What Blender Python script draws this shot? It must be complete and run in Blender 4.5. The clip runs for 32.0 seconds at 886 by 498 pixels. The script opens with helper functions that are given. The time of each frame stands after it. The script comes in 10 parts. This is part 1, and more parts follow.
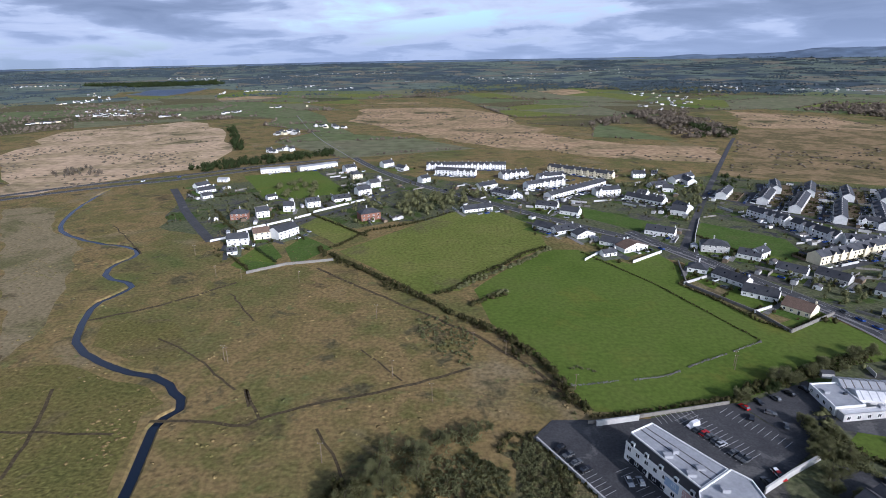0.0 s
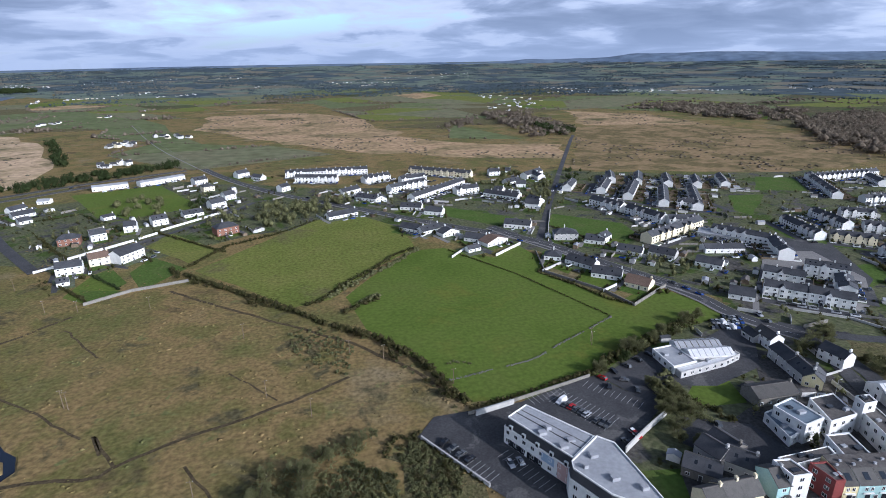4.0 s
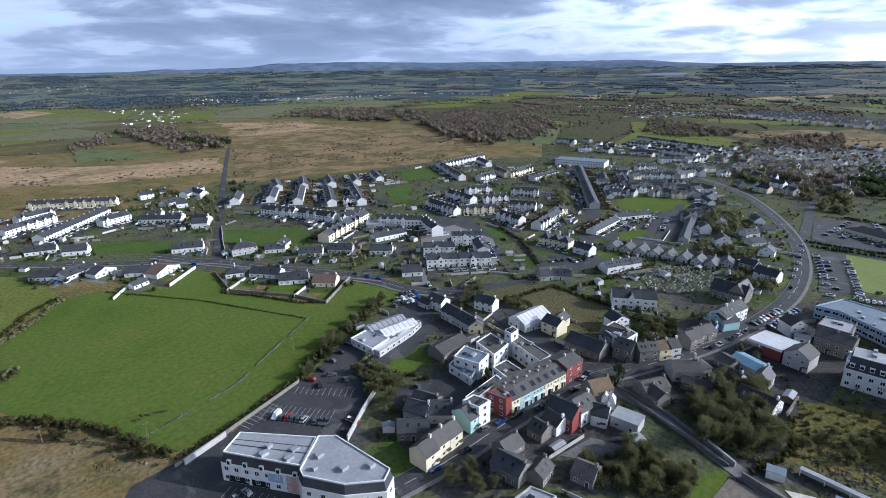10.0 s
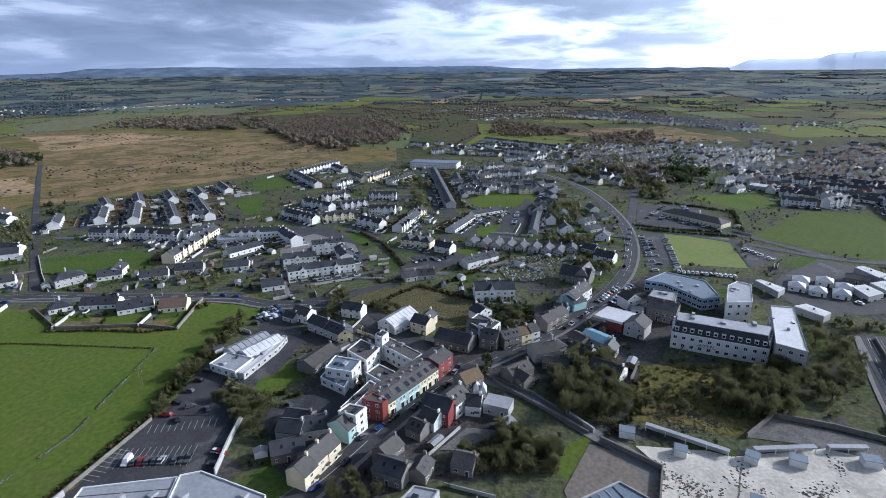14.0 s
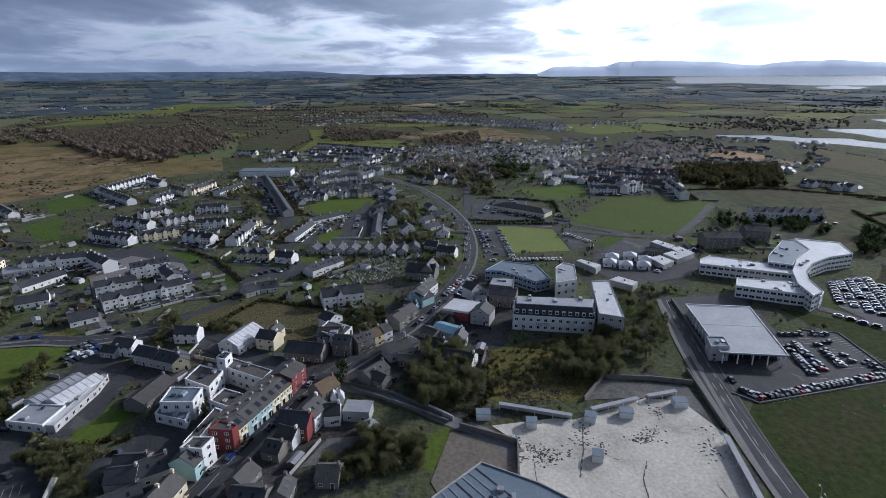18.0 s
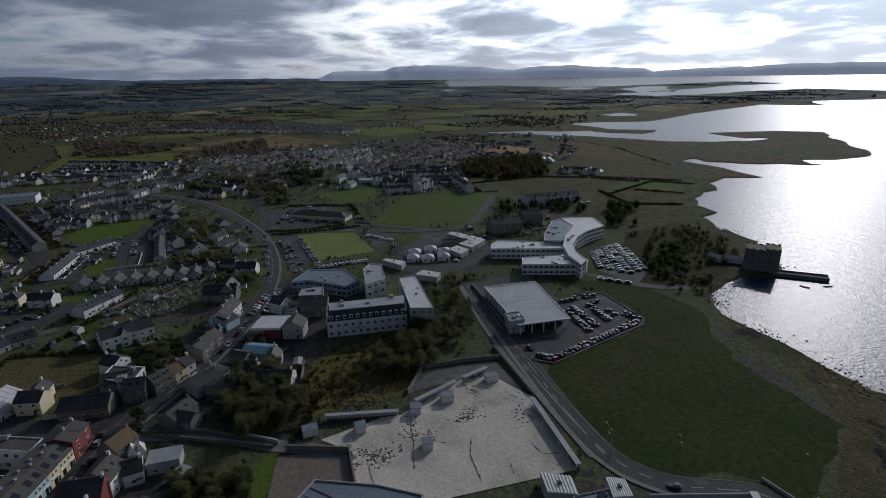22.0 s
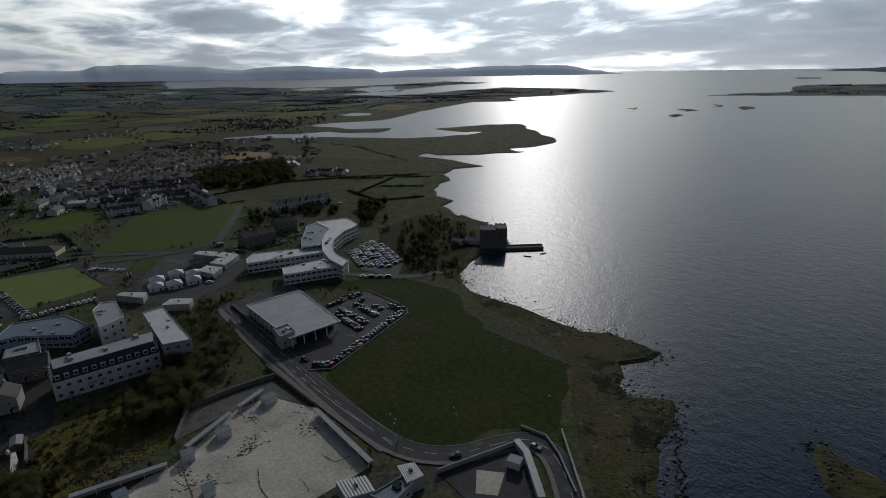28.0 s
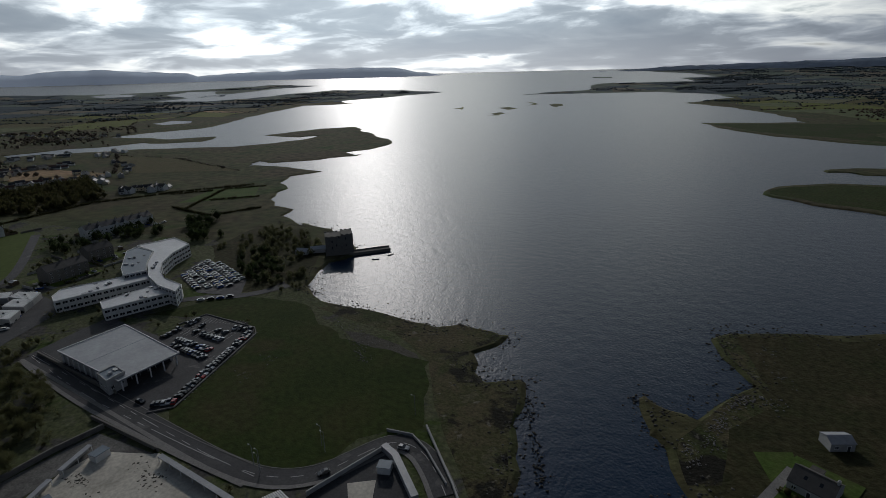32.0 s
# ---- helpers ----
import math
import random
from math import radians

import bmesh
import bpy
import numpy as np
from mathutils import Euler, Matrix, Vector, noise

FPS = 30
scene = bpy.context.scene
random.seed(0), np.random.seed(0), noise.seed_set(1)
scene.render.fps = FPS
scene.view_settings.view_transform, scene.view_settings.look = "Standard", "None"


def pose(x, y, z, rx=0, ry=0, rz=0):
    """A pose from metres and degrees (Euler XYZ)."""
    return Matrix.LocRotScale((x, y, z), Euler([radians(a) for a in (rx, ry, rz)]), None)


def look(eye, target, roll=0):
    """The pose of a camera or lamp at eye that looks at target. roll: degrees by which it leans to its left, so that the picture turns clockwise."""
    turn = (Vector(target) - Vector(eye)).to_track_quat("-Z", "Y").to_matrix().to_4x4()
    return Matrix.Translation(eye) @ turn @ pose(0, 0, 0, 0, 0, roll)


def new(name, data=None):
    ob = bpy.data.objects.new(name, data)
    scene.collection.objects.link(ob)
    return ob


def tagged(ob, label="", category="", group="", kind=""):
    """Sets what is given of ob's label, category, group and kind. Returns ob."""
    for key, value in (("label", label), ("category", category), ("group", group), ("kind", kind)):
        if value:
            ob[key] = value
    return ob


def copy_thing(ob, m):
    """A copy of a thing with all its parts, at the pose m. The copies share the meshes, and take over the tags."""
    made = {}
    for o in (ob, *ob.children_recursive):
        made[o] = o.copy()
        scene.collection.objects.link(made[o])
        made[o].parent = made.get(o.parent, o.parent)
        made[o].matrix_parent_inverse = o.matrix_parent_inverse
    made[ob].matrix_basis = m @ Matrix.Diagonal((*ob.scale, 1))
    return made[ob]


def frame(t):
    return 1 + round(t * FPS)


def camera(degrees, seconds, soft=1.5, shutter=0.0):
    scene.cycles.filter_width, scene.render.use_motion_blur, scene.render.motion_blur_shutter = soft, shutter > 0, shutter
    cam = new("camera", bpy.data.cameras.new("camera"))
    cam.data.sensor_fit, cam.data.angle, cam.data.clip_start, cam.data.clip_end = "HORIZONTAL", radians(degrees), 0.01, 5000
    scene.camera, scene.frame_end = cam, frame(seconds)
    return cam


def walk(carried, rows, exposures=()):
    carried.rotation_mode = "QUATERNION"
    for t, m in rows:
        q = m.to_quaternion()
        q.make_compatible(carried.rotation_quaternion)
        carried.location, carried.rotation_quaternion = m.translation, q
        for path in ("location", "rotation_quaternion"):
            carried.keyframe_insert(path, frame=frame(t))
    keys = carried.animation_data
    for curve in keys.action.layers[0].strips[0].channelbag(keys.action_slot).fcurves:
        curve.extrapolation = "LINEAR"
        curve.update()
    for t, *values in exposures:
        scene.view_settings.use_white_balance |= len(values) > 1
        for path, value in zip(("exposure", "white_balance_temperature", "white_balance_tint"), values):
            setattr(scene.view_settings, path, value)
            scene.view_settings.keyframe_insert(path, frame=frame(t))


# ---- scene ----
cam = camera(78.8, 32.0, soft=0.8)
PATH = [
    (0, (0.00, -0.00, 122.00), (0.00, 94.23, 88.52), -0.61),
    (0.5, (0.10, 0.16, 121.91), (3.40, 94.36, 88.50), -0.60),
    (1, (0.04, 0.22, 121.85), (6.78, 94.25, 88.48), -0.56),
    (1.5, (-0.08, 0.24, 121.81), (10.40, 93.95, 88.53), -0.59),
    (2, (-0.09, 0.33, 121.78), (13.91, 93.58, 88.49), -0.63),
    (2.5, (-0.04, 0.41, 121.78), (16.98, 93.18, 88.54), -0.63),
    (4.5, (0.06, 0.46, 121.74), (27.27, 90.86, 88.78), -0.56),
    (5, (0.09, 0.38, 121.70), (31.97, 89.26, 88.78), -0.57),
    (5.5, (0.19, 0.47, 121.68), (38.69, 86.71, 88.81), -0.59),
    (6, (0.24, 0.51, 121.66), (45.10, 83.62, 88.79), -0.70),
    (6.5, (0.14, 0.69, 121.57), (50.43, 80.65, 88.74), -0.79),
    (7, (0.14, 0.88, 121.46), (55.04, 77.79, 88.73), -0.89),
    (7.5, (0.10, 0.92, 121.38), (58.39, 75.33, 88.71), -0.88),
    (8, (0.01, 0.77, 121.28), (60.55, 73.39, 88.72), -0.84),
    (8.5, (-0.09, 0.63, 121.19), (62.91, 71.19, 88.76), -0.83),
    (9, (-0.42, 0.59, 121.04), (65.96, 68.03, 88.71), -0.76),
    (9.5, (-0.86, 0.49, 120.86), (68.79, 64.63, 88.69), -0.74),
    (10, (-1.35, 0.39, 120.65), (70.81, 61.77, 88.64), -0.68),
    (10.5, (-1.77, 0.32, 120.52), (72.22, 59.55, 88.64), -0.62),
    (11, (-1.86, 0.36, 120.41), (73.86, 57.42, 88.62), -0.60),
    (11.5, (-1.67, 0.50, 120.29), (76.02, 54.89, 88.57), -0.63),
    (12, (-1.29, 0.66, 120.18), (78.26, 52.35, 88.56), -0.57),
    (12.5, (-1.20, 0.65, 120.11), (80.19, 49.48, 88.62), -0.63),
    (13, (-1.37, 0.55, 120.08), (81.69, 46.53, 88.68), -0.67),
    (13.5, (-1.36, 0.53, 120.04), (83.21, 43.70, 88.68), -0.71),
    (14, (-1.09, 0.63, 119.91), (84.87, 40.94, 88.52), -0.66),
    (14.5, (-0.87, 0.79, 119.75), (86.53, 37.89, 88.35), -0.64),
    (16.5, (-0.56, 1.39, 118.85), (91.15, 26.46, 87.86), -0.62),
    (17, (-0.53, 1.56, 118.45), (92.09, 23.12, 87.54), -0.52),
    (17.5, (-0.55, 1.73, 118.04), (92.99, 19.09, 87.24), -0.43),
    (18, (-0.27, 1.79, 117.72), (94.03, 14.59, 87.02), -0.45),
    (18.5, (0.06, 1.91, 117.52), (94.91, 9.86, 86.87), -0.61),
    (19, (0.14, 2.10, 117.36), (95.30, 5.49, 86.81), -0.60),
    (19.5, (0.24, 2.19, 117.21), (95.47, 1.74, 86.70), -0.66),
    (20, (0.44, 2.29, 117.07), (95.57, -2.15, 86.58), -0.70),
    (20.5, (0.59, 2.53, 117.01), (95.37, -7.07, 86.63), -0.73),
    (21, (0.53, 2.82, 117.07), (94.62, -12.18, 86.71), -0.81),
    (21.5, (0.48, 3.09, 117.22), (93.79, -16.25, 86.91), -0.82),
    (22, (0.60, 3.28, 117.47), (93.04, -19.81, 87.12), -0.80),
    (22.5, (0.90, 3.56, 117.84), (92.24, -23.44, 87.39), -0.69),
    (23, (1.17, 3.77, 118.29), (91.45, -26.49, 87.72), -0.62),
    (23.5, (1.35, 3.84, 118.73), (90.50, -29.42, 88.00), -0.58),
    (24, (1.40, 3.93, 119.12), (89.49, -32.05, 88.39), -0.61),
    (24.5, (1.30, 3.98, 119.38), (88.06, -35.08, 88.61), -0.65),
    (25, (1.11, 4.03, 119.56), (86.17, -38.61, 88.80), -0.70),
    (25.5, (0.95, 4.10, 119.68), (84.02, -42.30, 88.90), -0.70),
    (27.5, (1.28, 4.57, 119.95), (75.69, -54.69, 89.10), -0.83),
    (28, (1.42, 4.59, 119.93), (73.55, -57.41, 89.05), -0.82),
    (28.5, (1.66, 4.45, 119.89), (71.11, -60.56, 89.05), -0.84),
    (29, (1.84, 4.30, 119.88), (68.82, -63.26, 89.06), -0.90),
    (29.5, (2.06, 4.11, 119.91), (66.82, -65.57, 89.06), -0.97),
    (30, (2.18, 3.96, 119.96), (64.92, -67.58, 89.19), -1.08),
    (30.5, (2.16, 3.95, 120.11), (62.10, -69.93, 89.32), -1.16),
    (31, (2.04, 4.11, 120.36), (58.93, -72.12, 89.51), -1.25),
    (31.5, (2.08, 4.24, 120.65), (55.82, -74.21, 89.71), -1.34),
    (32, (2.10, 4.29, 120.93), (52.95, -76.04, 89.91), -1.37),
]
walk(cam, [(t, look(eye, target, roll)) for t, eye, target, roll in PATH],
     [(0.0, 0.10, 5500, 20), (9.0, 0.18, 5400, 15), (14.0, 0.08, 5400, 16), (18.0, -0.50, 5500, 17), (20.0, -0.98, 5600, 17), (22.0, -1.64, 5750, 17), (26.0, -1.98, 5950, 14), (32.0, -2.10, 5950, 12)])

# ---- light: a low spring sun behind broken cloud ----
SUN_AZ, SUN_EL = 140.0, 24.0        # clockwise from +y, and above the horizon, in degrees
sun_dir = Vector((math.sin(radians(SUN_AZ)) * math.cos(radians(SUN_EL)),
                  math.cos(radians(SUN_AZ)) * math.cos(radians(SUN_EL)), math.sin(radians(SUN_EL))))
sun = new("sun", bpy.data.lights.new("sun", "SUN"))
sun.data.energy, sun.data.angle, sun.data.color = 4.0, radians(0.6), (1.0, 0.92, 0.81)
sun.matrix_world = look((0, 0, 300), tuple(Vector((0, 0, 300)) - sun_dir))

world = bpy.data.worlds.new("world")
scene.world = world
world.use_nodes = True
wt = world.node_tree
wt.nodes.clear()


def wmath(op, a, b=None):
    n = wt.nodes.new("ShaderNodeMath")
    n.operation = op
    for i, v in enumerate((a, b)):
        if v is None:
            continue
        if isinstance(v, (int, float)):
            n.inputs[i].default_value = v
        else:
            wt.links.new(v, n.inputs[i])
    return n.outputs[0]


sky = wt.nodes.new("ShaderNodeTexSky")
sky.sky_type, sky.sun_disc = "NISHITA", False
sky.sun_elevation, sky.sun_rotation = radians(SUN_EL), radians(SUN_AZ)
sky.dust_density, sky.ozone_density = 1.5, 1.5
coord = wt.nodes.new("ShaderNodeTexCoord")
sep = wt.nodes.new("ShaderNodeSeparateXYZ")
wt.links.new(coord.outputs["Generated"], sep.inputs[0])
# the cloud layer lies level overhead, so it closes up towards the skyline
lifted = wt.nodes.new("ShaderNodeCombineXYZ")
depth = wmath("ADD", wmath("MAXIMUM", sep.outputs[2], 0.0), 0.15)
wt.links.new(wmath("DIVIDE", sep.outputs[0], depth), lifted.inputs[0])
wt.links.new(wmath("DIVIDE", sep.outputs[1], depth), lifted.inputs[1])


def cloud_noise(scale, detail, rough, shift):
    m = wt.nodes.new("ShaderNodeMapping")
    m.inputs["Location"].default_value = (shift, shift * 0.7, 0)
    wt.links.new(lifted.outputs[0], m.inputs[0])
    n = wt.nodes.new("ShaderNodeTexNoise")
    n.inputs["Scale"].default_value, n.inputs["Detail"].default_value = scale, detail
    n.inputs["Roughness"].default_value = rough
    n.inputs["Distortion"].default_value = 0.35
    wt.links.new(m.outputs[0], n.inputs["Vector"])
    return n.outputs[0]


def wramp(fac, *stops):
    n = wt.nodes.new("ShaderNodeValToRGB")
    while len(n.color_ramp.elements) < len(stops):
        n.color_ramp.elements.new(0.5)
    for e, (p, c) in zip(n.color_ramp.elements, stops):
        e.position, e.color = p, (*c, 1)
    wt.links.new(fac, n.inputs[0])
    return n.outputs[0]


def wmix(fac, a, b):
    n = wt.nodes.new("ShaderNodeMix")
    n.data_type = "RGBA"
    for i, v in ((0, fac), (6, a), (7, b)):
        if isinstance(v, (int, float)):
            n.inputs[i].default_value = v
        elif isinstance(v, tuple):
            n.inputs[i].default_value = (*v, 1)
        else:
            wt.links.new(v, n.inputs[i])
    return n.outputs[2]


# cloud that thins and brightens towards the sun, as cloud lit from behind does
dot = wt.nodes.new("ShaderNodeVectorMath")
dot.operation = "DOT_PRODUCT"
wt.links.new(coord.outputs["Generated"], dot.inputs[0])
dot.inputs[1].default_value = tuple(sun_dir)
facing = wmath("MAXIMUM", wmath("ADD", wmath("MULTIPLY", dot.outputs["Value"], 0.5), 0.5), 0.0)
toward = wmath("POWER", facing, 14.0)
broad = wmath("POWER", facing, 7.0)
big = cloud_noise(0.42, 3, 0.5, 5.3)
small = cloud_noise(1.5, 6, 0.55, 11.7)
# one heavy bank of rain cloud stands in the north-north-east, thinner cloud north-west of it
bank = wt.nodes.new("ShaderNodeVectorMath")
bank.operation = "DOT_PRODUCT"
wt.links.new(coord.outputs["Generated"], bank.inputs[0])
bank.inputs[1].default_value = (math.sin(radians(24)), math.cos(radians(24)), 0.0)
heavy = wmath("MULTIPLY", wmath("POWER", wmath("MAXIMUM", bank.outputs["Value"], 0.0), 9.0), 0.055)
clear = wt.nodes.new("ShaderNodeVectorMath")
clear.operation = "DOT_PRODUCT"
wt.links.new(coord.outputs["Generated"], clear.inputs[0])
clear.inputs[1].default_value = (math.sin(radians(-26)), math.cos(radians(-26)), 0.0)
light = wmath("MULTIPLY", wmath("POWER", wmath("MAXIMUM", clear.outputs["Value"], 0.0), 9.0), 0.06)
mass = wmath("ADD", wmath("ADD", wmath("MULTIPLY", big, 0.56), wmath("MULTIPLY", small, 0.44)), wmath("SUBTRACT", heavy, light))
cover = wramp(mass, (0.36, (0, 0, 0)), (0.43, (1, 1, 1)))
shade = wramp(mass, (0.43, (0.96, 1.06, 1.19)), (0.47, (0.84, 0.95, 1.11)), (0.50, (0.58, 0.69, 0.87)), (0.54, (0.44, 0.54, 0.70)), (0.62, (0.34, 0.43, 0.58)))
thin = wramp(mass, (0.41, (1, 1, 1)), (0.54, (0.40, 0.40, 0.40)))
glow = wmath("ADD", wmath("MULTIPLY", toward, 10.0), wmath("MULTIPLY", broad, 11.5))
boost = wmath("ADD", wmath("MULTIPLY", glow, thin), 1.0)
addn = wt.nodes.new("ShaderNodeMix")
addn.data_type, addn.blend_type = "RGBA", "MULTIPLY"
addn.inputs[0].default_value = 1.0
wt.links.new(shade, addn.inputs[6])
warm = wt.nodes.new("ShaderNodeCombineXYZ")
for i, k in enumerate((0.13, 0.0, -0.25)):
    wt.links.new(wmath("ADD", boost, wmath("MULTIPLY", wmath("MULTIPLY", glow, thin), k)), warm.inputs[i])
wt.links.new(warm.outputs[0], addn.inputs[7])
skyc = wt.nodes.new("ShaderNodeMix")
skyc.data_type, skyc.blend_type = "RGBA", "MULTIPLY"
skyc.inputs[0].default_value = 1.0
wt.links.new(sky.outputs[0], skyc.inputs[6])
skyc.inputs[7].default_value = (0.23, 0.27, 0.33, 1)
mixed = wmix(cover, skyc.outputs[2], addn.outputs[2])
# pale haze low over the horizon
haze = wramp(sep.outputs[2], (0.0, (1, 1, 1)), (0.075, (0, 0, 0)))
hazemix = wmath("MULTIPLY", haze, 0.62)
mixed = wmix(hazemix, mixed, wmix(broad, (0.62, 0.76, 0.98), (5.6, 5.4, 5.0)))
# the cloud deck is thick overhead and thins towards the skyline
deck = wramp(sep.outputs[2], (0.27, (1, 1, 1)), (0.60, (0.17, 0.205, 0.265)))
dark = wt.nodes.new("ShaderNodeMix")
dark.data_type, dark.blend_type = "RGBA", "MULTIPLY"
dark.inputs[0].default_value = 1.0
wt.links.new(mixed, dark.inputs[6])
wt.links.new(deck, dark.inputs[7])
mixed = dark.outputs[2]
bg = wt.nodes.new("ShaderNodeBackground")
bg.inputs[1].default_value = 0.62
wt.links.new(mixed, bg.inputs[0])
wout = wt.nodes.new("ShaderNodeOutputWorld")
wt.links.new(bg.outputs[0], wout.inputs[0])

# ---- materials ----
MATS = {}


def material(name, colours, scale=1.0, rough=0.85, bump=0.0, bump_scale=2.0, metal=0.0, spec=None, island=0.0, second=None, objrand=0.0, var=0.28, patches=()):
    """A surface whose colour wanders between the given ones by noise of that size (per metre), with finer grain on top."""
    m = bpy.data.materials.new(name)
    m.use_nodes = True
    nt = m.node_tree
    bsdf = nt.nodes["Principled BSDF"]
    tc = nt.nodes.new("ShaderNodeTexCoord")
    geo = nt.nodes.new("ShaderNodeNewGeometry")
    vec = geo.outputs["Position"]
    n1 = nt.nodes.new("ShaderNodeTexNoise")
    n1.inputs["Scale"].default_value, n1.inputs["Detail"].default_value = scale, 6
    n1.inputs["Roughness"].default_value = 0.65
    nt.links.new(vec, n1.inputs["Vector"])
    ramp = nt.nodes.new("ShaderNodeValToRGB")
    n = len(colours)
    while len(ramp.color_ramp.elements) < n:
        ramp.color_ramp.elements.new(0.5)
    for i, e in enumerate(ramp.color_ramp.elements):
        e.position = 0.5 if n == 1 else 0.30 + 0.40 * i / (n - 1)
        e.color = (*colours[min(i, n - 1)], 1)
    nt.links.new(n1.outputs[0], ramp.inputs[0])
    col = ramp.outputs[0]
    for k, (pscale, lo, hi, pcol) in enumerate(patches):
        shiftn = nt.nodes.new("ShaderNodeMapping")
        shiftn.inputs["Location"].default_value = (31.0 * (k + 1), 17.0 * k, 5.0)
        nt.links.new(vec, shiftn.inputs[0])
        pn = nt.nodes.new("ShaderNodeTexNoise")
        pn.inputs["Scale"].default_value, pn.inputs["Detail"].default_value = pscale, 7
        pn.inputs["Roughness"].default_value, pn.inputs["Distortion"].default_value = 0.6, 0.4
        nt.links.new(shiftn.outputs[0], pn.inputs["Vector"])
        pm = nt.nodes.new("ShaderNodeMapRange")
        pm.inputs[1].default_value, pm.inputs[2].default_value = lo, hi
        nt.links.new(pn.outputs[0], pm.inputs[0])
        px = nt.nodes.new("ShaderNodeMix")
        px.data_type = "RGBA"
        nt.links.new(pm.outputs[0], px.inputs[0])
        nt.links.new(col, px.inputs[6])
        px.inputs[7].default_value = (*pcol, 1)
        col = px.outputs[2]
    n2 = nt.nodes.new("ShaderNodeTexNoise")
    n2.inputs["Scale"].default_value, n2.inputs["Detail"].default_value = second or scale * 9, 4
    nt.links.new(vec, n2.inputs["Vector"])
    fac = n2.outputs[0]
    if island:
        add = nt.nodes.new("ShaderNodeMath")
        add.operation = "MULTIPLY_ADD"
        nt.links.new(geo.outputs["Random Per Island"], add.inputs[0])
        add.inputs[1].default_value = island
        nt.links.new(fac, add.inputs[2])
        fac = add.outputs[0]
    if objrand:
        oi = nt.nodes.new("ShaderNodeObjectInfo")
        add = nt.nodes.new("ShaderNodeMath")
        add.operation = "MULTIPLY_ADD"
        nt.links.new(oi.outputs["Random"], add.inputs[0])
        add.inputs[1].default_value = objrand
        nt.links.new(fac, add.inputs[2])
        fac = add.outputs[0]
    mr = nt.nodes.new("ShaderNodeMapRange")
    mr.inputs[1].default_value, mr.inputs[2].default_value = 0.25, 0.75 + island + objrand
    mr.inputs[3].default_value, mr.inputs[4].default_value = 1.0 - var, 1.0 + var
    nt.links.new(fac, mr.inputs[0])
    mul = nt.nodes.new("ShaderNodeMix")
    mul.data_type, mul.blend_type = "RGBA", "MULTIPLY"
    mul.inputs[0].default_value = 1.0
    nt.links.new(col, mul.inputs[6])
    nt.links.new(mr.outputs[0], mul.inputs[7])
    nt.links.new(mul.outputs[2], bsdf.inputs["Base Color"])
    bsdf.inputs["Roughness"].default_value = rough
    bsdf.inputs["Metallic"].default_value = metal
    bsdf.inputs["Specular IOR Level"].default_value = spec if spec is not None else 0.06 if rough > 0.86 else 0.3
    if bump:
        nb = nt.nodes.new("ShaderNodeTexNoise")
        nb.inputs["Scale"].default_value, nb.inputs["Detail"].default_value = bump_scale, 4
        nt.links.new(vec, nb.inputs["Vector"])
        bn = nt.nodes.new("ShaderNodeBump")
        bn.inputs["Strength"].default_value, bn.inputs["Distance"].default_value = 1.0, bump
        nt.links.new(nb.outputs[0], bn.inputs["Height"])
        nt.links.new(bn.outputs[0], bsdf.inputs["Normal"])
    MATS[name] = m
    return m


G = material
G("moor", [(0.094, 0.092, 0.029), (0.140, 0.113, 0.043), (0.194, 0.137, 0.061), (0.115, 0.105, 0.035), (0.164, 0.122, 0.055)], 0.022, 0.95, 0.4, 0.5, second=0.55, var=0.42,
  patches=((0.011, 0.50, 0.66, (0.088, 0.100, 0.030)), (0.016, 0.58, 0.70, (0.190, 0.150, 0.085)), (0.06, 0.58, 0.66, (0.080, 0.070, 0.036)), (0.13, 0.60, 0.70, (0.118, 0.122, 0.046)), (0.035, 0.60, 0.72, (0.056, 0.044, 0.026))))
G("moorpale", [(0.150, 0.128, 0.068), (0.205, 0.165, 0.095), (0.170, 0.138, 0.076)], 0.03, 0.95, 0.4, 0.5, second=0.5, var=0.4,
  patches=((0.02, 0.52, 0.64, (0.110, 0.104, 0.044)), (0.05, 0.60, 0.70, (0.090, 0.076, 0.040))))
G("townground", [(0.067, 0.079, 0.036), (0.096, 0.099, 0.055), (0.078, 0.089, 0.041), (0.111, 0.111, 0.074)], 0.07, 0.95, 0.3, 0.8, second=0.5, var=0.5,
  patches=((0.03, 0.56, 0.62, (0.050, 0.074, 0.018)), (0.045, 0.54, 0.60, (0.074, 0.070, 0.064)), (0.08, 0.60, 0.66, (0.046, 0.046, 0.048))))
# green-brown coastal scrub, its base colour lowered because it lies against the sun
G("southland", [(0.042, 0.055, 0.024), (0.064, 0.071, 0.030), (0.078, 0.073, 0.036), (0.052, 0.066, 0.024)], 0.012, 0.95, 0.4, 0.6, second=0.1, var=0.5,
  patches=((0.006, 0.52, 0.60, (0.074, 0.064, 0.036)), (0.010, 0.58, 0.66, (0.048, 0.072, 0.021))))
G("flood", [(0.094, 0.094, 0.028), (0.120, 0.107, 0.034), (0.152, 0.114, 0.046)], 0.03, 0.95, 0.6, 0.8, second=0.6, var=0.5,
  patches=((0.03, 0.56, 0.68, (0.110, 0.088, 0.044)),))
G("rubble", [(0.085, 0.078, 0.064), (0.140, 0.130, 0.110), (0.110, 0.104, 0.080)], 0.4, 0.95, island=0.5, second=1.5)
G("mud", [(0.048, 0.038, 0.022), (0.070, 0.054, 0.032), (0.085, 0.066, 0.034)], 0.12, 0.9, 0.5, 0.8, second=0.8, var=0.5)
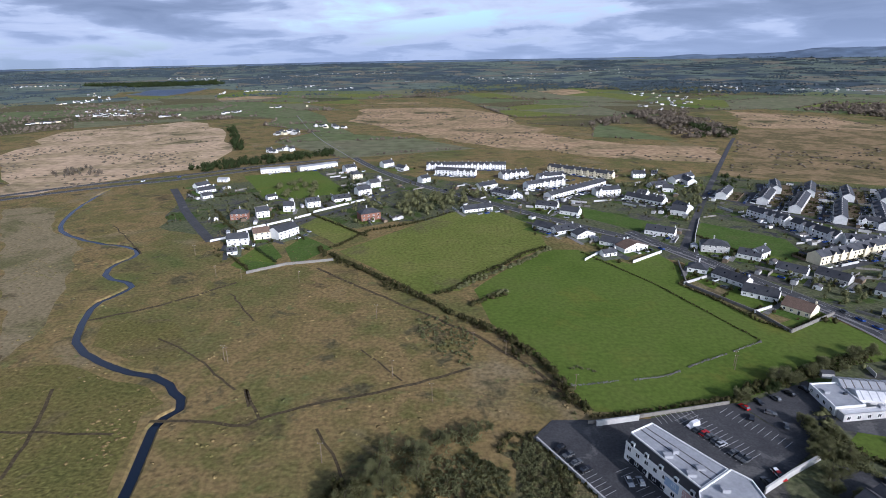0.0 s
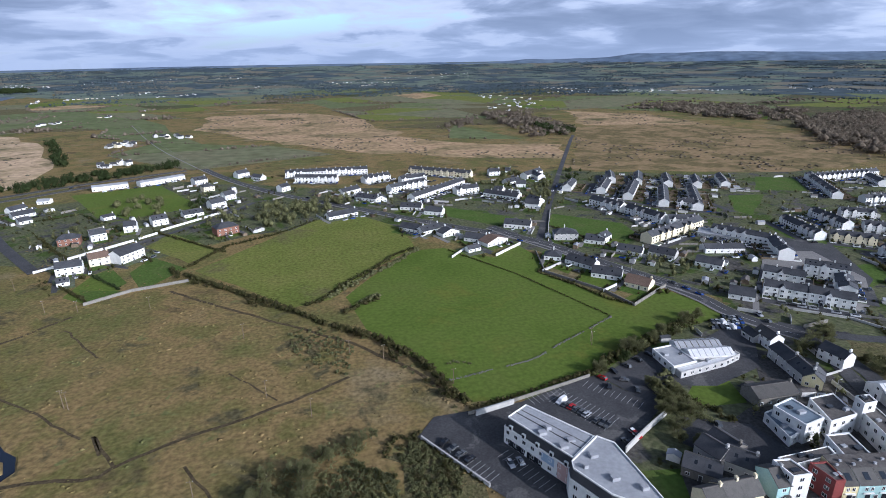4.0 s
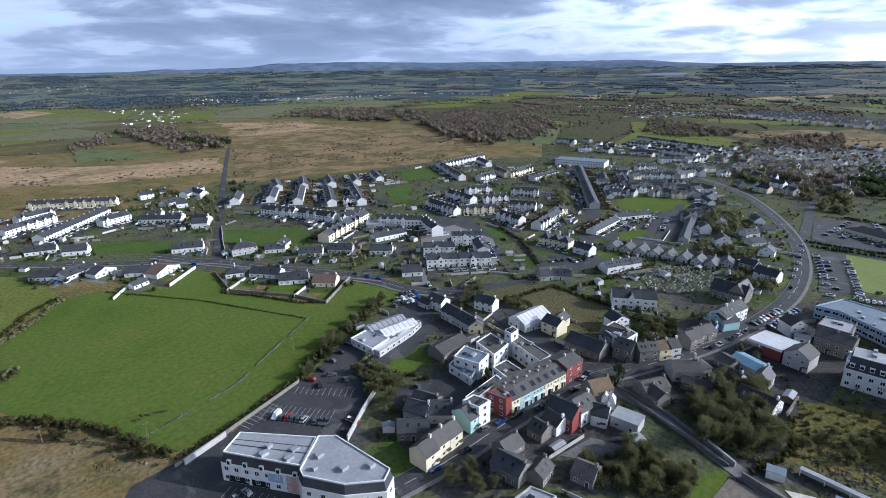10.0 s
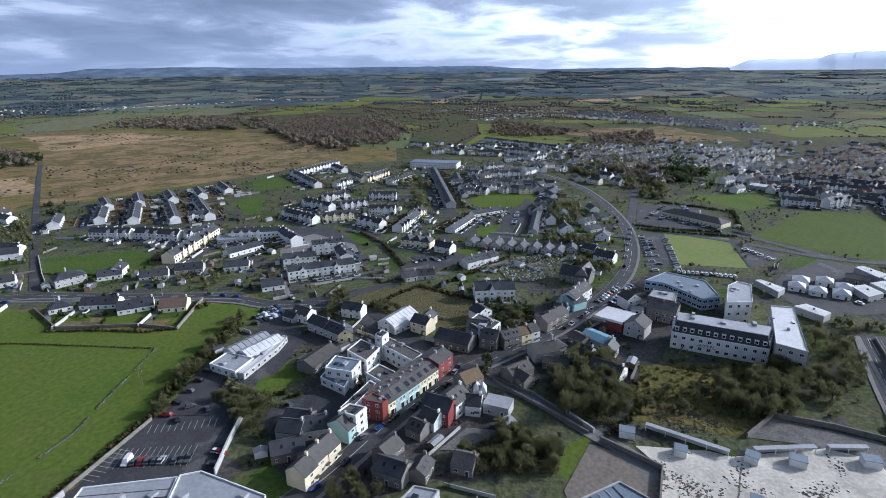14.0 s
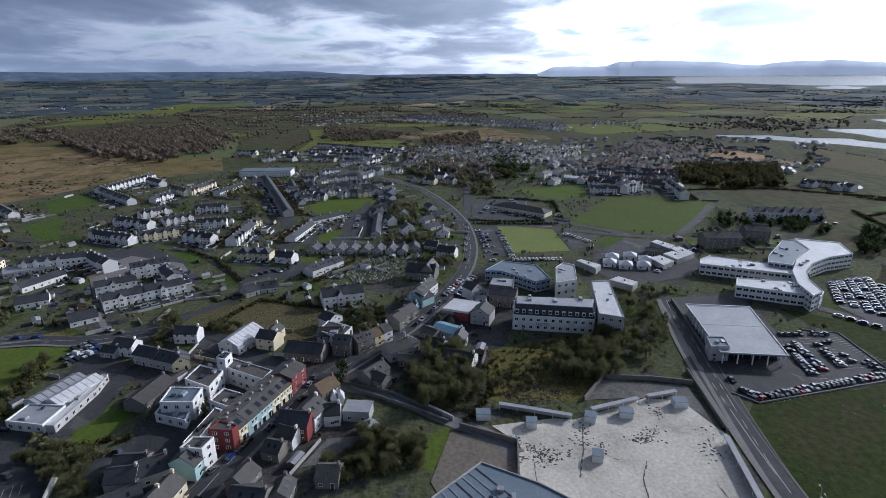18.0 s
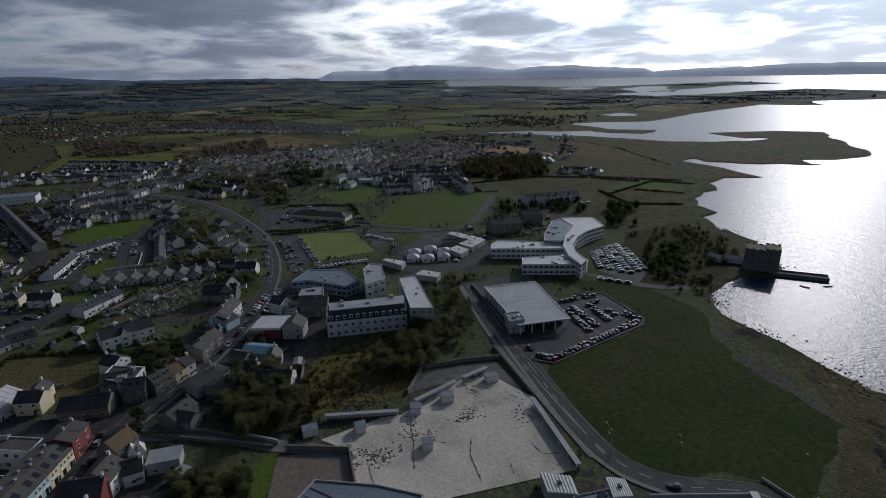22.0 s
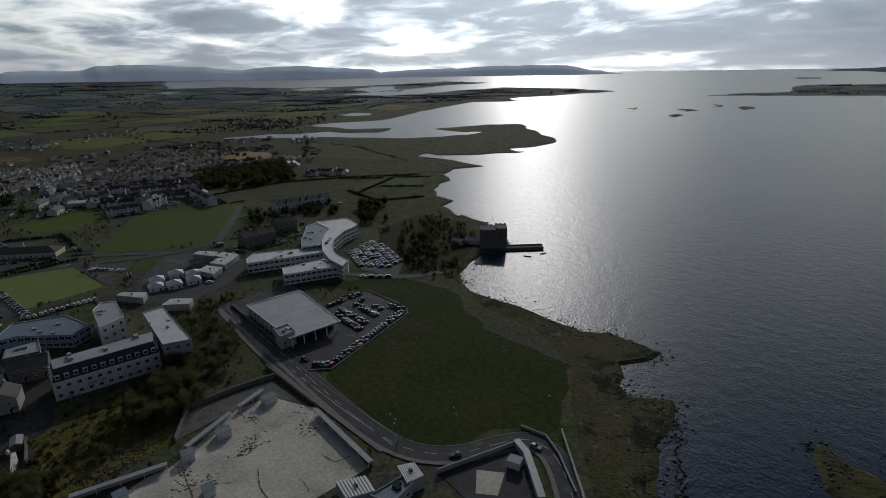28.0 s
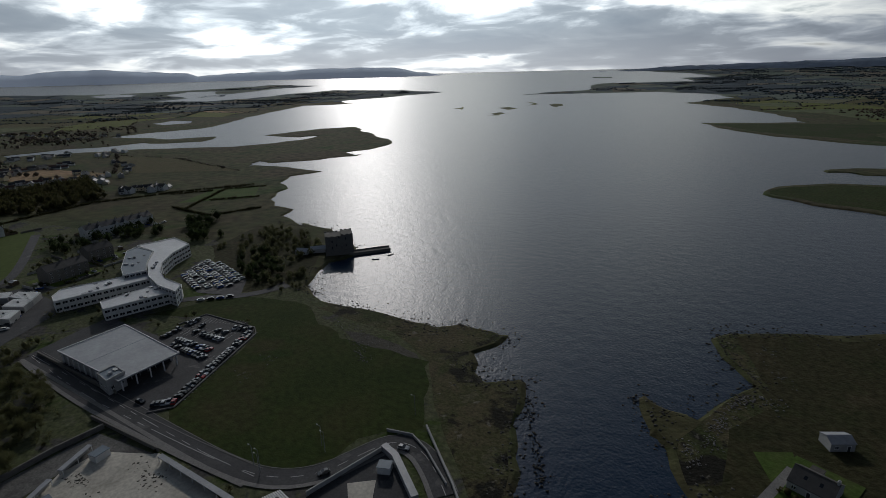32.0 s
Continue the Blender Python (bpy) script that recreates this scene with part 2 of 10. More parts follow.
G("lush", [(0.068, 0.104, 0.016), (0.087, 0.123, 0.022), (0.095, 0.120, 0.027)], 0.02, 0.9, 0.05, 1.4, second=0.5, var=0.22,
  patches=((0.03, 0.56, 0.70, (0.112, 0.124, 0.024)),))
G("grass", [(0.050, 0.088, 0.016), (0.066, 0.104, 0.022), (0.084, 0.102, 0.032)], 0.06, 0.92, 0.15, 1.5, second=0.6)
G("olive", [(0.098, 0.121, 0.025), (0.125, 0.140, 0.032), (0.149, 0.145, 0.043)], 0.03, 0.92, 0.3, 0.9, second=0.5, var=0.4,
  patches=((0.02, 0.58, 0.70, (0.110, 0.098, 0.045)),))
# far pastures, paled and greyed in the colour to stand for haze
G("pasture", [(0.090, 0.112, 0.047), (0.112, 0.132, 0.058), (0.129, 0.134, 0.069)], 0.01, 0.95, second=0.06, var=0.3)
G("pasturepale", [(0.120, 0.128, 0.066), (0.140, 0.140, 0.080), (0.150, 0.136, 0.082)], 0.01, 0.95, second=0.06, var=0.3)
# outermost land: blue-grey aerial haze is mixed into these base colours
G("hazegreen", [(0.090, 0.118, 0.098), (0.118, 0.143, 0.112), (0.102, 0.125, 0.110)], 0.006, 0.97, second=0.02, var=0.35,
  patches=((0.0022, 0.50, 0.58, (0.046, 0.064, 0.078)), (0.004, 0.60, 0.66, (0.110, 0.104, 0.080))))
G("hazebrown", [(0.128, 0.123, 0.095), (0.154, 0.138, 0.105)], 0.006, 0.97, second=0.02, var=0.3)
G("hazedark", [(0.041, 0.060, 0.076), (0.060, 0.081, 0.092)], 0.006, 0.97, second=0.02, var=0.3)
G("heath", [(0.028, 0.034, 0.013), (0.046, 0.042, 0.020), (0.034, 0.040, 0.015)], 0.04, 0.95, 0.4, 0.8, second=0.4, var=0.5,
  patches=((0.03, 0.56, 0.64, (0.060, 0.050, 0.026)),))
G("rough", [(0.073, 0.077, 0.032), (0.111, 0.096, 0.048), (0.063, 0.071, 0.026)], 0.08, 0.95, 0.6, 0.9, second=0.9, var=0.5)
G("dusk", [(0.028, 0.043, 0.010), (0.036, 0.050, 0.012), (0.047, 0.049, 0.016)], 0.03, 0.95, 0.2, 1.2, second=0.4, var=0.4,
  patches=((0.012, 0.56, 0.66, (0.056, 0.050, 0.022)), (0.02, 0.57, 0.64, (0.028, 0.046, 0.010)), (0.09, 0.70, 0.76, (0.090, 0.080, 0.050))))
G("astro", [(0.165, 0.200, 0.062), (0.185, 0.215, 0.070)], 0.05, 0.9, second=0.3, var=0.10)
G("pitch", [(0.074, 0.102, 0.022), (0.086, 0.112, 0.027)], 0.05, 0.9, second=0.3, var=0.15)
G("bogpale", [(0.332, 0.248, 0.157), (0.448, 0.327, 0.213), (0.290, 0.223, 0.129), (0.398, 0.294, 0.190)], 0.012, 0.95, 0.6, 0.4, second=0.12, var=0.35,
  patches=((0.015, 0.55, 0.68, (0.110, 0.098, 0.045)),))
G("bog", [(0.264, 0.184, 0.104), (0.360, 0.248, 0.147), (0.227, 0.170, 0.090), (0.321, 0.222, 0.125)], 0.012, 0.95, 0.6, 0.4, second=0.12, var=0.4,
  patches=((0.012, 0.55, 0.66, (0.080, 0.076, 0.032)),))
G("bogdark", [(0.150, 0.111, 0.054), (0.240, 0.168, 0.090), (0.107, 0.090, 0.039), (0.210, 0.150, 0.077)], 0.02, 0.95, 0.6, 0.4, second=0.15)
G("shore", [(0.036, 0.034, 0.018), (0.090, 0.076, 0.042), (0.062, 0.064, 0.026), (0.135, 0.118, 0.082)], 0.05, 0.9, 0.4, 1.0, second=0.7, var=0.5,
  patches=((0.03, 0.52, 0.60, (0.046, 0.056, 0.020)), (0.045, 0.55, 0.60, (0.018, 0.017, 0.013)), (0.11, 0.58, 0.64, (0.022, 0.020, 0.014)), (0.20, 0.62, 0.68, (0.150, 0.138, 0.110))))
G("yardmix", [(0.036, 0.036, 0.038), (0.054, 0.052, 0.050), (0.077, 0.072, 0.067), (0.045, 0.045, 0.043)], 0.09, 0.9, 0.05, 2.0, second=0.8, var=0.45,
  patches=((0.06, 0.60, 0.66, (0.042, 0.050, 0.022)),))
G("asphalt", [(0.036, 0.036, 0.039), (0.048, 0.048, 0.051), (0.061, 0.060, 0.062)], 0.12, 0.85, 0.02, 8, second=1.4, var=0.3,
  patches=((0.08, 0.60, 0.64, (0.090, 0.088, 0.086)),))
G("shingle", [(0.050, 0.046, 0.036), (0.095, 0.088, 0.074), (0.070, 0.064, 0.046)], 0.15, 0.9, 0.2, 2, second=1.2, var=0.5)
G("gravel", [(0.090, 0.085, 0.080), (0.150, 0.145, 0.135), (0.200, 0.190, 0.180)], 0.15, 0.9, 0.1, 3, second=1.5)
G("paving", [(0.150, 0.145, 0.140), (0.200, 0.190, 0.180)], 0.2, 0.85, second=2.0)
G("concrete", [(0.332, 0.308, 0.259), (0.492, 0.457, 0.391), (0.578, 0.541, 0.465), (0.529, 0.491, 0.417)], 0.05, 0.9, second=0.9, var=0.2,
  patches=((0.05, 0.64, 0.74, (0.300, 0.285, 0.255)), (0.25, 0.70, 0.74, (0.130, 0.120, 0.105))))
G("estate", [(0.071, 0.085, 0.054), (0.109, 0.119, 0.089), (0.078, 0.105, 0.039), (0.137, 0.141, 0.116)], 0.12, 0.9, second=0.5, var=0.4)
G("concretewarm", [(0.157, 0.137, 0.114), (0.195, 0.169, 0.138)], 0.08, 0.9, second=0.7)
G("wall_white", [(0.54, 0.54, 0.52), (0.68, 0.68, 0.66), (0.62, 0.61, 0.58)], 0.12, 0.85, second=1.2, objrand=0.15, var=0.10)
G("wall_cream", [(0.58, 0.52, 0.36), (0.68, 0.61, 0.44)], 0.15, 0.85, second=1.2, objrand=0.2, var=0.10)
G("wall_grey", [(0.34, 0.34, 0.33), (0.46, 0.45, 0.43)], 0.15, 0.9, second=1.2, objrand=0.35, var=0.10)
G("wall_stone", [(0.13, 0.122, 0.11), (0.20, 0.188, 0.168), (0.155, 0.147, 0.13)], 0.5, 0.9, 0.05, 3, second=2.5, objrand=0.2, var=0.10)
G("wall_brick", [(0.17, 0.09, 0.065), (0.24, 0.12, 0.085)], 0.5, 0.9, second=4, var=0.10)
G("wall_red", [(0.186, 0.044, 0.040), (0.227, 0.055, 0.048)], 0.3, 0.7, second=2, var=0.10)
G("wall_teal", [(0.317, 0.497, 0.488), (0.374, 0.552, 0.543)], 0.3, 0.8, second=2, var=0.10)
G("wall_yellow", [(0.660, 0.582, 0.336), (0.720, 0.640, 0.386)], 0.3, 0.8, second=2, var=0.10)
G("wall_pink", [(0.46, 0.30, 0.27), (0.52, 0.35, 0.31)], 0.3, 0.8, second=2, var=0.10)
G("wall_blue", [(0.26, 0.35, 0.47), (0.32, 0.41, 0.52)], 0.3, 0.8, second=2, var=0.10)
G("roof_slate", [(0.030, 0.032, 0.038), (0.048, 0.050, 0.056), (0.062, 0.062, 0.066)], 0.25, 0.6, 0.03, 6, second=3, objrand=0.5)
G("roof_slategrey", [(0.050, 0.048, 0.046), (0.076, 0.072, 0.067), (0.060, 0.057, 0.053)], 0.25, 0.75, 0.03, 6, second=3, objrand=0.4)
G("roof_tile", [(0.11, 0.075, 0.055), (0.15, 0.10, 0.075)], 0.4, 0.8, 0.03, 6, second=3)
G("roof_rust", [(0.10, 0.070, 0.040), (0.15, 0.105, 0.060)], 0.4, 0.8, 0.03, 6, second=3)
G("roof_tin", [(0.246, 0.254, 0.271), (0.328, 0.336, 0.353)], 0.1, 0.5, second=0.8, var=0.10)
G("roof_tinwhite", [(0.475, 0.475, 0.483), (0.592, 0.592, 0.602)], 0.1, 0.5, second=0.8, var=0.10)
G("roof_darkroof", [(0.090, 0.082, 0.078), (0.130, 0.120, 0.112)], 0.2, 0.9, second=1.5)
G("roof_blueroof", [(0.11, 0.21, 0.28), (0.15, 0.27, 0.35)], 0.15, 0.5, second=1.0, var=0.10)
G("roof_bluegrey", [(0.124, 0.161, 0.198), (0.161, 0.198, 0.236)], 0.15, 0.6, second=1.0, var=0.10)
G("trim", [(0.70, 0.70, 0.68), (0.78, 0.78, 0.76)], 0.5, 0.6, second=3, var=0.10)
G("darkmetal", [(0.03, 0.03, 0.033), (0.05, 0.05, 0.055)], 0.5, 0.5, second=3)
G("paint", [(0.34, 0.34, 0.33), (0.46, 0.46, 0.45)], 0.5, 0.8, second=3, var=0.10)
G("hedge", [(0.037, 0.043, 0.016), (0.069, 0.068, 0.027), (0.100, 0.081, 0.040)], 0.25, 0.9, island=0.5, second=1.5)
G("evergreen", [(0.028, 0.041, 0.017), (0.046, 0.064, 0.024), (0.064, 0.078, 0.030)], 0.3, 0.9, island=0.5, second=1.5)
G("bare", [(0.102, 0.104, 0.048), (0.148, 0.149, 0.071), (0.122, 0.125, 0.053)], 0.3, 0.95, island=0.5, second=1.5)
G("bark", [(0.050, 0.040, 0.030), (0.085, 0.070, 0.055)], 1.0, 0.95, 0.05, 6)
# outermost hedges and scrub, with the blue haze in their colour
G("hazewood", [(0.040, 0.058, 0.070), (0.062, 0.078, 0.082)], 0.01, 0.97, island=0.5, second=0.05, var=0.3)
G("farwood", [(0.100, 0.089, 0.065), (0.166, 0.135, 0.103), (0.127, 0.111, 0.081)], 0.02, 0.95, island=0.6, second=0.2, var=0.4)
# the hills' blue-grey is distance haze mixed into their base colour
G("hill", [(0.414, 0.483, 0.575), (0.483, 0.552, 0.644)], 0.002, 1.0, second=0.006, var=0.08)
# faint emission lifts the backlit hills as haze would; they are no light source
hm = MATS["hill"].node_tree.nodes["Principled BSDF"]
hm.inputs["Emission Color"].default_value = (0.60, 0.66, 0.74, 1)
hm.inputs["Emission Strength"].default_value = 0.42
# deeper blue haze in the colour of the other ridges
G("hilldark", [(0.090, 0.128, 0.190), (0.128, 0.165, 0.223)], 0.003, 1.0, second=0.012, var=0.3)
G("rock", [(0.045, 0.042, 0.036), (0.085, 0.080, 0.070), (0.13, 0.125, 0.115)], 0.6, 0.9, 0.1, 3, island=0.4)
G("timber", [(0.12, 0.09, 0.06), (0.18, 0.14, 0.10)], 1.0, 0.9, second=5)
for cname, c in (("white", (0.72, 0.73, 0.74)), ("silver", (0.36, 0.37, 0.39)), ("black", (0.016, 0.016, 0.018)),
                 ("grey", (0.09, 0.095, 0.10)), ("red", (0.32, 0.015, 0.015)), ("blue", (0.02, 0.06, 0.24))):
    G("car_" + cname, [c, tuple(0.9 * v for v in c)], 0.5, 0.25, spec=0.6)


def glassy(name, colour, rough, spec=0.8):
    m = bpy.data.materials.new(name)
    m.use_nodes = True
    b = m.node_tree.nodes["Principled BSDF"]
    b.inputs["Base Color"].default_value = (*colour, 1)
    b.inputs["Roughness"].default_value = rough
    b.inputs["Specular IOR Level"].default_value = spec
    MATS[name] = m
    return m


glassy("pane", (0.020, 0.024, 0.030), 0.08)


def leafy(name, share):
    """Lets part of the light through thin leaves and twigs."""
    nt = MATS[name].node_tree
    out = nt.nodes["Material Output"]
    bsdf = nt.nodes["Principled BSDF"]
    tr = nt.nodes.new("ShaderNodeBsdfTranslucent")
    nt.links.new(bsdf.inputs["Base Color"].links[0].from_socket, tr.inputs[0])
    mx = nt.nodes.new("ShaderNodeMixShader")
    mx.inputs[0].default_value = share
    nt.links.new(bsdf.outputs[0], mx.inputs[1])
    nt.links.new(tr.outputs[0], mx.inputs[2])
    nt.links.new(mx.outputs[0], out.inputs[0])


for leaf, share in (("hedge", 0.5), ("evergreen", 0.5), ("bare", 0.38), ("farwood", 0.30)):
    leafy(leaf, share)
glassy("tyre", (0.012, 0.012, 0.012), 0.8, 0.2)


def water_material():
    m = glassy("water", (0.004, 0.020, 0.050), 0.36, 0.22)
    nt = m.node_tree
    b = nt.nodes["Principled BSDF"]
    b.inputs["IOR"].default_value = 1.33
    geo = nt.nodes.new("ShaderNodeNewGeometry")
    heights = []
    for scale, detail in ((0.16, 5), (0.80, 4)):
        n = nt.nodes.new("ShaderNodeTexNoise")
        n.inputs["Scale"].default_value, n.inputs["Detail"].default_value = scale, detail
        nt.links.new(geo.outputs["Position"], n.inputs["Vector"])
        heights.append(n.outputs[0])
    add = nt.nodes.new("ShaderNodeMath")
    add.operation = "MULTIPLY_ADD"
    nt.links.new(heights[0], add.inputs[0])
    add.inputs[1].default_value = 1.6
    nt.links.new(heights[1], add.inputs[2])
    bn = nt.nodes.new("ShaderNodeBump")
    bn.inputs["Strength"].default_value, bn.inputs["Distance"].default_value = 1.0, 0.22
    nt.links.new(add.outputs[0], bn.inputs["Height"])
    nt.links.new(bn.outputs[0], b.inputs["Normal"])


water_material()

river = glassy("river_water", (0.008, 0.014, 0.026), 0.18, 0.35)

# ---- shape helpers ----
from mathutils import geometry as mgeo


class Shape:
    """Collects corners and faces, with a material slot a face."""

    def __init__(self):
        self.v, self.f, self.m = [], [], []

    def face(self, pts, slot=0):
        n = len(self.v)
        self.v.extend(tuple(p) for p in pts)
        self.f.append(tuple(range(n, n + len(pts))))
        self.m.append(slot)

    def box(self, x0, y0, z0, x1, y1, z1, slot=0, bottom=False):
        n = len(self.v)
        self.v += [(x0, y0, z0), (x1, y0, z0), (x1, y1, z0), (x0, y1, z0), (x0, y0, z1), (x1, y0, z1), (x1, y1, z1), (x0, y1, z1)]
        fs = [(0, 1, 5, 4), (1, 2, 6, 5), (2, 3, 7, 6), (3, 0, 4, 7), (4, 5, 6, 7)] + ([(3, 2, 1, 0)] if bottom else [])
        self.f += [tuple(n + i for i in q) for q in fs]
        self.m += [slot] * len(fs)

    def prism(self, pts, z0, z1, slot=0, top=None):
        """An upright prism over a ring of (x, y), anticlockwise."""
        n, k = len(self.v), len(pts)
        self.v += [(x, y, z0) for x, y in pts] + [(x, y, z1) for x, y in pts]
        for i in range(k):
            j = (i + 1) % k
            self.f.append((n + i, n + j, n + k + j, n + k + i))
            self.m.append(slot)
        self.f.append(tuple(range(n + k, n + 2 * k)))
        self.m.append(slot if top is None else top)

    def mesh(self, name, mats):
        me = bpy.data.meshes.new(name)
        me.from_pydata(self.v, [], self.f)
        for m in mats if isinstance(mats, (list, tuple)) else [mats]:
            me.materials.append(MATS[m] if isinstance(m, str) else m)
        if any(self.m):
            me.polygons.foreach_set("material_index", self.m)
        me.update()
        return me


def part(name, shape, mats, parent=None, label="", m=None):
    me = shape if isinstance(shape, bpy.types.Mesh) else shape.mesh(name, mats)
    ob = new(name, me)
    if parent:
        ob.parent = parent
    if m is not None:
        ob.matrix_basis = m
    if label:
        ob["label"] = label
    return ob


def bowl(r):
    """How far the plain lifts towards its rim."""
    r = min(r, 4930.0)
    return 118.0 * ((r - 1500.0) / 3400.0) ** 2 if r > 1500 else 0.0


RIM = ((-180, 1.0), (-120, 0.8), (-60, 0.56), (-38, 0.60), (-25, 0.67), (-10, 0.78), (0, 0.83), (12, 0.87), (25, 0.93), (45, 1.0), (180, 1.0))


def rim(bearing):
    """How high the plain's edge stands in that direction, as a share."""
    return np.interp(bearing, [a for a, _ in RIM], [k for _, k in RIM])


def ground_z(x, y):
    r = math.hypot(x, y)
    return bowl(r) * float(rim(math.degrees(math.atan2(x, y)))) if r > 1500 else 0.0


def inside(poly, xs, ys):
    """Which of the points lie in the ring."""
    xs, ys = np.asarray(xs, float), np.asarray(ys, float)
    hit = np.zeros(xs.shape, bool)
    px, py = poly[-1]
    for qx, qy in poly:
        if qy != py:
            cross = ((qy > ys) != (py > ys)) & (xs < (px - qx) * (ys - qy) / (py - qy) + qx)
            hit ^= cross
        px, py = qx, qy
    return hit


def area(poly):
    return sum(a[0] * b[1] - b[0] * a[1] for a, b in zip(poly, poly[1:] + poly[:1])) / 2


def ccw(poly):
    return list(poly) if area(poly) > 0 else list(reversed(poly))


def ragged(poly, step, jitter, closed=True):
    """The line cut into short steps that wander a little, finer near the middle of the place."""
    out = []
    ends = list(zip(poly, poly[1:] + poly[:1])) if closed else list(zip(poly, poly[1:]))
    for (ax, ay), (bx, by) in ends:
        d = math.hypot(bx - ax, by - ay)
        far = max(1.0, math.hypot(ax, ay) / 300.0)
        n = max(1, int(d / (step * far)))
        for i in range(n):
            k = i / n
            x, y = ax + (bx - ax) * k, ay + (by - ay) * k
            if i:
                w = noise.noise_vector(Vector((x * 0.06 / far, y * 0.06 / far, 2.0)))
                x, y = x + w.x * jitter * far, y + w.y * jitter * far
            out.append((x, y))
    if not closed:
        out.append(poly[-1])
    return out


def smooth_line(pts, rounds=2):
    for _ in range(rounds):
        q = [pts[0]]
        for (ax, ay), (bx, by) in zip(pts, pts[1:]):
            q += [(0.75 * ax + 0.25 * bx, 0.75 * ay + 0.25 * by), (0.25 * ax + 0.75 * bx, 0.25 * ay + 0.75 * by)]
        pts = q + [pts[-1]]
    return pts


def ribbon(pts, width):
    """Left and right edges of a band along a line."""
    left, right = [], []
    for i, (x, y) in enumerate(pts):
        ax, ay = pts[max(i - 1, 0)]
        bx, by = pts[min(i + 1, len(pts) - 1)]
        d = math.hypot(bx - ax, by - ay) or 1.0
        nx, ny = -(by - ay) / d * width / 2, (bx - ax) / d * width / 2
        left.append((x + nx, y + ny))
        right.append((x - nx, y - ny))
    return left, right


# ---- ground, sea and river ----
COAST_W = [(48, -104), (58, -118), (66, -138), (74, -162), (79, -175), (86, -172), (92, -167), (102, -174), (110, -187), (103, -207), (127, -209), (137, -200), (170, -200), (199, -197), (217, -196), (238, -209), (251, -232), (257, -249), (251, -269), (263, -283), (312, -311), (345, -314), (342, -307), (367, -307), (386, -322), (396, -346), (424, -347), (453, -367), (474, -394), (479, -415), (515, -435), (538, -474), (525, -517), (591, -522), (629, -516), (668, -503), (675, -529), (680, -550), (647, -547), (620, -576), (602, -621), (579, -651), (622, -674), (608, -717), (625, -802), (761, -916), (912, -1024), (956, -965), (973, -816), (886, -814), (848, -850), (824, -773), (866, -645), (940, -599), (1016, -543), (1067, -452), (1103, -367), (1173, -392), (1168, -498), (1128, -540), (1118, -620), (1057, -634), (1015, -680), (1065, -748), (1113, -674), (1309, -645), (1318, -745), (1287, -869), (1330, -952), (1480, -1174), (1588, -1379), (1708, -1629), (1577, -1764), (1737, -1889), (1678, -2171), (1617, -2567), (1931, -2631), (2334, -2508), (2364, -2210), (2299, -1847), (2335, -1639), (2602, -1520), (2645, -1739), (2716, -2110), (2793, -2428), (2743, -2776), (3080, -2683), (3104, -2330), (3164, -1978), (3330, -1581), (3654, -1305), (3724, -973)]
COAST_E = [(1187, -4660), (635, -4310), (406, -3955), (601, -3831), (478, -3522), (720, -3444), (967, -3350), (969, -3157), (873, -2848), (1018, -2665), (1086, -2473), (843, -2603), (540, -2742), (297, -2599), (179, -2401), (309, -2087), (164, -1927), (71, -1764), (20, -1640), (-41, -1443), (85, -1397), (163, -1366), (84, -1224), (14, -1144), (-131, -1067)]
SEA = ragged(COAST_W + [(5400 * math.sin(radians(a)), 5400 * math.cos(radians(a))) for a in range(104, 168, 4)] + COAST_E
             + [(-400, -1000), (-420, -330), (-150, -130), (-30, -95), (25, -95)], 7.0, 4.0)
ISLES = [ragged(p, 6.0, 3.0) for p in (
    [(10, -609), (-1, -655), (-46, -693), (-108, -706), (-106, -546), (-79, -562), (-29, -578)],
    [(16, -254), (9, -264), (-51, -297), (-150, -330), (-330, -340), (-330, -250), (-100, -135), (8, -142), (16, -154), (19, -163), (26, -171), (34, -187), (25, -184), (13, -183), (2, -208), (-4, -219), (10, -239)],
    [(769, -1513), (768, -1558), (740, -1520), (728, -1457)],
    [(855, -1738), (840, -1770), (792, -1726), (798, -1673)],
    [(745, -1930), (722, -1964), (690, -1884), (705, -1853)],
    [(-50, -791), (-79, -813), (-123, -824), (-118, -781), (-81, -768)],
    [(-45, -780), (-55, -789), (-56, -777), (-47, -772)],
    [(1205, -3917), (1094, -3944), (1071, -3863), (1159, -3835)],
    [(1001, -1677), (990, -1707), (967, -1658)],
    [(829, -1944), (823, -1974), (805, -1919)])]
POOLS = [ragged(p, 7.0, 4.0) for p in ([(2958, -1812), (3088, -2036), (2949, -2166), (2579, -1900), (2663, -1737)], [(3209, -1530), (3282, -1706), (3126, -1792), (2990, -1658), (3057, -1518)], [(1567, -896), (1603, -995), (1520, -1013), (1454, -961), (1479, -891)], [(719, -458), (709, -494), (674, -517), (647, -497), (678, -501), (696, -472)], [(3435, -830), (3484, -928), (3388, -969), (3266, -854)], [(3587, 1429), (3875, 1323), (3837, 1133), (3615, 1162)], [(-1168, 2049), (-1196, 2331), (-1000, 2426), (-966, 2177), (-973, 1964)])]
RIVER_LINE = ragged(smooth_line([(-96, 122), (-96, 128), (-101, 149), (-104, 162), (-97, 172), (-115, 191), (-135, 196), (-168, 216), (-179, 239), (-187, 262), (-181, 274), (-178, 289), (-204, 300), (-211, 319), (-203, 338), (-214, 355), (-249, 365), (-289, 390), (-307, 416), (-325, 465), (-333, 511)], 1), 6.0, 1.4, False)
rl, rr = ribbon(RIVER_LINE, 5.2)
RIVER = rl + rr[::-1]


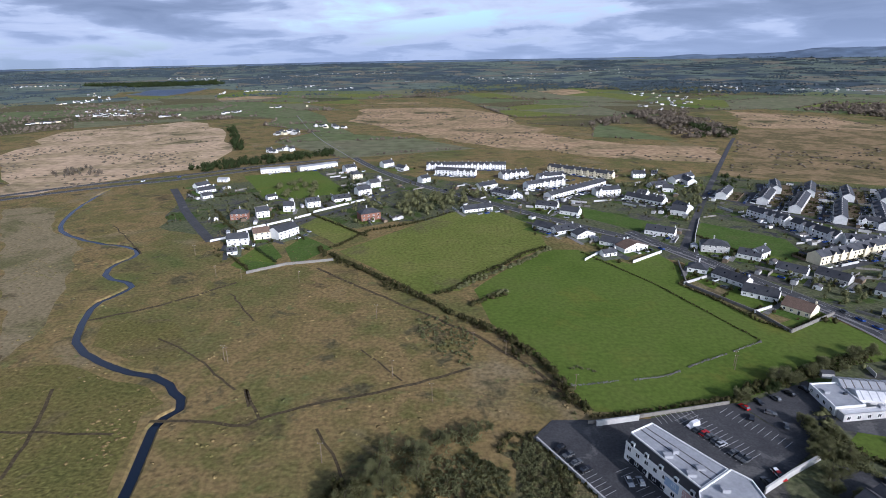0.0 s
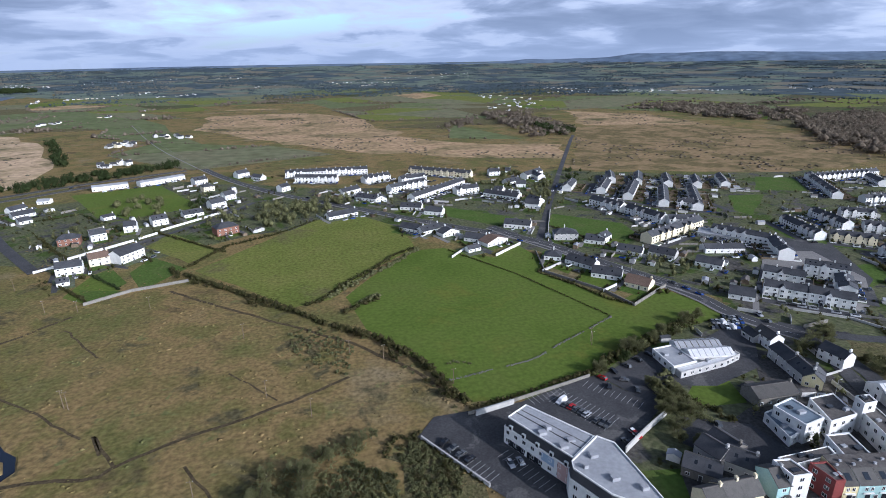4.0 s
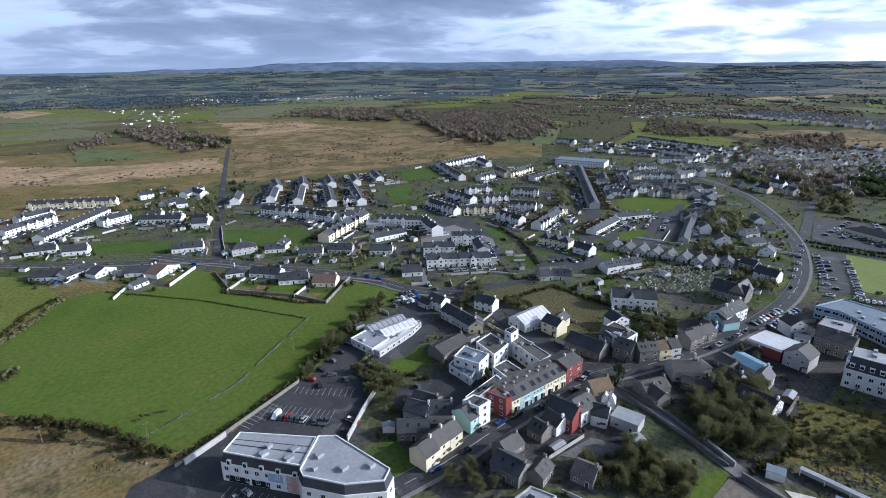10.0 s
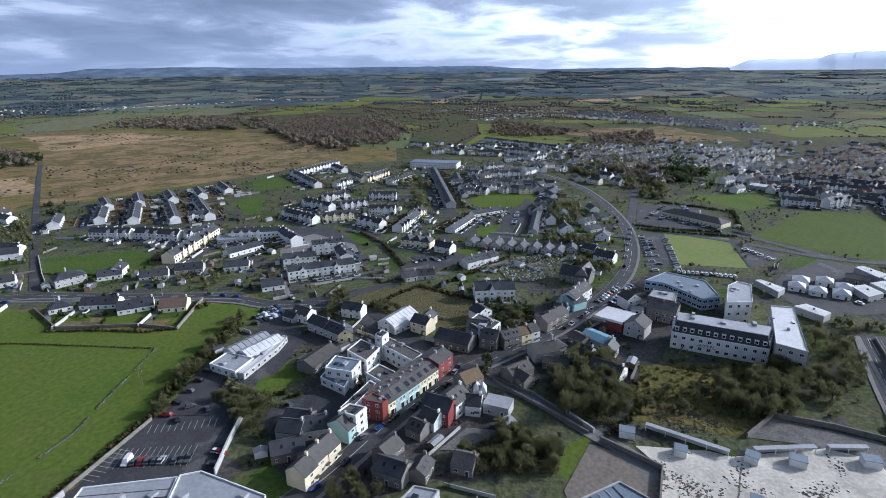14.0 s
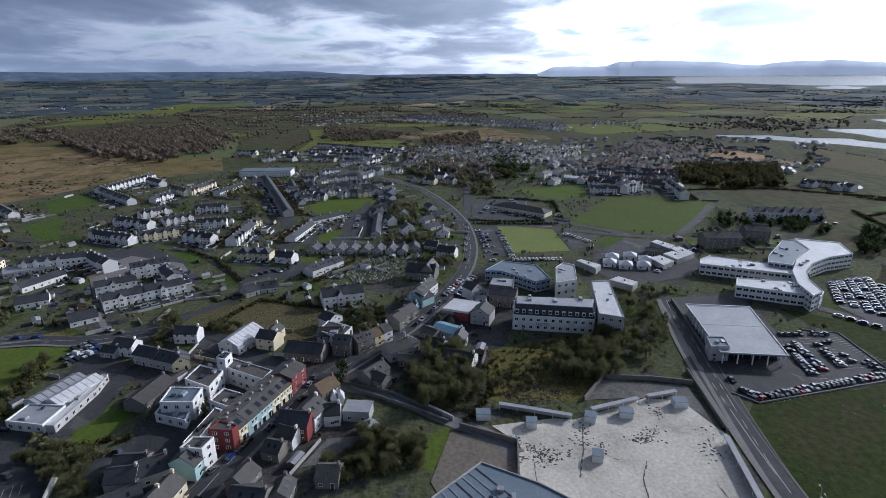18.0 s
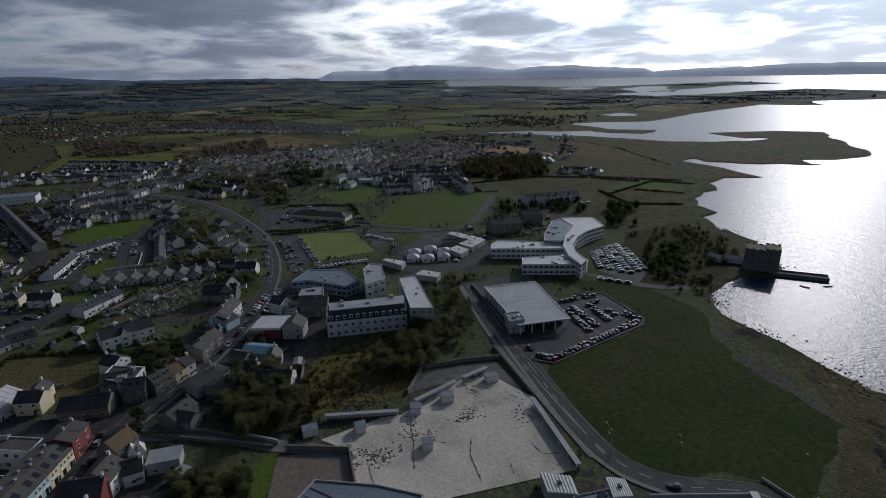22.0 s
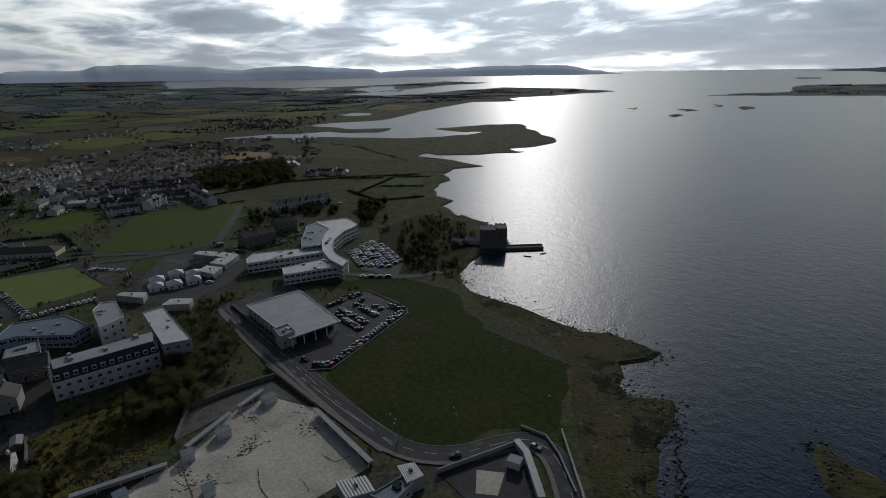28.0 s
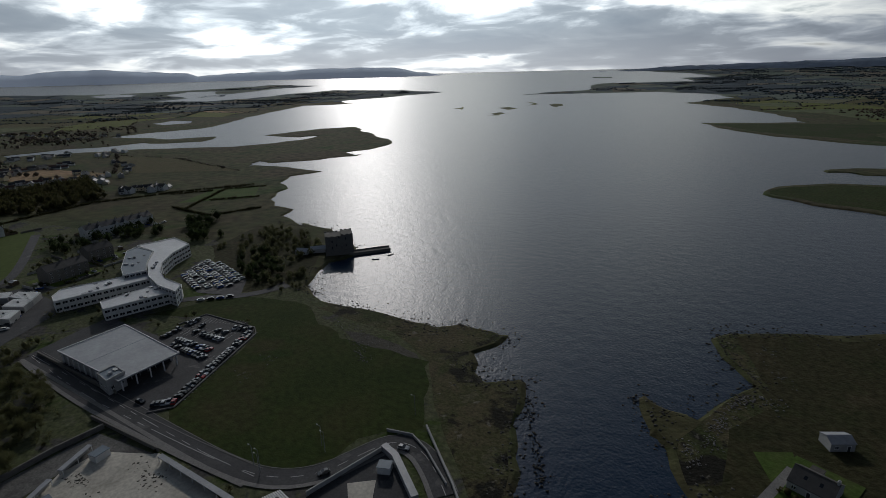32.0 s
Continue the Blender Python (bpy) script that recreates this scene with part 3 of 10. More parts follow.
def wet(xs, ys):
    w = inside(SEA, xs, ys)
    for p in ISLES:
        w &= ~inside(p, xs, ys)
    for p in POOLS:
        w |= inside(p, xs, ys)
    return w | inside(RIVER, xs, ys)


def build_ground():
    verts, edges, fixed = [], [], 0
    for ring in [SEA, *ISLES, *POOLS, RIVER]:
        n = len(verts)
        verts += [Vector(p) for p in ring]
        edges += [(n + i, n + (i + 1) % len(ring)) for i in range(len(ring))]
    fixed = len(verts)
    extra = []
    for ring in [SEA, *ISLES, *POOLS]:
        for i in range(0, len(ring)):
            (ax, ay), (bx, by) = ring[i - 1], ring[(i + 1) % len(ring)]
            d = math.hypot(bx - ax, by - ay) or 1.0
            off = 4.5 * max(1.0, math.hypot(*ring[i]) / 400.0)
            for s in (off, -off):
                extra.append((ring[i][0] - (by - ay) / d * s, ring[i][1] + (bx - ax) / d * s))
    extra += RIVER_LINE
    for ring_r in [15, 40, 70, 100, 130, 165, 200, 240, 280, 330, 380, 440, 510, 590, 680, 780, 900, 1040, 1200, 1380, 1600,
                   1850, 2100, 2400, 2700, 3000, 3300, 3600, 3900, 4200, 4500, 4800, 4930]:
        k = 72 if ring_r > 60 else 16
        extra += [(ring_r * math.sin(2 * math.pi * i / k), ring_r * math.cos(2 * math.pi * i / k)) for i in range(k)]
    verts += [Vector(p) for p in extra]
    ov, oe, of, orig, _, _ = mgeo.delaunay_2d_cdt(verts, edges, [], 0, 1e-3)
    xs, ys = np.array([v.x for v in ov]), np.array([v.y for v in ov])
    onshore = np.array([any(k < fixed for k in o) for o in orig])
    low = (wet(xs, ys) & ~onshore) | (np.hypot(xs, ys) > 4940)
    z = [ground_z(x, y) - (2.2 if w else 0.0) for x, y, w in zip(xs, ys, low)]
    s = Shape()
    s.v = [(float(x), float(y), float(h)) for x, y, h in zip(xs, ys, z)]
    of = [f for f in of if max(math.hypot(xs[i], ys[i]) for i in f) < 5600]
    s.f = [tuple(f) if area([(xs[i], ys[i]) for i in f]) > 0 else tuple(reversed(f)) for f in of]
    s.m = []
    for f in s.f:
        mx, my = sum(s.v[i][0] for i in f) / len(f), sum(s.v[i][1] for i in f) / len(f)
        b = math.degrees(math.atan2(mx, my))
        # by bearing, the side towards the sun takes the darkened southland
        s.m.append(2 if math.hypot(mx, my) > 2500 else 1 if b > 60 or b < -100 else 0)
    # the third slot is the haze-coloured land past 2.5 km
    ob = part("ground", s, ["moor", "southland", "hazegreen"])
    tagged(ob, "rough tawny moor grass on flat wet ground", "ground", kind="structure")
    w = Shape()
    rings = [0, 60, 150, 300, 600, 1000, 1500, 1800, 2100, 2400, 2700, 3000, 3300, 3600, 3900, 4200, 4500, 4800, 4930]
    k = 96
    for r in rings:
        w.v += [(r * math.sin(2 * math.pi * i / k), r * math.cos(2 * math.pi * i / k), ground_z(r * math.sin(2 * math.pi * i / k), r * math.cos(2 * math.pi * i / k)) - 1.0) for i in range(k)]
    for a in range(len(rings) - 1):
        for i in range(k):
            j = (i + 1) % k
            w.f.append((a * k + j, a * k + i, (a + 1) * k + i, (a + 1) * k + j))
            w.m.append(0)
    ob = part("water", w, "water")
    tagged(ob, "grey sea bay with small wind ripples", "water", kind="structure")


build_ground()
rs = Shape()
ra, rb = ribbon(RIVER_LINE, 6.4)
for i in range(len(RIVER_LINE) - 1):
    rs.face([(*rb[i], -0.75), (*rb[i + 1], -0.75), (*ra[i + 1], -0.75), (*ra[i], -0.75)])
tagged(part("river", rs, "river_water"), "narrow dark blue winding river", "river", kind="structure")
LAYER = {"field": 0.02, "plot": 0.08, "yard": 0.18, "road": 0.22}


def lift(layer):
    """Each sheet lies a hair above the last of its layer."""
    LAYER[layer] += 0.0005 if layer == "plot" else 0.001
    return LAYER[layer]


def sheet(name, pts, mat, label, category, layer="plot"):
    """A flat sheet laid over the ground, cut fine enough to follow it."""
    pts = ccw(pts)
    h = lift(layer)
    s = Shape()
    tris = mgeo.tessellate_polygon([[Vector((x, y, 0)) for x, y in pts]])
    s.v = [(x, y, ground_z(x, y) + h) for x, y in pts]
    for t in tris:
        s.f.append(tuple(t) if area([pts[i] for i in t]) > 0 else tuple(reversed(t)))
        s.m.append(0)
    return tagged(part(name, s, mat), label, category, kind="structure")


FIELD_LABEL = {"moorpale": "pale straw-coloured moor grass", "heath": "dark rough heath grass above the shore", "shingle": "dark grey shingle and stones above the shore", "yardmix": "worn grey tarmac and dirt yards between buildings", "lush": "bright green grazed pasture field", "olive": "dull olive pasture field", "grass": "short mown green lawn",
               "rough": "rough tawny unmown grass", "dusk": "dark green open coastal green", "astro": "pale lime green artificial turf pitch",
               "pitch": "dark green grass sports pitch", "bog": "brown heather bog", "bogdark": "dark brown bog with scrub", "bogpale": "pale straw-brown bog grassland",
               "shore": "dark weed covered rocky foreshore", "flood": "damp green flood meadow beside the river", "mud": "dark churned muddy ground",
               "townground": "mixed grass, soil and yards between buildings", "southland": "rough coastal pasture, its colour darkened as backlit land", "estate": "grey streets and small gardens of a housing estate", "gravel": "grey shingle and stones"}
USED, FOOT, RINGS, LINES, YARDS = [], [], [], [], []


def field(pts, mat):
    big = mat in ("bog", "bogdark", "bogpale")
    if mat not in ("townground", "southland", "yardmix"):
        USED.append(pts)
    ring = ragged(pts, 14.0, 10.0) if big else ragged(pts, 5.0, 1.5) if mat == "flood" else ragged(pts, 5.0, 5.0) if mat in ("townground", "southland", "mud", "rough", "shingle", "moorpale", "dusk", "heath") else ragged(pts, 5.0, 1.6) if mat == "shore" else ragged(pts, 9.0, 0.8)
    sheet("bog" if big else "grass_field", ring, mat, FIELD_LABEL[mat], "bog" if big else "field", "field")


def yard(pts, mat):
    labels = {"asphalt": "dark grey asphalt car park surface", "concrete": "pale weathered cracked concrete deck", "concretewarm": "buff concrete yard",
              "gravel": "grey gravel and rubble yard", "paving": "pale grey paved forecourt"}
    USED.append(pts)
    YARDS.append(pts)
    sheet("yard", pts, mat, labels[mat], "yard", "yard")


def ditch(pts, width):
    """A dark overgrown drain or track worn across the moor."""
    pts = ragged(smooth_line(pts, 1), 5.0, 2.0, False)
    l, r = ribbon(pts, width)
    s, z = Shape(), lift("field")
    for i in range(len(pts) - 1):
        s.face([(*l[i], z), (*r[i], z), (*r[i + 1], z), (*l[i + 1], z)])
    tagged(part("ditch", s, "mud"), "dark overgrown drain across rough grass", "ditch", kind="structure")


def road(pts, width, mat, line=""):
    pts = smooth_line(pts, 2)
    LINES.append((pts, width))
    h = lift("road")
    def strip(name, w, z, m, label, dash=0.0, shift=0.0):
        base = pts
        if shift:
            a, b = ribbon(pts, abs(shift) * 2)
            base = a if shift > 0 else b
        l, r = ribbon(base, w)
        s = Shape()
        run = 0.0
        for i in range(len(base) - 1):
            d = math.hypot(base[i + 1][0] - base[i][0], base[i + 1][1] - base[i][1])
            n = max(1, int(d / 4.0)) if dash else max(1, int(d / 60.0))
            for k in range(n):
                run += d / n
                if dash and int(run / 4.0) % 2:
                    continue
                q = []
                for e, kk in ((l, k), (r, k), (r, k + 1), (l, k + 1)):
                    x = e[i][0] + (e[i + 1][0] - e[i][0]) * kk / n
                    y = e[i][1] + (e[i + 1][1] - e[i][1]) * kk / n
                    q.append((x, y, ground_z(x, y) + z))
                s.face(q)
        ob = part(name, s, m)
        tagged(ob, label, name.replace("_", " "), kind="structure")
    strip("road", width, h, mat, "grey asphalt road")
    if line:
        strip("road_marking", 0.22, h + 0.008, "paint", "worn white dashed centre line", dash=1.0)
        strip("kerb", 0.3, h + 0.10, "paving", "pale concrete kerb and footway edge", shift=width / 2 + 0.15)
        strip("pavement", 1.6, h + 0.09, "paving", "pale concrete footway", shift=-width / 2 - 0.8)

# ---- foliage ----
def scatter_triangles(rng, centres, size):
    """Small leaf or twig triangles, each turned at random, about the centres."""
    n = len(centres)
    a = rng.normal(size=(n, 3))
    b = rng.normal(size=(n, 3))
    a /= np.linalg.norm(a, axis=1, keepdims=True)
    b -= (a * b).sum(1, keepdims=True) * a
    b /= np.linalg.norm(b, axis=1, keepdims=True)
    s = size * rng.uniform(0.6, 1.4, (n, 1))
    tri = np.stack([centres + a * s, centres - a * s * 0.5 + b * s * 0.8, centres - a * s * 0.5 - b * s * 0.8], 1)
    return tri.reshape(-1, 3)


def scatter_twigs(rng, centres, heart, length, width):
    """Slender twigs that stand out from the heart of the crown."""
    n = len(centres)
    a = centres - heart + rng.normal(0, 0.16, (n, 3)) + np.array([0, 0, 0.06])
    a /= np.linalg.norm(a, axis=1, keepdims=True)
    b = np.cross(a, rng.normal(size=(n, 3)))
    b /= np.linalg.norm(b, axis=1, keepdims=True)
    ln = length * rng.uniform(0.6, 1.4, (n, 1))
    tri = np.stack([centres + a * ln, centres - a * ln * 0.4 + b * width, centres - a * ln * 0.4 - b * width], 1)
    return tri.reshape(-1, 3)


OCTA = np.array([(1, 0, 0), (0, 1, 0), (-1, 0, 0), (0, -1, 0), (0, 0, 1), (0, 0, -1)], float)
OCTF = np.array([(0, 1, 4), (1, 2, 4), (2, 3, 4), (3, 0, 4), (1, 0, 5), (2, 1, 5), (3, 2, 5), (0, 3, 5)])


def clumps(rng, centres, radii):
    """Rough eight-sided clumps."""
    n = len(centres)
    v = OCTA[None] * radii[:, None, :] * rng.uniform(0.7, 1.25, (n, 6, 1))
    t = rng.uniform(0, 6.283, n)
    c, s = np.cos(t)[:, None], np.sin(t)[:, None]
    x = v[..., 0] * c - v[..., 1] * s
    y = v[..., 0] * s + v[..., 1] * c
    v = np.stack([x, y, v[..., 2]], -1) + centres[:, None]
    f = (OCTF[None] + 6 * np.arange(n)[:, None, None]).reshape(-1, 3)
    return v.reshape(-1, 3), f


def tri_mesh(name, pieces, mat):
    """One mesh from several (corners, triangles) pieces."""
    vs, fs, n = [], [], 0
    for v, f in pieces:
        if f is None:
            f = np.arange(len(v)).reshape(-1, 3)
        vs.append(v)
        fs.append(f + n)
        n += len(v)
    v, f = np.concatenate(vs), np.concatenate(fs)
    me = bpy.data.meshes.new(name)
    me.vertices.add(len(v))
    me.vertices.foreach_set("co", v.astype(np.float32).ravel())
    me.loops.add(len(f) * 3)
    me.loops.foreach_set("vertex_index", f.astype(np.int32).ravel())
    me.polygons.add(len(f))
    me.polygons.foreach_set("loop_start", np.arange(0, len(f) * 3, 3, dtype=np.int32))
    me.materials.append(MATS[mat])
    me.update(calc_edges=True)
    me.validate()
    return me


def limb(shape, a, b, r0, r1, k=5):
    a, b = Vector(a), Vector(b)
    q = (b - a).to_track_quat("Z", "Y")
    n = len(shape.v)
    for p, r in ((a, r0), (b, r1)):
        for i in range(k):
            w = q @ Vector((math.cos(6.283 * i / k) * r, math.sin(6.283 * i / k) * r, 0))
            shape.v.append(tuple(p + w))
    for i in range(k):
        j = (i + 1) % k
        shape.f.append((n + i, n + j, n + k + j, n + k + i))
        shape.m.append(0)


TREES = {}


def tree_protos(kind):
    """Three trees of that kind, one metre tall, each a trunk with limbs and a crown."""
    out = []
    rng = np.random.default_rng({"bare": 3, "evergreen": 5, "shrub": 7, "hedge": 9}[kind])
    for v in range(3):
        s = Shape()
        tips = []
        th = {"bare": 0.30, "evergreen": 0.14, "shrub": 0.10, "hedge": 0.10}[kind]
        limb(s, (0, 0, -0.02), (0.01, 0.0, th), 0.035, 0.026, 6)
        for i in range(7 if kind == "bare" else 4):
            a = 6.283 * i / 7 + rng.uniform(-0.4, 0.4)
            r, z = rng.uniform(0.16, 0.34), rng.uniform(0.55, 0.92)
            limb(s, (0, 0, th * 0.85), (r * 0.5 * math.cos(a), r * 0.5 * math.sin(a), z * 0.72), 0.018, 0.010, 4)
            limb(s, (r * 0.5 * math.cos(a), r * 0.5 * math.sin(a), z * 0.72), (r * math.cos(a), r * math.sin(a), z), 0.010, 0.004, 3)
            tips.append((r * math.cos(a), r * math.sin(a), z))
        trunk = s.mesh("trunk", "bark")
        lobes = []
        count = {"bare": 15, "evergreen": 12, "shrub": 9, "hedge": 9}[kind]
        for i in range(count):
            a = rng.uniform(0, 6.283)
            if kind == "evergreen" and v == 1:
                z = rng.uniform(0.2, 0.95)
                r = 0.28 * (1 - z) * rng.uniform(0.4, 1.0) + 0.02
                rad = 0.10 + 0.10 * (1 - z)
            elif kind in ("shrub", "hedge"):
                z, r, rad = rng.uniform(0.2, 0.75), rng.uniform(0, 0.45), rng.uniform(0.16, 0.28)
            else:
                z, r, rad = rng.uniform(0.30, 0.84), rng.uniform(0.04, 0.40), rng.uniform(0.13, 0.23)
            lobes.append((r * math.cos(a), r * math.sin(a), z, rad))
        lobes = np.array(lobes)
        per = 210 if kind == "bare" else 90
        d = rng.normal(size=(len(lobes), per, 3))
        d /= np.linalg.norm(d, axis=2, keepdims=True)
        rad = lobes[:, None, 3:4] * rng.uniform(0.2, 1.15, (len(lobes), per, 1))
        cen = (lobes[:, None, :3] + d * rad).reshape(-1, 3)
        cen[:, 2] = np.maximum(cen[:, 2], 0.04)
        if kind == "bare":
            pieces = [(scatter_twigs(rng, cen, np.array([0, 0, 0.30]), 0.060, 0.0085), None)]
        else:
            pieces = [(scatter_triangles(rng, cen, 0.032), None), clumps(rng, lobes[:, :3], np.repeat(lobes[:, 3:4], 3, 1) * 0.55)]
        out.append((trunk, tri_mesh("crown", pieces, {"bare": "bare", "evergreen": "evergreen", "shrub": "hedge", "hedge": "hedge"}[kind])))
    return out


TREE_LABEL = {"bare": "leafless winter tree with a twiggy brown crown", "evergreen": "dark evergreen tree with a dense crown",
              "shrub": "scrubby olive-brown bush on rough ground", "hedge": "scrubby olive-brown bush on rough ground"}
tree_rng = random.Random(11)


def tree(x, y, h, kind):
    if kind not in TREES:
        TREES[kind] = tree_protos(kind)
    trunk, crown = TREES[kind][tree_rng.randrange(3)]
    top = new("bush" if kind in ("shrub", "hedge") else "tree")
    w = h * tree_rng.uniform(0.85, 1.2)
    top.matrix_basis = Matrix.LocRotScale((x, y, ground_z(x, y)), Euler((0, 0, tree_rng.uniform(0, 6.28))), (w, w, h))
    part("trunk", trunk, None, top)
    part("crown", crown, None, top)
    tagged(top, TREE_LABEL[kind], "bush" if kind in ("shrub", "hedge") else "tree")


def grove(pts, n, h0, h1, kind):
    xs, ys = [p[0] for p in pts], [p[1] for p in pts]
    if math.hypot(sum(xs) / len(xs), sum(ys) / len(ys)) > 300:
        return wood(pts, n * 2, (h0 + h1) / 2 * 0.9, "evergreen" if kind == "evergreen" else "bare")
    made = tries = 0
    while made < n and tries < 40 * n:
        tries += 1
        x, y = tree_rng.uniform(min(xs), max(xs)), tree_rng.uniform(min(ys), max(ys))
        if inside(pts, [x], [y])[0]:
            tree(round(x, 1), round(y, 1), tree_rng.uniform(h0, h1), kind)
            made += 1
    if n < 12 or kind == "evergreen":
        return
    rng = np.random.default_rng(n)
    m = max(60, n * 14)
    q = np.column_stack([rng.uniform(min(xs), max(xs), m), rng.uniform(min(ys), max(ys), m)])
    q = q[inside(pts, q[:, 0], q[:, 1])]
    hh = rng.uniform(0.7, 1.0, len(q)) * (2.6 if kind == "bare" else 1.3)
    per = 40
    d = rng.normal(size=(len(q), per, 3))
    d /= np.linalg.norm(d, axis=2, keepdims=True)
    c3 = np.column_stack([q, hh * 0.45])
    cen = (c3[:, None] + d * hh[:, None, None] * rng.uniform(0.2, 0.75, (len(q), per, 1)) * np.array([1, 1, 0.7])).reshape(-1, 3)
    cen[:, 2] = np.maximum(cen[:, 2], 0.1)
    me = tri_mesh("undergrowth", [(scatter_triangles(rng, cen, 0.3), None)], "bare")
    tagged(new("undergrowth", me), "tangle of bare scrub and brambles under trees", "scrub", kind="stuff")


hedge_rng = np.random.default_rng(21)


def hedge(pts, h, w, kind):
    """A hedgerow: uneven clumps with twigs and leaves standing out of them."""
    cs = []
    for (ax, ay), (bx, by) in zip(pts, pts[1:]):
        d = math.hypot(bx - ax, by - ay)
        n = max(2, int(d / 1.1))
        k = (np.arange(n) + hedge_rng.uniform(0, 1, n)) / n
        cs.append(np.stack([ax + (bx - ax) * k, ay + (by - ay) * k], 1))
    c = np.concatenate(cs)
    n = len(c)
    hh = h * (0.55 + 0.55 * np.array([0.5 + 0.9 * noise.noise(Vector((p[0] * 0.13, p[1] * 0.13, 7.0))) for p in c]).clip(0, 1)) * hedge_rng.uniform(0.75, 1.15, n)
    c = c + hedge_rng.normal(0, w * 0.2, (n, 2))
    c3 = np.column_stack([c, hh * 0.45])
    rad = np.column_stack([np.full(n, w * 0.36), np.full(n, w * 0.36), hh * 0.55]) * hedge_rng.uniform(0.7, 1.2, (n, 1))
    per = 12
    d = hedge_rng.normal(size=(n, per, 3))
    d /= np.linalg.norm(d, axis=2, keepdims=True)
    cen = (c3[:, None] + d * rad[:, None] * hedge_rng.uniform(0.8, 1.25, (n, per, 1))).reshape(-1, 3)
    cen[:, 2] = np.maximum(cen[:, 2], 0.1)
    me = tri_mesh("hedge", [clumps(hedge_rng, c3, rad * 0.9), (scatter_triangles(hedge_rng, cen, 0.36), None)], kind)
    ob = new("hedge", me)
    tagged(ob, "overgrown brown-green hedgerow along a field edge", "hedge", kind="stuff")


def wood(pts, n, h, mat):
    """A far wood of many crowns, too many to count."""
    rng = np.random.default_rng(int(abs(pts[0][0]) + n))
    xs, ys = np.array([p[0] for p in pts]), np.array([p[1] for p in pts])
    q = np.column_stack([rng.uniform(xs.min(), xs.max(), n * 12), rng.uniform(ys.min(), ys.max(), n * 12)])
    q = q[inside(pts, q[:, 0], q[:, 1])][:n]
    if not len(q):
        return
    z = np.array([ground_z(*p) for p in q])
    hh = h * rng.uniform(0.6, 1.15, len(q))
    big = max(1.0, math.sqrt(abs(area(pts)) / max(len(q), 1)) / 9.0)
    c3 = np.column_stack([q, z + hh * 0.5])
    rad = np.column_stack([hh * 0.42 * big, hh * 0.42 * big, hh * 0.55])
    per = 60
    d = rng.normal(size=(len(q), per, 3))
    d /= np.linalg.norm(d, axis=2, keepdims=True)
    cen = (c3[:, None] + d * rad[:, None] * rng.uniform(0.8, 1.2, (len(q), per, 1))).reshape(-1, 3)
    me = tri_mesh("wood", [clumps(rng, c3, rad * 0.85), (scatter_triangles(rng, cen, h * 0.085 * big), None)], mat)
    tagged(new("wood", me), "far wood of close grey-brown winter crowns", "wood", kind="stuff")


def crack(pts, width):
    """A dark crack with weeds in the concrete."""
    pts = ragged(pts, 1.6, 1.0, False)
    s = Shape()
    l, r = ribbon(pts, width)
    for i in range(len(pts) - 1):
        k = 0.3 + 0.7 * abs(math.sin(i * 1.7))
        (lx, ly), (rx, ry), (sx, sy), (tx, ty) = l[i], r[i], r[i + 1], l[i + 1]
        s.face([(rx, ry, 0.262), (sx, sy, 0.262), (sx + (tx - sx) * k, sy + (ty - sy) * k, 0.262), (rx + (lx - rx) * k, ry + (ly - ry) * k, 0.262)])
    tagged(part("crack", s, "rubble"), "dark weedy crack in pale concrete", "crack", kind="structure")


def debris(pts, n, mat="rubble"):
    """Lumps of broken concrete and weeds strewn on the deck, too many to count."""
    rng = np.random.default_rng(n)
    line = np.array(ragged(pts, 2.0, 1.0, False))
    q = line[rng.integers(0, len(line), n)] + rng.normal(0, 1.7, (n, 2))
    w = rng.uniform(0.12, 0.65, n)
    me = tri_mesh("debris", [clumps(rng, np.column_stack([q, np.full(n, 0.22)]), np.column_stack([w, w * 0.7, w * 0.3]))], mat)
    tagged(new("debris", me), "dark rubble and weeds strewn on concrete" if mat == "rubble" else "pale stones strewn on rough grass", "rubble", kind="stuff")


def field_wall(pts, n):
    """A low tumbled dry stone wall across a pasture, grown over in places."""
    rng = np.random.default_rng(n)
    line = np.array(ragged(pts, 1.0, 0.5, False))
    i = rng.integers(0, len(line), n)
    keep = np.array([noise.noise(Vector((k * 0.11, 2.0, 0.0))) > -0.2 for k in i])
    q = (line[i] + rng.normal(0, 0.22, (n, 2)))[keep]
    w = rng.uniform(0.16, 0.42, len(q))
    me = tri_mesh("field_wall", [clumps(rng, np.column_stack([q, rng.uniform(0.1, 0.55, len(q))]), np.column_stack([w, w, w * 0.8]))], "gravel")
    tagged(new("field_wall", me), "low tumbled grey stone wall across a pasture", "wall", kind="stuff")


def stone_line(pts, n):
    """A ruined line of boulders running out from the shore."""
    rng = np.random.default_rng(n + 3)
    line = np.array(ragged(pts, 1.5, 0.8, False))
    q = line[rng.integers(0, len(line), n)] + rng.normal(0, 1.1, (n, 2))
    w = 0.2 + 0.6 * rng.random(n) ** 2
    me = tri_mesh("stone_line", [clumps(rng, np.column_stack([q, np.full(n, -0.85)]), np.column_stack([w, w, w * 0.7]))], "rock")
    tagged(new("stone_line", me), "low ruined line of dark boulders in water", "rocks", kind="stuff")


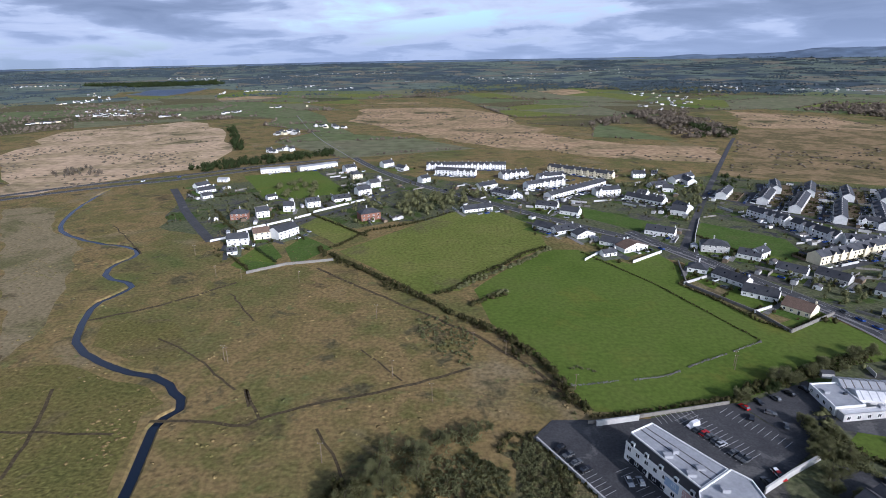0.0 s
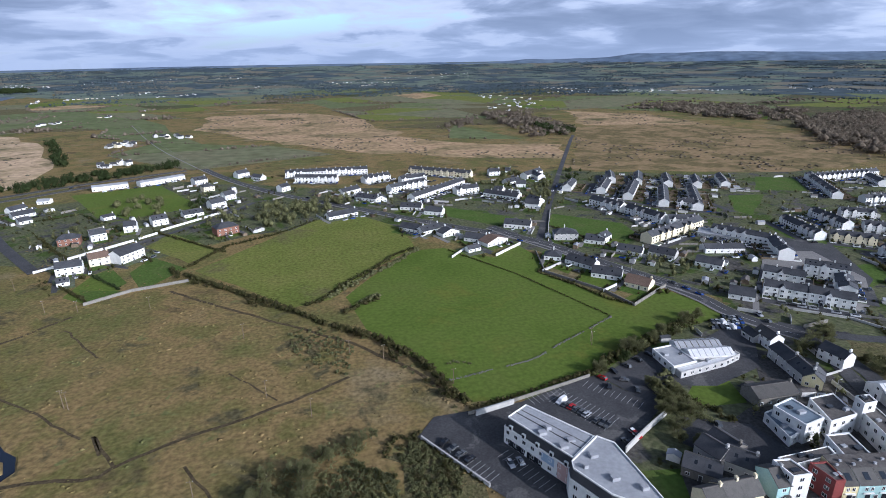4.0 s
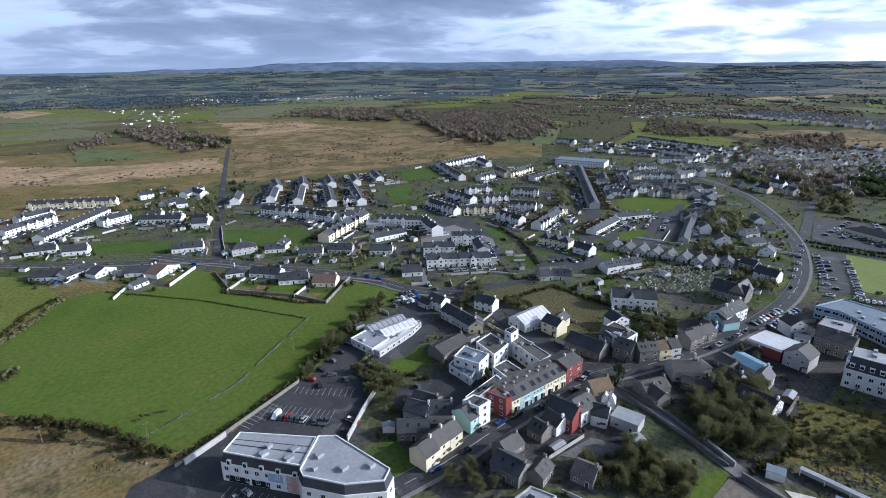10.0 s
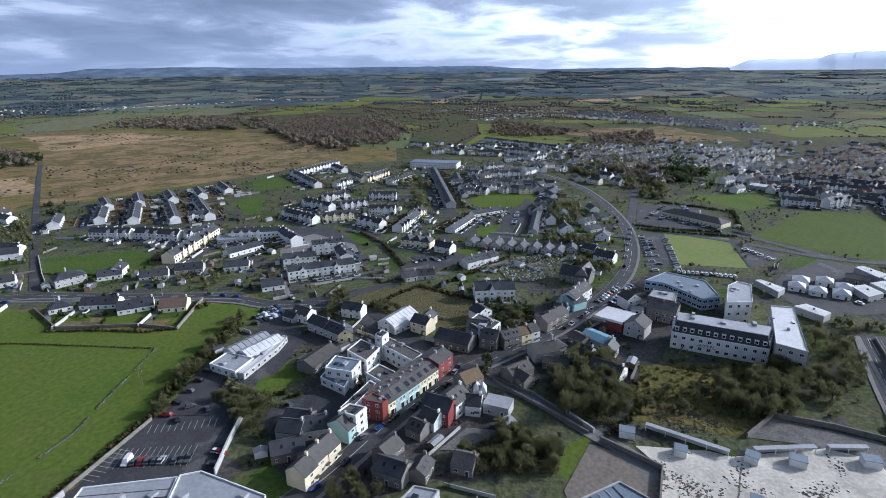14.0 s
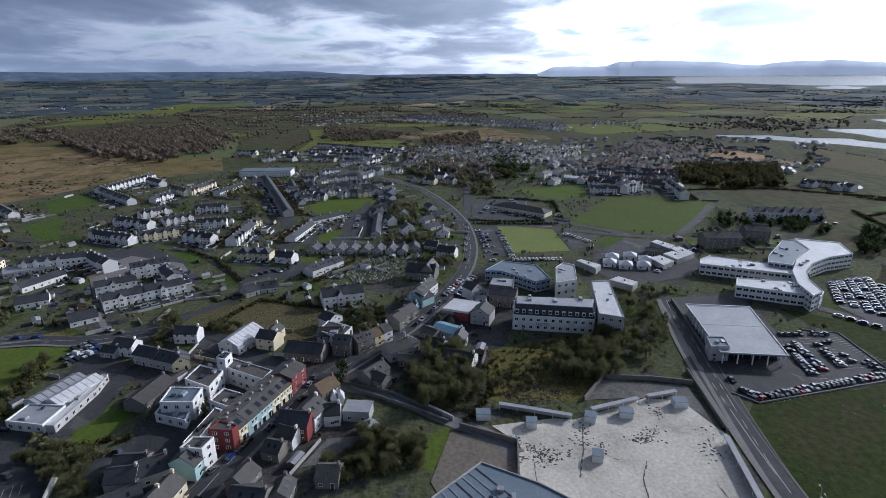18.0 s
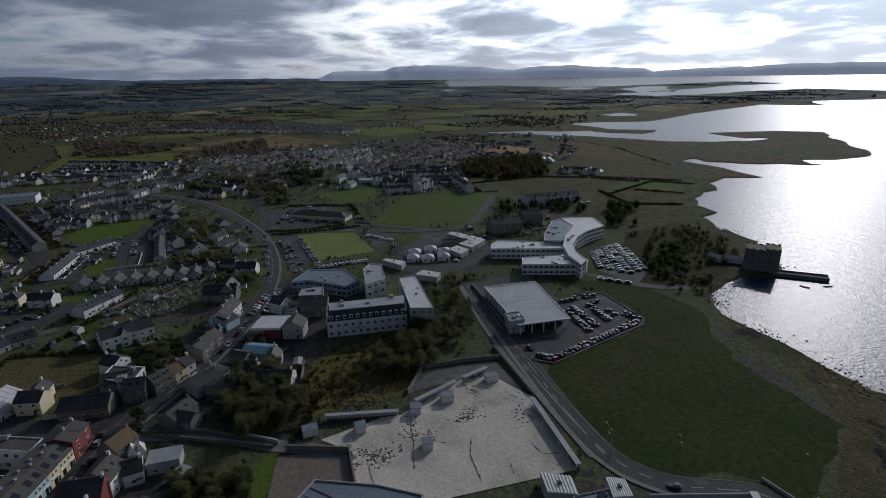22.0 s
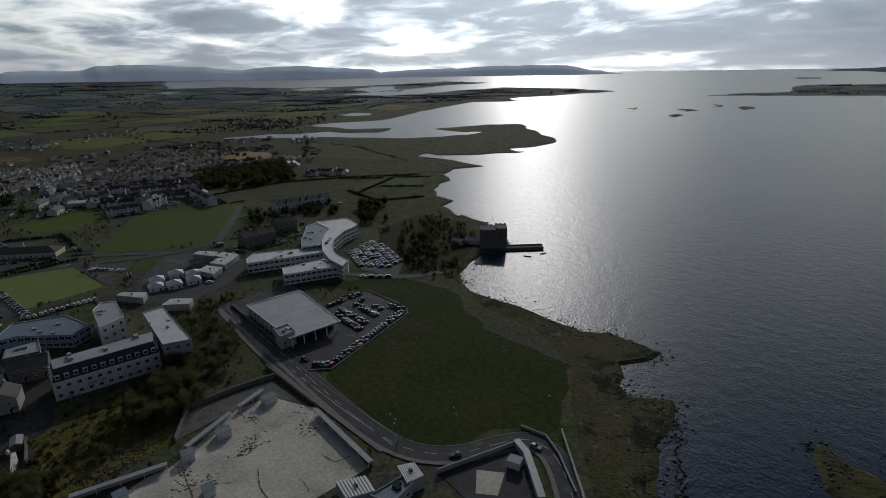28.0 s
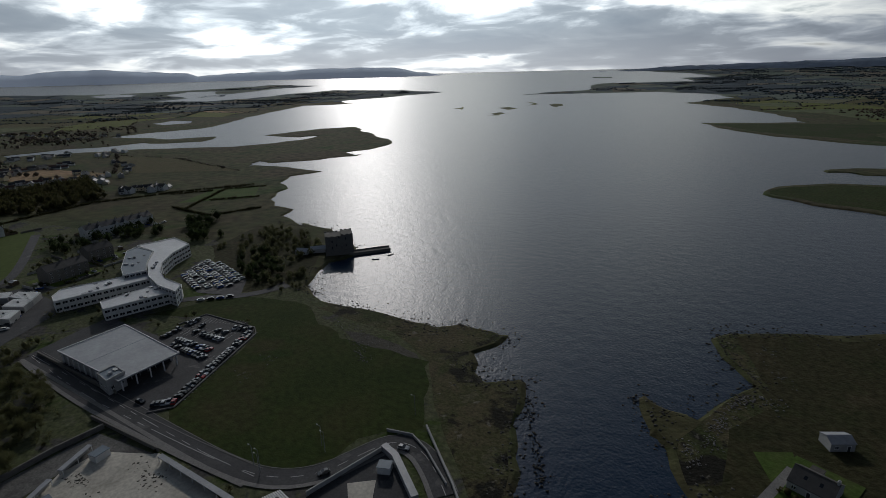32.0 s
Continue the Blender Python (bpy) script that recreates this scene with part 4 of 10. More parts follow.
# ---- small built things ----
def garden_wall(pts, h, w, mat):
    l, r = ribbon(pts, w)
    s = Shape()
    n = len(pts)
    for i in range(n - 1):
        s.prism([r[i], r[i + 1], l[i + 1], l[i]], 0, h)
    cl, cr = ribbon(pts, w + 0.12)
    top = new("garden_wall")
    part("wall", s, mat, top)
    c = Shape()
    for i in range(n - 1):
        c.prism([cr[i], cr[i + 1], cl[i + 1], cl[i]], h + 0.002, h + 0.1)
    part("coping", c, mat if mat.startswith("roof") or mat in ("paving", "wall_stone", "rock") else "wall_grey", top)
    words = {"wall_blue": "blue painted", "wall_white": "white rendered", "wall_stone": "grey stone", "wall_grey": "grey concrete", "roof_tin": "wide grey coped", "paving": "low pale kerb", "rock": "low dry stone"}
    tagged(top, words[mat] + " boundary wall with a flat coping", "wall")


def canopy(x, y, turn, L, D, h):
    top = new("covered_walkway")
    top.matrix_basis = pose(x, y, 0, 0, 0, turn)
    s = Shape()
    s.box(-L / 2, -D / 2, h, L / 2, D / 2, h + 0.25, 0, True)
    part("roof", s, "roof_tin", top)
    s = Shape()
    s.box(-L / 2 + 0.2, D / 2 - 0.3, 0, L / 2 - 0.2, D / 2 - 0.1, h)
    part("back_wall", s, "wall_grey", top)
    n = max(2, int(L / 6))
    post = Shape()
    post.box(-0.1, -0.1, 0, 0.1, 0.1, h)
    me = post.mesh("post", "trim")
    for i in range(n + 1):
        part("post", me, None, top, m=pose(-L / 2 + 0.3 + (L - 0.6) * i / n, -D / 2 + 0.25, 0))
    tagged(top, "long low canopy with a pale flat roof on posts", "canopy")


def car_mesh(colour, van=False):
    L, W = (4.8, 1.9) if van else (4.1, 1.70)
    b, g = Shape(), Shape()
    ring = [(-L / 2, 0.32), (-L / 2 + 0.05, 0.75), (-L / 2 + 0.25, 0.88), (L / 2 - 1.15, 0.90), (L / 2 - 0.2, 0.74), (L / 2, 0.58), (L / 2 - 0.02, 0.30)]
    cab = [(-L / 2 + 0.22, 0.87), (-L / 2 + 0.62, 1.42), (L / 2 - 2.15, 1.45), (L / 2 - 1.25, 0.89)]
    if van:
        cab = [(-L / 2 + 0.05, 0.87), (-L / 2 + 0.1, 2.0), (L / 2 - 1.6, 2.0), (L / 2 - 0.8, 0.89)]

    def sweep(shape, prof, w0, w1):
        k = len(prof)
        n = len(shape.v)
        zs = [z for _, z in prof]
        lo, hi = min(zs), max(zs)
        for sgn in (-1, 1):
            for px, pz in prof:
                w = w0 + (w1 - w0) * (pz - lo) / (hi - lo)
                shape.v.append((px, sgn * w / 2, pz))
        for i in range(k):
            j = (i + 1) % k
            shape.f.append((n + i, n + k + i, n + k + j, n + j))
            shape.m.append(0)
        shape.f.append(tuple(n + i for i in range(k)))
        shape.f.append(tuple(n + k + i for i in reversed(range(k))))
        shape.m += [0, 0]
    sweep(b, ring, W, W)
    sweep(g, cab, W * 0.95, W * 0.74)
    rf = Shape()
    a, c = cab[1], cab[2]
    rf.box(a[0] + 0.05, -W * 0.36, a[1] - 0.01, c[0] - 0.05, W * 0.36, max(a[1], c[1]) + 0.03, 0)
    w = Shape()
    for i in range(10):
        t0, t1 = 6.283 * i / 10, 6.283 * (i + 1) / 10
        w.face([(0.32 * math.cos(t0), -0.11, 0.32 * math.sin(t0)), (0.32 * math.cos(t0), 0.11, 0.32 * math.sin(t0)),
                (0.32 * math.cos(t1), 0.11, 0.32 * math.sin(t1)), (0.32 * math.cos(t1), -0.11, 0.32 * math.sin(t1))])
    for sgn in (-1, 1):
        w.face([(0.32 * math.cos(6.283 * i / 10 * sgn), -0.11 * -sgn, 0.32 * math.sin(6.283 * i / 10 * sgn)) for i in range(10)])
    return b.mesh("body", colour), g.mesh("windows", colour if van else "pane"), rf.mesh("roof_panel", colour), w.mesh("wheel", "tyre"), L


CARS = {}
car_rng = random.Random(5)
CAR_COLOURS = ["silver", "black", "grey", "white", "grey", "black", "black", "blue", "black", "black", "grey", "silver", "grey", "red", "black", "silver", "white", "grey", "grey", "black"]


FAR_CARS = []


def car(x, y, turn, colour=None):
    colour = colour or car_rng.choice(CAR_COLOURS)
    van = colour == "white" and car_rng.random() < 0.10
    if math.hypot(x, y) > 300:
        FAR_CARS.append((x, y, radians(turn)))
        return
    key = (colour, van)
    if key not in CARS:
        CARS[key] = car_mesh("car_" + colour, van)
    body, glass, roof, wheel, L = CARS[key]
    top = new("van" if van else "car")
    top.matrix_basis = pose(x, y, 0.2, 0, 0, turn)
    part("body", body, None, top)
    part("cabin_glass", glass, None, top)
    if not van:
        part("roof_panel", roof, None, top)
    if math.hypot(x, y) < 225:
        for wx in (-L * 0.31, L * 0.31):
            for wy in (-0.8, 0.8):
                part("wheel", wheel, None, top, m=pose(wx, wy, 0.32))
    tagged(top, f"parked {colour} {'van' if van else 'car'} on asphalt", "van" if van else "car")


def cars(ax, ay, bx, by, n, mode, fill):
    a = math.degrees(math.atan2(by - ay, bx - ax))
    for i in range(n):
        k = (i + 0.5) / n
        if car_rng.random() > fill:
            continue
        turn = a + (90 if mode == "p" else 0) + car_rng.uniform(-3, 3) + (180 if car_rng.random() < 0.4 else 0)
        car(ax + (bx - ax) * k + car_rng.uniform(-0.2, 0.2), ay + (by - ay) * k + car_rng.uniform(-0.2, 0.2), turn)


def bays(ax, ay, bx, by, n, length):
    """White bay lines of a car park."""
    d = math.hypot(bx - ax, by - ay)
    ux, uy = (bx - ax) / d, (by - ay) / d
    s = Shape()
    for i in range(n + 1):
        x, y = ax + (bx - ax) * i / n, ay + (by - ay) * i / n
        p = [(x - ux * 0.07 + uy * length / 2 * q, y - uy * 0.07 - ux * length / 2 * q) for q in (1, -1)]
        q2 = [(x + ux * 0.07 + uy * length / 2 * q, y + uy * 0.07 - ux * length / 2 * q) for q in (-1, 1)]
        ring = ccw(p + q2)
        s.face([(a, b, 0.222) for a, b in ring])
    tagged(part("bay_lines", s, "paint"), "worn white parking bay lines", "road marking", kind="structure")




def pole(x, y, h):
    top = new("utility_pole")
    top.matrix_basis = pose(x, y, 0)
    s = Shape()
    limb(s, (0, 0, -0.3), (0, 0, h), 0.16, 0.10, 8)
    part("pole", s, "timber", top)
    s = Shape()
    s.box(-0.9, -0.06, h - 0.5, 0.9, 0.06, h - 0.38, 0, True)
    part("crossarm", s, "timber", top)
    for px in (-0.75, 0, 0.75):
        s = Shape()
        limb(s, (px, 0, h - 0.38), (px, 0, h - 0.15), 0.05, 0.03, 6)
        part("insulator", s, "trim", top)
    tagged(top, "weathered timber utility pole with a crossarm", "pole")


def lamp_post(x, y, h):
    top = new("street_lamp")
    top.matrix_basis = pose(x, y, 0)
    s = Shape()
    limb(s, (0, 0, 0), (0, 0, h), 0.10, 0.06, 8)
    part("column", s, "roof_tin", top)
    s = Shape()
    limb(s, (0, 0, h), (1.1, 0, h + 0.25), 0.05, 0.04, 6)
    part("arm", s, "roof_tin", top)
    s = Shape()
    s.box(1.0, -0.14, h + 0.18, 1.65, 0.14, h + 0.32, 0, True)
    part("lantern", s, "roof_tinwhite", top)
    tagged(top, "slim grey steel street lamp", "street lamp")


# ---- far country ----
FAR = Shape()
FAR_MATS = ["wall_white", "wall_grey", "wall_cream", "roof_slate", "roof_slategrey", "roof_brickred", "pane"]
G("roof_brickred", [(0.095, 0.056, 0.045), (0.13, 0.072, 0.055)], 0.3, 0.8, second=2)


def far_house(x, y, a, L, D, eave, rise, wall, roof, shape=None):
    """A small gabled house laid into a mesh of many."""
    s = shape or FAR
    z0 = ground_z(x, y)
    c, sn = math.cos(a), math.sin(a)

    def at(px, py, pz):
        return (x + px * c - py * sn, y + px * sn + py * c, z0 + pz)
    lx, ly, o = L / 2, D / 2, 0.25
    s.face([at(-lx, -ly, 0), at(lx, -ly, 0), at(lx, -ly, eave), at(-lx, -ly, eave)], wall)
    s.face([at(lx, ly, 0), at(-lx, ly, 0), at(-lx, ly, eave), at(lx, ly, eave)], wall)
    s.face([at(lx, -ly, 0), at(lx, ly, 0), at(lx, ly, eave), at(lx, 0, eave + rise), at(lx, -ly, eave)], wall)
    s.face([at(-lx, ly, 0), at(-lx, -ly, 0), at(-lx, -ly, eave), at(-lx, 0, eave + rise), at(-lx, ly, eave)], wall)
    k = rise / ly * o
    s.face([at(-lx - o, -ly - o, eave - k + .1), at(lx + o, -ly - o, eave - k + .1), at(lx + o, 0, eave + rise + .1), at(-lx - o, 0, eave + rise + .1)], roof)
    s.face([at(lx + o, ly + o, eave - k + .1), at(-lx - o, ly + o, eave - k + .1), at(-lx - o, 0, eave + rise + .1), at(lx + o, 0, eave + rise + .1)], roof)
    if math.hypot(x, y) < 1000 and eave > 4.3 and int(x * 3 + y) % 5 < 3:
        gw, gh = 1.5, rise * 0.75
        s.face([at(-gw, -ly - 0.8, 0), at(gw, -ly - 0.8, 0), at(gw, -ly - 0.8, eave), at(0, -ly - 0.8, eave + gh), at(-gw, -ly - 0.8, eave)], wall)
        s.face([at(-gw, -ly - 0.8, eave), at(0, -ly - 0.8, eave + gh), at(0, -ly * 0.3, eave + gh), at(-gw, -ly, eave)], roof)
        s.face([at(0, -ly - 0.8, eave + gh), at(gw, -ly - 0.8, eave), at(gw, -ly, eave), at(0, -ly * 0.3, eave + gh)], roof)
        s.face([at(gw, -ly - 0.8, 0), at(gw, -ly, 0), at(gw, -ly, eave), at(gw, -ly - 0.8, eave)], wall)
        s.face([at(-gw, -ly, 0), at(-gw, -ly - 0.8, 0), at(-gw, -ly - 0.8, eave), at(-gw, -ly, eave)], wall)
    if math.hypot(x, y) < 900:
        for side in (-1, 1):
            for px in (-L * 0.25, L * 0.25):
                for z in ((0.9, 3.4) if eave > 4 else (0.9,)):
                    q = [at(px - 0.6, side * (ly + 0.03), z), at(px + 0.6, side * (ly + 0.03), z), at(px + 0.6, side * (ly + 0.03), z + 1.2), at(px - 0.6, side * (ly + 0.03), z + 1.2)]
                    s.face(q if side < 0 else q[::-1], 6)
        q = 0.4
        for dx, dy in ((-q, 0), (q, 0), (0, -q), (0, q)):
            pts = [at(lx - 0.7 + dx - abs(dy), dy - abs(dx), eave), at(lx - 0.7 + dx + abs(dy), dy + abs(dx), eave), at(lx - 0.7 + dx + abs(dy), dy + abs(dx), eave + rise + 1), at(lx - 0.7 + dx - abs(dy), dy - abs(dx), eave + rise + 1)]
            s.face(pts, 1)


village_rng = random.Random(31)
HOUSES = []


def village(ax, ay, bx, by, w, n, kind):
    s = Shape()
    a = math.atan2(by - ay, bx - ax)
    for i in range(n):
        k = (i + village_rng.uniform(0.1, 0.9)) / n
        off = village_rng.uniform(-w / 2, w / 2)
        x, y = ax + (bx - ax) * k - math.sin(a) * off, ay + (by - ay) * k + math.cos(a) * off
        HOUSES.append((x, y))
        far = 0.62 if math.hypot(x, y) > 1200 else 0.78 if math.hypot(x, y) > 700 else 0.95
        two = village_rng.random() < 0.55
        far_house(x, y, a + village_rng.choice((0, 0, 0.4, -0.5, 1.57)) + village_rng.uniform(-0.15, 0.15), village_rng.uniform(9, 15) * far, 8.5 * far,
                  (5.2 if two else 3.0) * far, 2.8 * far, village_rng.choice((0, 0, 1, 0, 1, 2)), 5 if kind == "r" and village_rng.random() < 0.4 else village_rng.choice((3, 3, 4)), s)
    if s.f:
        tagged(part("distant_houses", s, FAR_MATS), "scattered far white houses with dark roofs", "houses", kind="stuff")


def estate(pts, turn, kind):
    """A far estate: close ranks of small houses along their streets, with garden trees, past counting."""
    rng = random.Random(int(abs(pts[0][0]) + abs(pts[0][1])))
    a = radians(turn)
    c, sn = math.cos(a), math.sin(a)
    us = [x * c + y * sn for x, y in pts]
    vs = [-x * sn + y * c for x, y in pts]
    s, v, rank = Shape(), min(vs), 0
    while v < max(vs):
        u = min(us) + rng.uniform(0, 10)
        while u < max(us):
            x, y = u * c - v * sn, u * sn + v * c
            u += rng.choice((6.6, 6.6, 7.2, 11.0, 14.0))
            if not inside(pts, [x], [y])[0] or rng.random() < 0.08:
                continue
            HOUSES.append((x, y))
            big = 1.0 if math.hypot(x, y) < 1200 else 1.25
            if kind == "brick":
                wall, roof = rng.choice((0, 2, 1, 2)), rng.choice((5, 5, 3, 4))
            else:
                wall, roof = rng.choice((0, 0, 1, 2)), rng.choice((3, 3, 4))
            far_house(x, y, a + rng.uniform(-0.05, 0.05) + (math.pi if rank % 2 else 0) + (1.57 if rng.random() < 0.15 else 0), 6.4 * big, 8.0, 4.9 * big, 2.5 * big, wall, roof, s)
            for _ in range(2):
                SHRUBS.append((x + rng.uniform(-9, 9), y + rng.uniform(-12, 12), rng.uniform(1.0, 4.5)))
        v += (17.0 if rank % 2 else 29.0) + rng.uniform(-2, 2)
        rank += 1
    tagged(part("far_terrace", s, FAR_MATS), "close ranks of far houses with brown roofs" if kind == "brick" else "close ranks of far white houses with dark roofs", "terrace", kind="stuff")


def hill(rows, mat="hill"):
    """A low ridge on the skyline: crest heights by bearing. Its materials hold painted haze."""
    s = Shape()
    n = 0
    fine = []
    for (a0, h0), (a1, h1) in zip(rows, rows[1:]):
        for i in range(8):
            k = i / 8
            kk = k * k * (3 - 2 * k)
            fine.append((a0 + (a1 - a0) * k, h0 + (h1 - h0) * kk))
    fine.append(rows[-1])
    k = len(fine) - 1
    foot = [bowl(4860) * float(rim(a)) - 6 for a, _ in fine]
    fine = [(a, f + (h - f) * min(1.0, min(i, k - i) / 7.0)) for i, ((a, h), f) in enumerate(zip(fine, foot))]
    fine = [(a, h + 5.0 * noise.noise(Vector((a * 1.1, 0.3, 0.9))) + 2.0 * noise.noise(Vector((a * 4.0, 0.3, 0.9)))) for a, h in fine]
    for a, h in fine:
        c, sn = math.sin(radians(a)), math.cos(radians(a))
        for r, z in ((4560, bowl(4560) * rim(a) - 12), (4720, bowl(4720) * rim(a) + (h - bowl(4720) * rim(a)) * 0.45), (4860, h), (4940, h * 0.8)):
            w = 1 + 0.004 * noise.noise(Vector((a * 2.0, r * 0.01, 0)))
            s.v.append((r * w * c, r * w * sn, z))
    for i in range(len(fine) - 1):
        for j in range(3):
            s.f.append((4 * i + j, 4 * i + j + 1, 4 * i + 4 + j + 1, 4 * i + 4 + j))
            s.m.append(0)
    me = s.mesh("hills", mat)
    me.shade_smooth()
    tagged(part("hills", me, None), "long low hills on the skyline, blue-grey with painted haze", "hills", kind="structure")


def countryside():
    """Fields in a loose grid out to the skyline, parted by broken hedges, with scrub where the land is rough."""
    rng = np.random.default_rng(77)
    step, turn = 132.0, radians(24)
    k = int(4900 / step) + 1
    ii, jj = np.meshgrid(np.arange(-k, k + 1), np.arange(-k, k + 1), indexing="ij")
    gx = ii * step + rng.normal(0, step * 0.27, ii.shape) + 70 * np.sin(jj * 0.37)
    gy = jj * step + rng.normal(0, step * 0.27, ii.shape) + 70 * np.cos(ii * 0.43)
    x = gx * math.cos(turn) - gy * math.sin(turn)
    y = gx * math.sin(turn) + gy * math.cos(turn)
    r = np.hypot(x, y)
    z = np.where(r > 1500, 118.0 * ((np.maximum(r, 1500) - 1500) / 3400) ** 2, 0.0)
    az = np.degrees(np.arctan2(x, y))
    z = z * rim(az)
    ok = (r < 4800) & (r > 430) & (((az > -50) & (az < 180)) | (az < -165)) & ~wet(x, y)
    near = np.array(HOUSES)
    taken = np.zeros(x.shape, bool)
    mx, my = (x[:-1, :-1] + x[1:, :-1] + x[1:, 1:] + x[:-1, 1:]) / 4, (y[:-1, :-1] + y[1:, :-1] + y[1:, 1:] + y[:-1, 1:]) / 4
    bad = wet(mx, my)
    for p in USED:
        taken |= inside(p, x, y)
        bad |= inside(p, mx, my)
    s = Shape()
    index = {}
    mats = ["lush", "pasture", "olive", "rough", "bog", "southland", "pasturepale", "hazegreen", "hazebrown", "hazedark"]
    pts, rads = [], []

    def crowns(cx, cy, cz, hh, wide):
        pts.append(np.column_stack([cx, cy, cz + hh * 0.42]))
        rads.append(np.column_stack([hh * wide, hh * wide, hh * 0.55]))
    for i in range(2 * k):
        for j in range(2 * k):
            q = [(i, j), (i + 1, j), (i + 1, j + 1), (i, j + 1)]
            if not all(ok[a] for a in q):
                continue
            if bad[i, j] or any(taken[a] for a in q):
                continue
            cx, cy = mx[i, j], my[i, j]
            away = math.hypot(cx, cy)
            if away < 900 and np.any(np.hypot(near[:, 0] - cx, near[:, 1] - cy) < 75):
                continue
            b = math.degrees(math.atan2(cx, cy))
            if away < 760 and b < 10:
                continue
            wild = noise.noise(Vector((cx * 0.0016, cy * 0.0016, 7.7))) + 0.5 * noise.noise(Vector((cx * 0.006, cy * 0.006, 1.2)))
            # past 45 degrees the darkened southland leads, for the backlit side
            green = [0.04, 0.36, 0.16, 0.14, 0.04, 0.02, 0.24] if b < 45 else [0.03, 0.14, 0.20, 0.11, 0.05, 0.46, 0.01]
            for a in q:
                if a not in index:
                    index[a] = len(s.v)
                    s.v.append((x[a], y[a], z[a] + 0.3))
            s.f.append(tuple(index[a] for a in q))
            slot = int(rng.choice(7, p=green)) if wild < 0.25 else int(rng.choice([3, 5, 5]))
            # far out, each field takes its haze-coloured counterpart
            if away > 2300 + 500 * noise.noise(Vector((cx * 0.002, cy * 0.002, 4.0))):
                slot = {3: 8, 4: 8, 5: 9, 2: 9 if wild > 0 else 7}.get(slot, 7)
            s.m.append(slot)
            far = max(1.0, away / 1100.0)
            zc = np.mean([z[a] for a in q])
            if wild > 0.12 or rng.random() < 0.10:
                m = int(rng.integers(14, 90))
                u = rng.normal(0, 1, (m, 2)) * step * rng.uniform(0.10, 0.40, 2)
                cx2, cy2 = cx + u[:, 0] * 0.9 + u[:, 1] * 0.3, cy + u[:, 1]
                dry = ~wet(cx2, cy2)
                hh = rng.uniform(2.0, 7.5, m)[dry]
                crowns(cx2[dry], cy2[dry], zc, hh, 0.55 * far ** 0.6)
            for a, c in ((q[0], q[1]), (q[0], q[3])):
                style = rng.random()
                if style > 0.80:
                    continue
                d = math.hypot(x[a] - x[c], y[a] - y[c])
                m = max(4, int(d / (3.4 * far ** 0.7)))
                t = (np.arange(m) + rng.uniform(0, 1, m)) / m
                gap = np.array([noise.noise(Vector((cx * 0.1 + v * 5.0, cy * 0.1, style * 9))) for v in t])
                t = t[gap + rng.normal(0, 0.15, m) > (-0.25 if style < 0.45 else 0.0)]
                bend = np.sin(t * math.pi) * rng.normal(0, 6)
                px = x[a] + (x[c] - x[a]) * t + bend + rng.normal(0, 1.2 * far, len(t))
                py = y[a] + (y[c] - y[a]) * t - bend + rng.normal(0, 1.2 * far, len(t))
                hh = (1.4 + 3.2 * rng.random(len(t)) ** 3) * (1.5 if style < 0.2 else 0.9)
                crowns(px, py, z[a] + (z[c] - z[a]) * t, hh, 0.62 * far ** 0.5)
    s.f = [f if area([s.v[i][:2] for i in f]) > 0 else f[::-1] for f in s.f]
    tagged(part("far_fields", s, mats), "patchwork of far green and tawny fields, farthest ones blued with painted haze", "fields", kind="stuff")
    allp, allr = np.concatenate(pts), np.concatenate(rads)
    dist = np.hypot(allp[:, 0], allp[:, 1])
    # from 2 km on, hedges take the haze-coloured material
    for sel, mat in ((dist < 2000, "farwood"), (dist >= 2000, "hazewood")):
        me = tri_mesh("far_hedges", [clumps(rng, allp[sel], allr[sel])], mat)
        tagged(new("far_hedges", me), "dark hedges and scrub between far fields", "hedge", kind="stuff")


def bog_scrub():
    """Gorse and heather tufts on the brown bogs and the moor."""
    rng = np.random.default_rng(9)
    for pts, n, h, mat in BOGS:
        xs, ys = np.array([p[0] for p in pts]), np.array([p[1] for p in pts])
        q = np.column_stack([rng.uniform(xs.min(), xs.max(), n), rng.uniform(ys.min(), ys.max(), n)])
        q = q[inside(pts, q[:, 0], q[:, 1])]
        m = np.array([noise.noise(Vector((p[0] * 0.012, p[1] * 0.012, 3.3))) for p in q])
        q = q[m + rng.normal(0, 0.12, len(q)) > 0.12]
        hh = h * rng.uniform(0.4, 1.3, len(q))
        z = np.array([ground_z(*p) for p in q])
        me = tri_mesh("scrub", [clumps(rng, np.column_stack([q, z + hh * 0.3]), np.column_stack([hh * 1.4, hh * 1.4, hh * 0.6]))], mat)
        tagged(new("scrub", me), "tufts of brown heather and gorse on bog", "scrub", kind="stuff")


BOGS = []

# ---- gardens and streets of the house rows ----
FENCES, PALE, SHRUBS = Shape(), Shape(), []
garden_rng = random.Random(17)


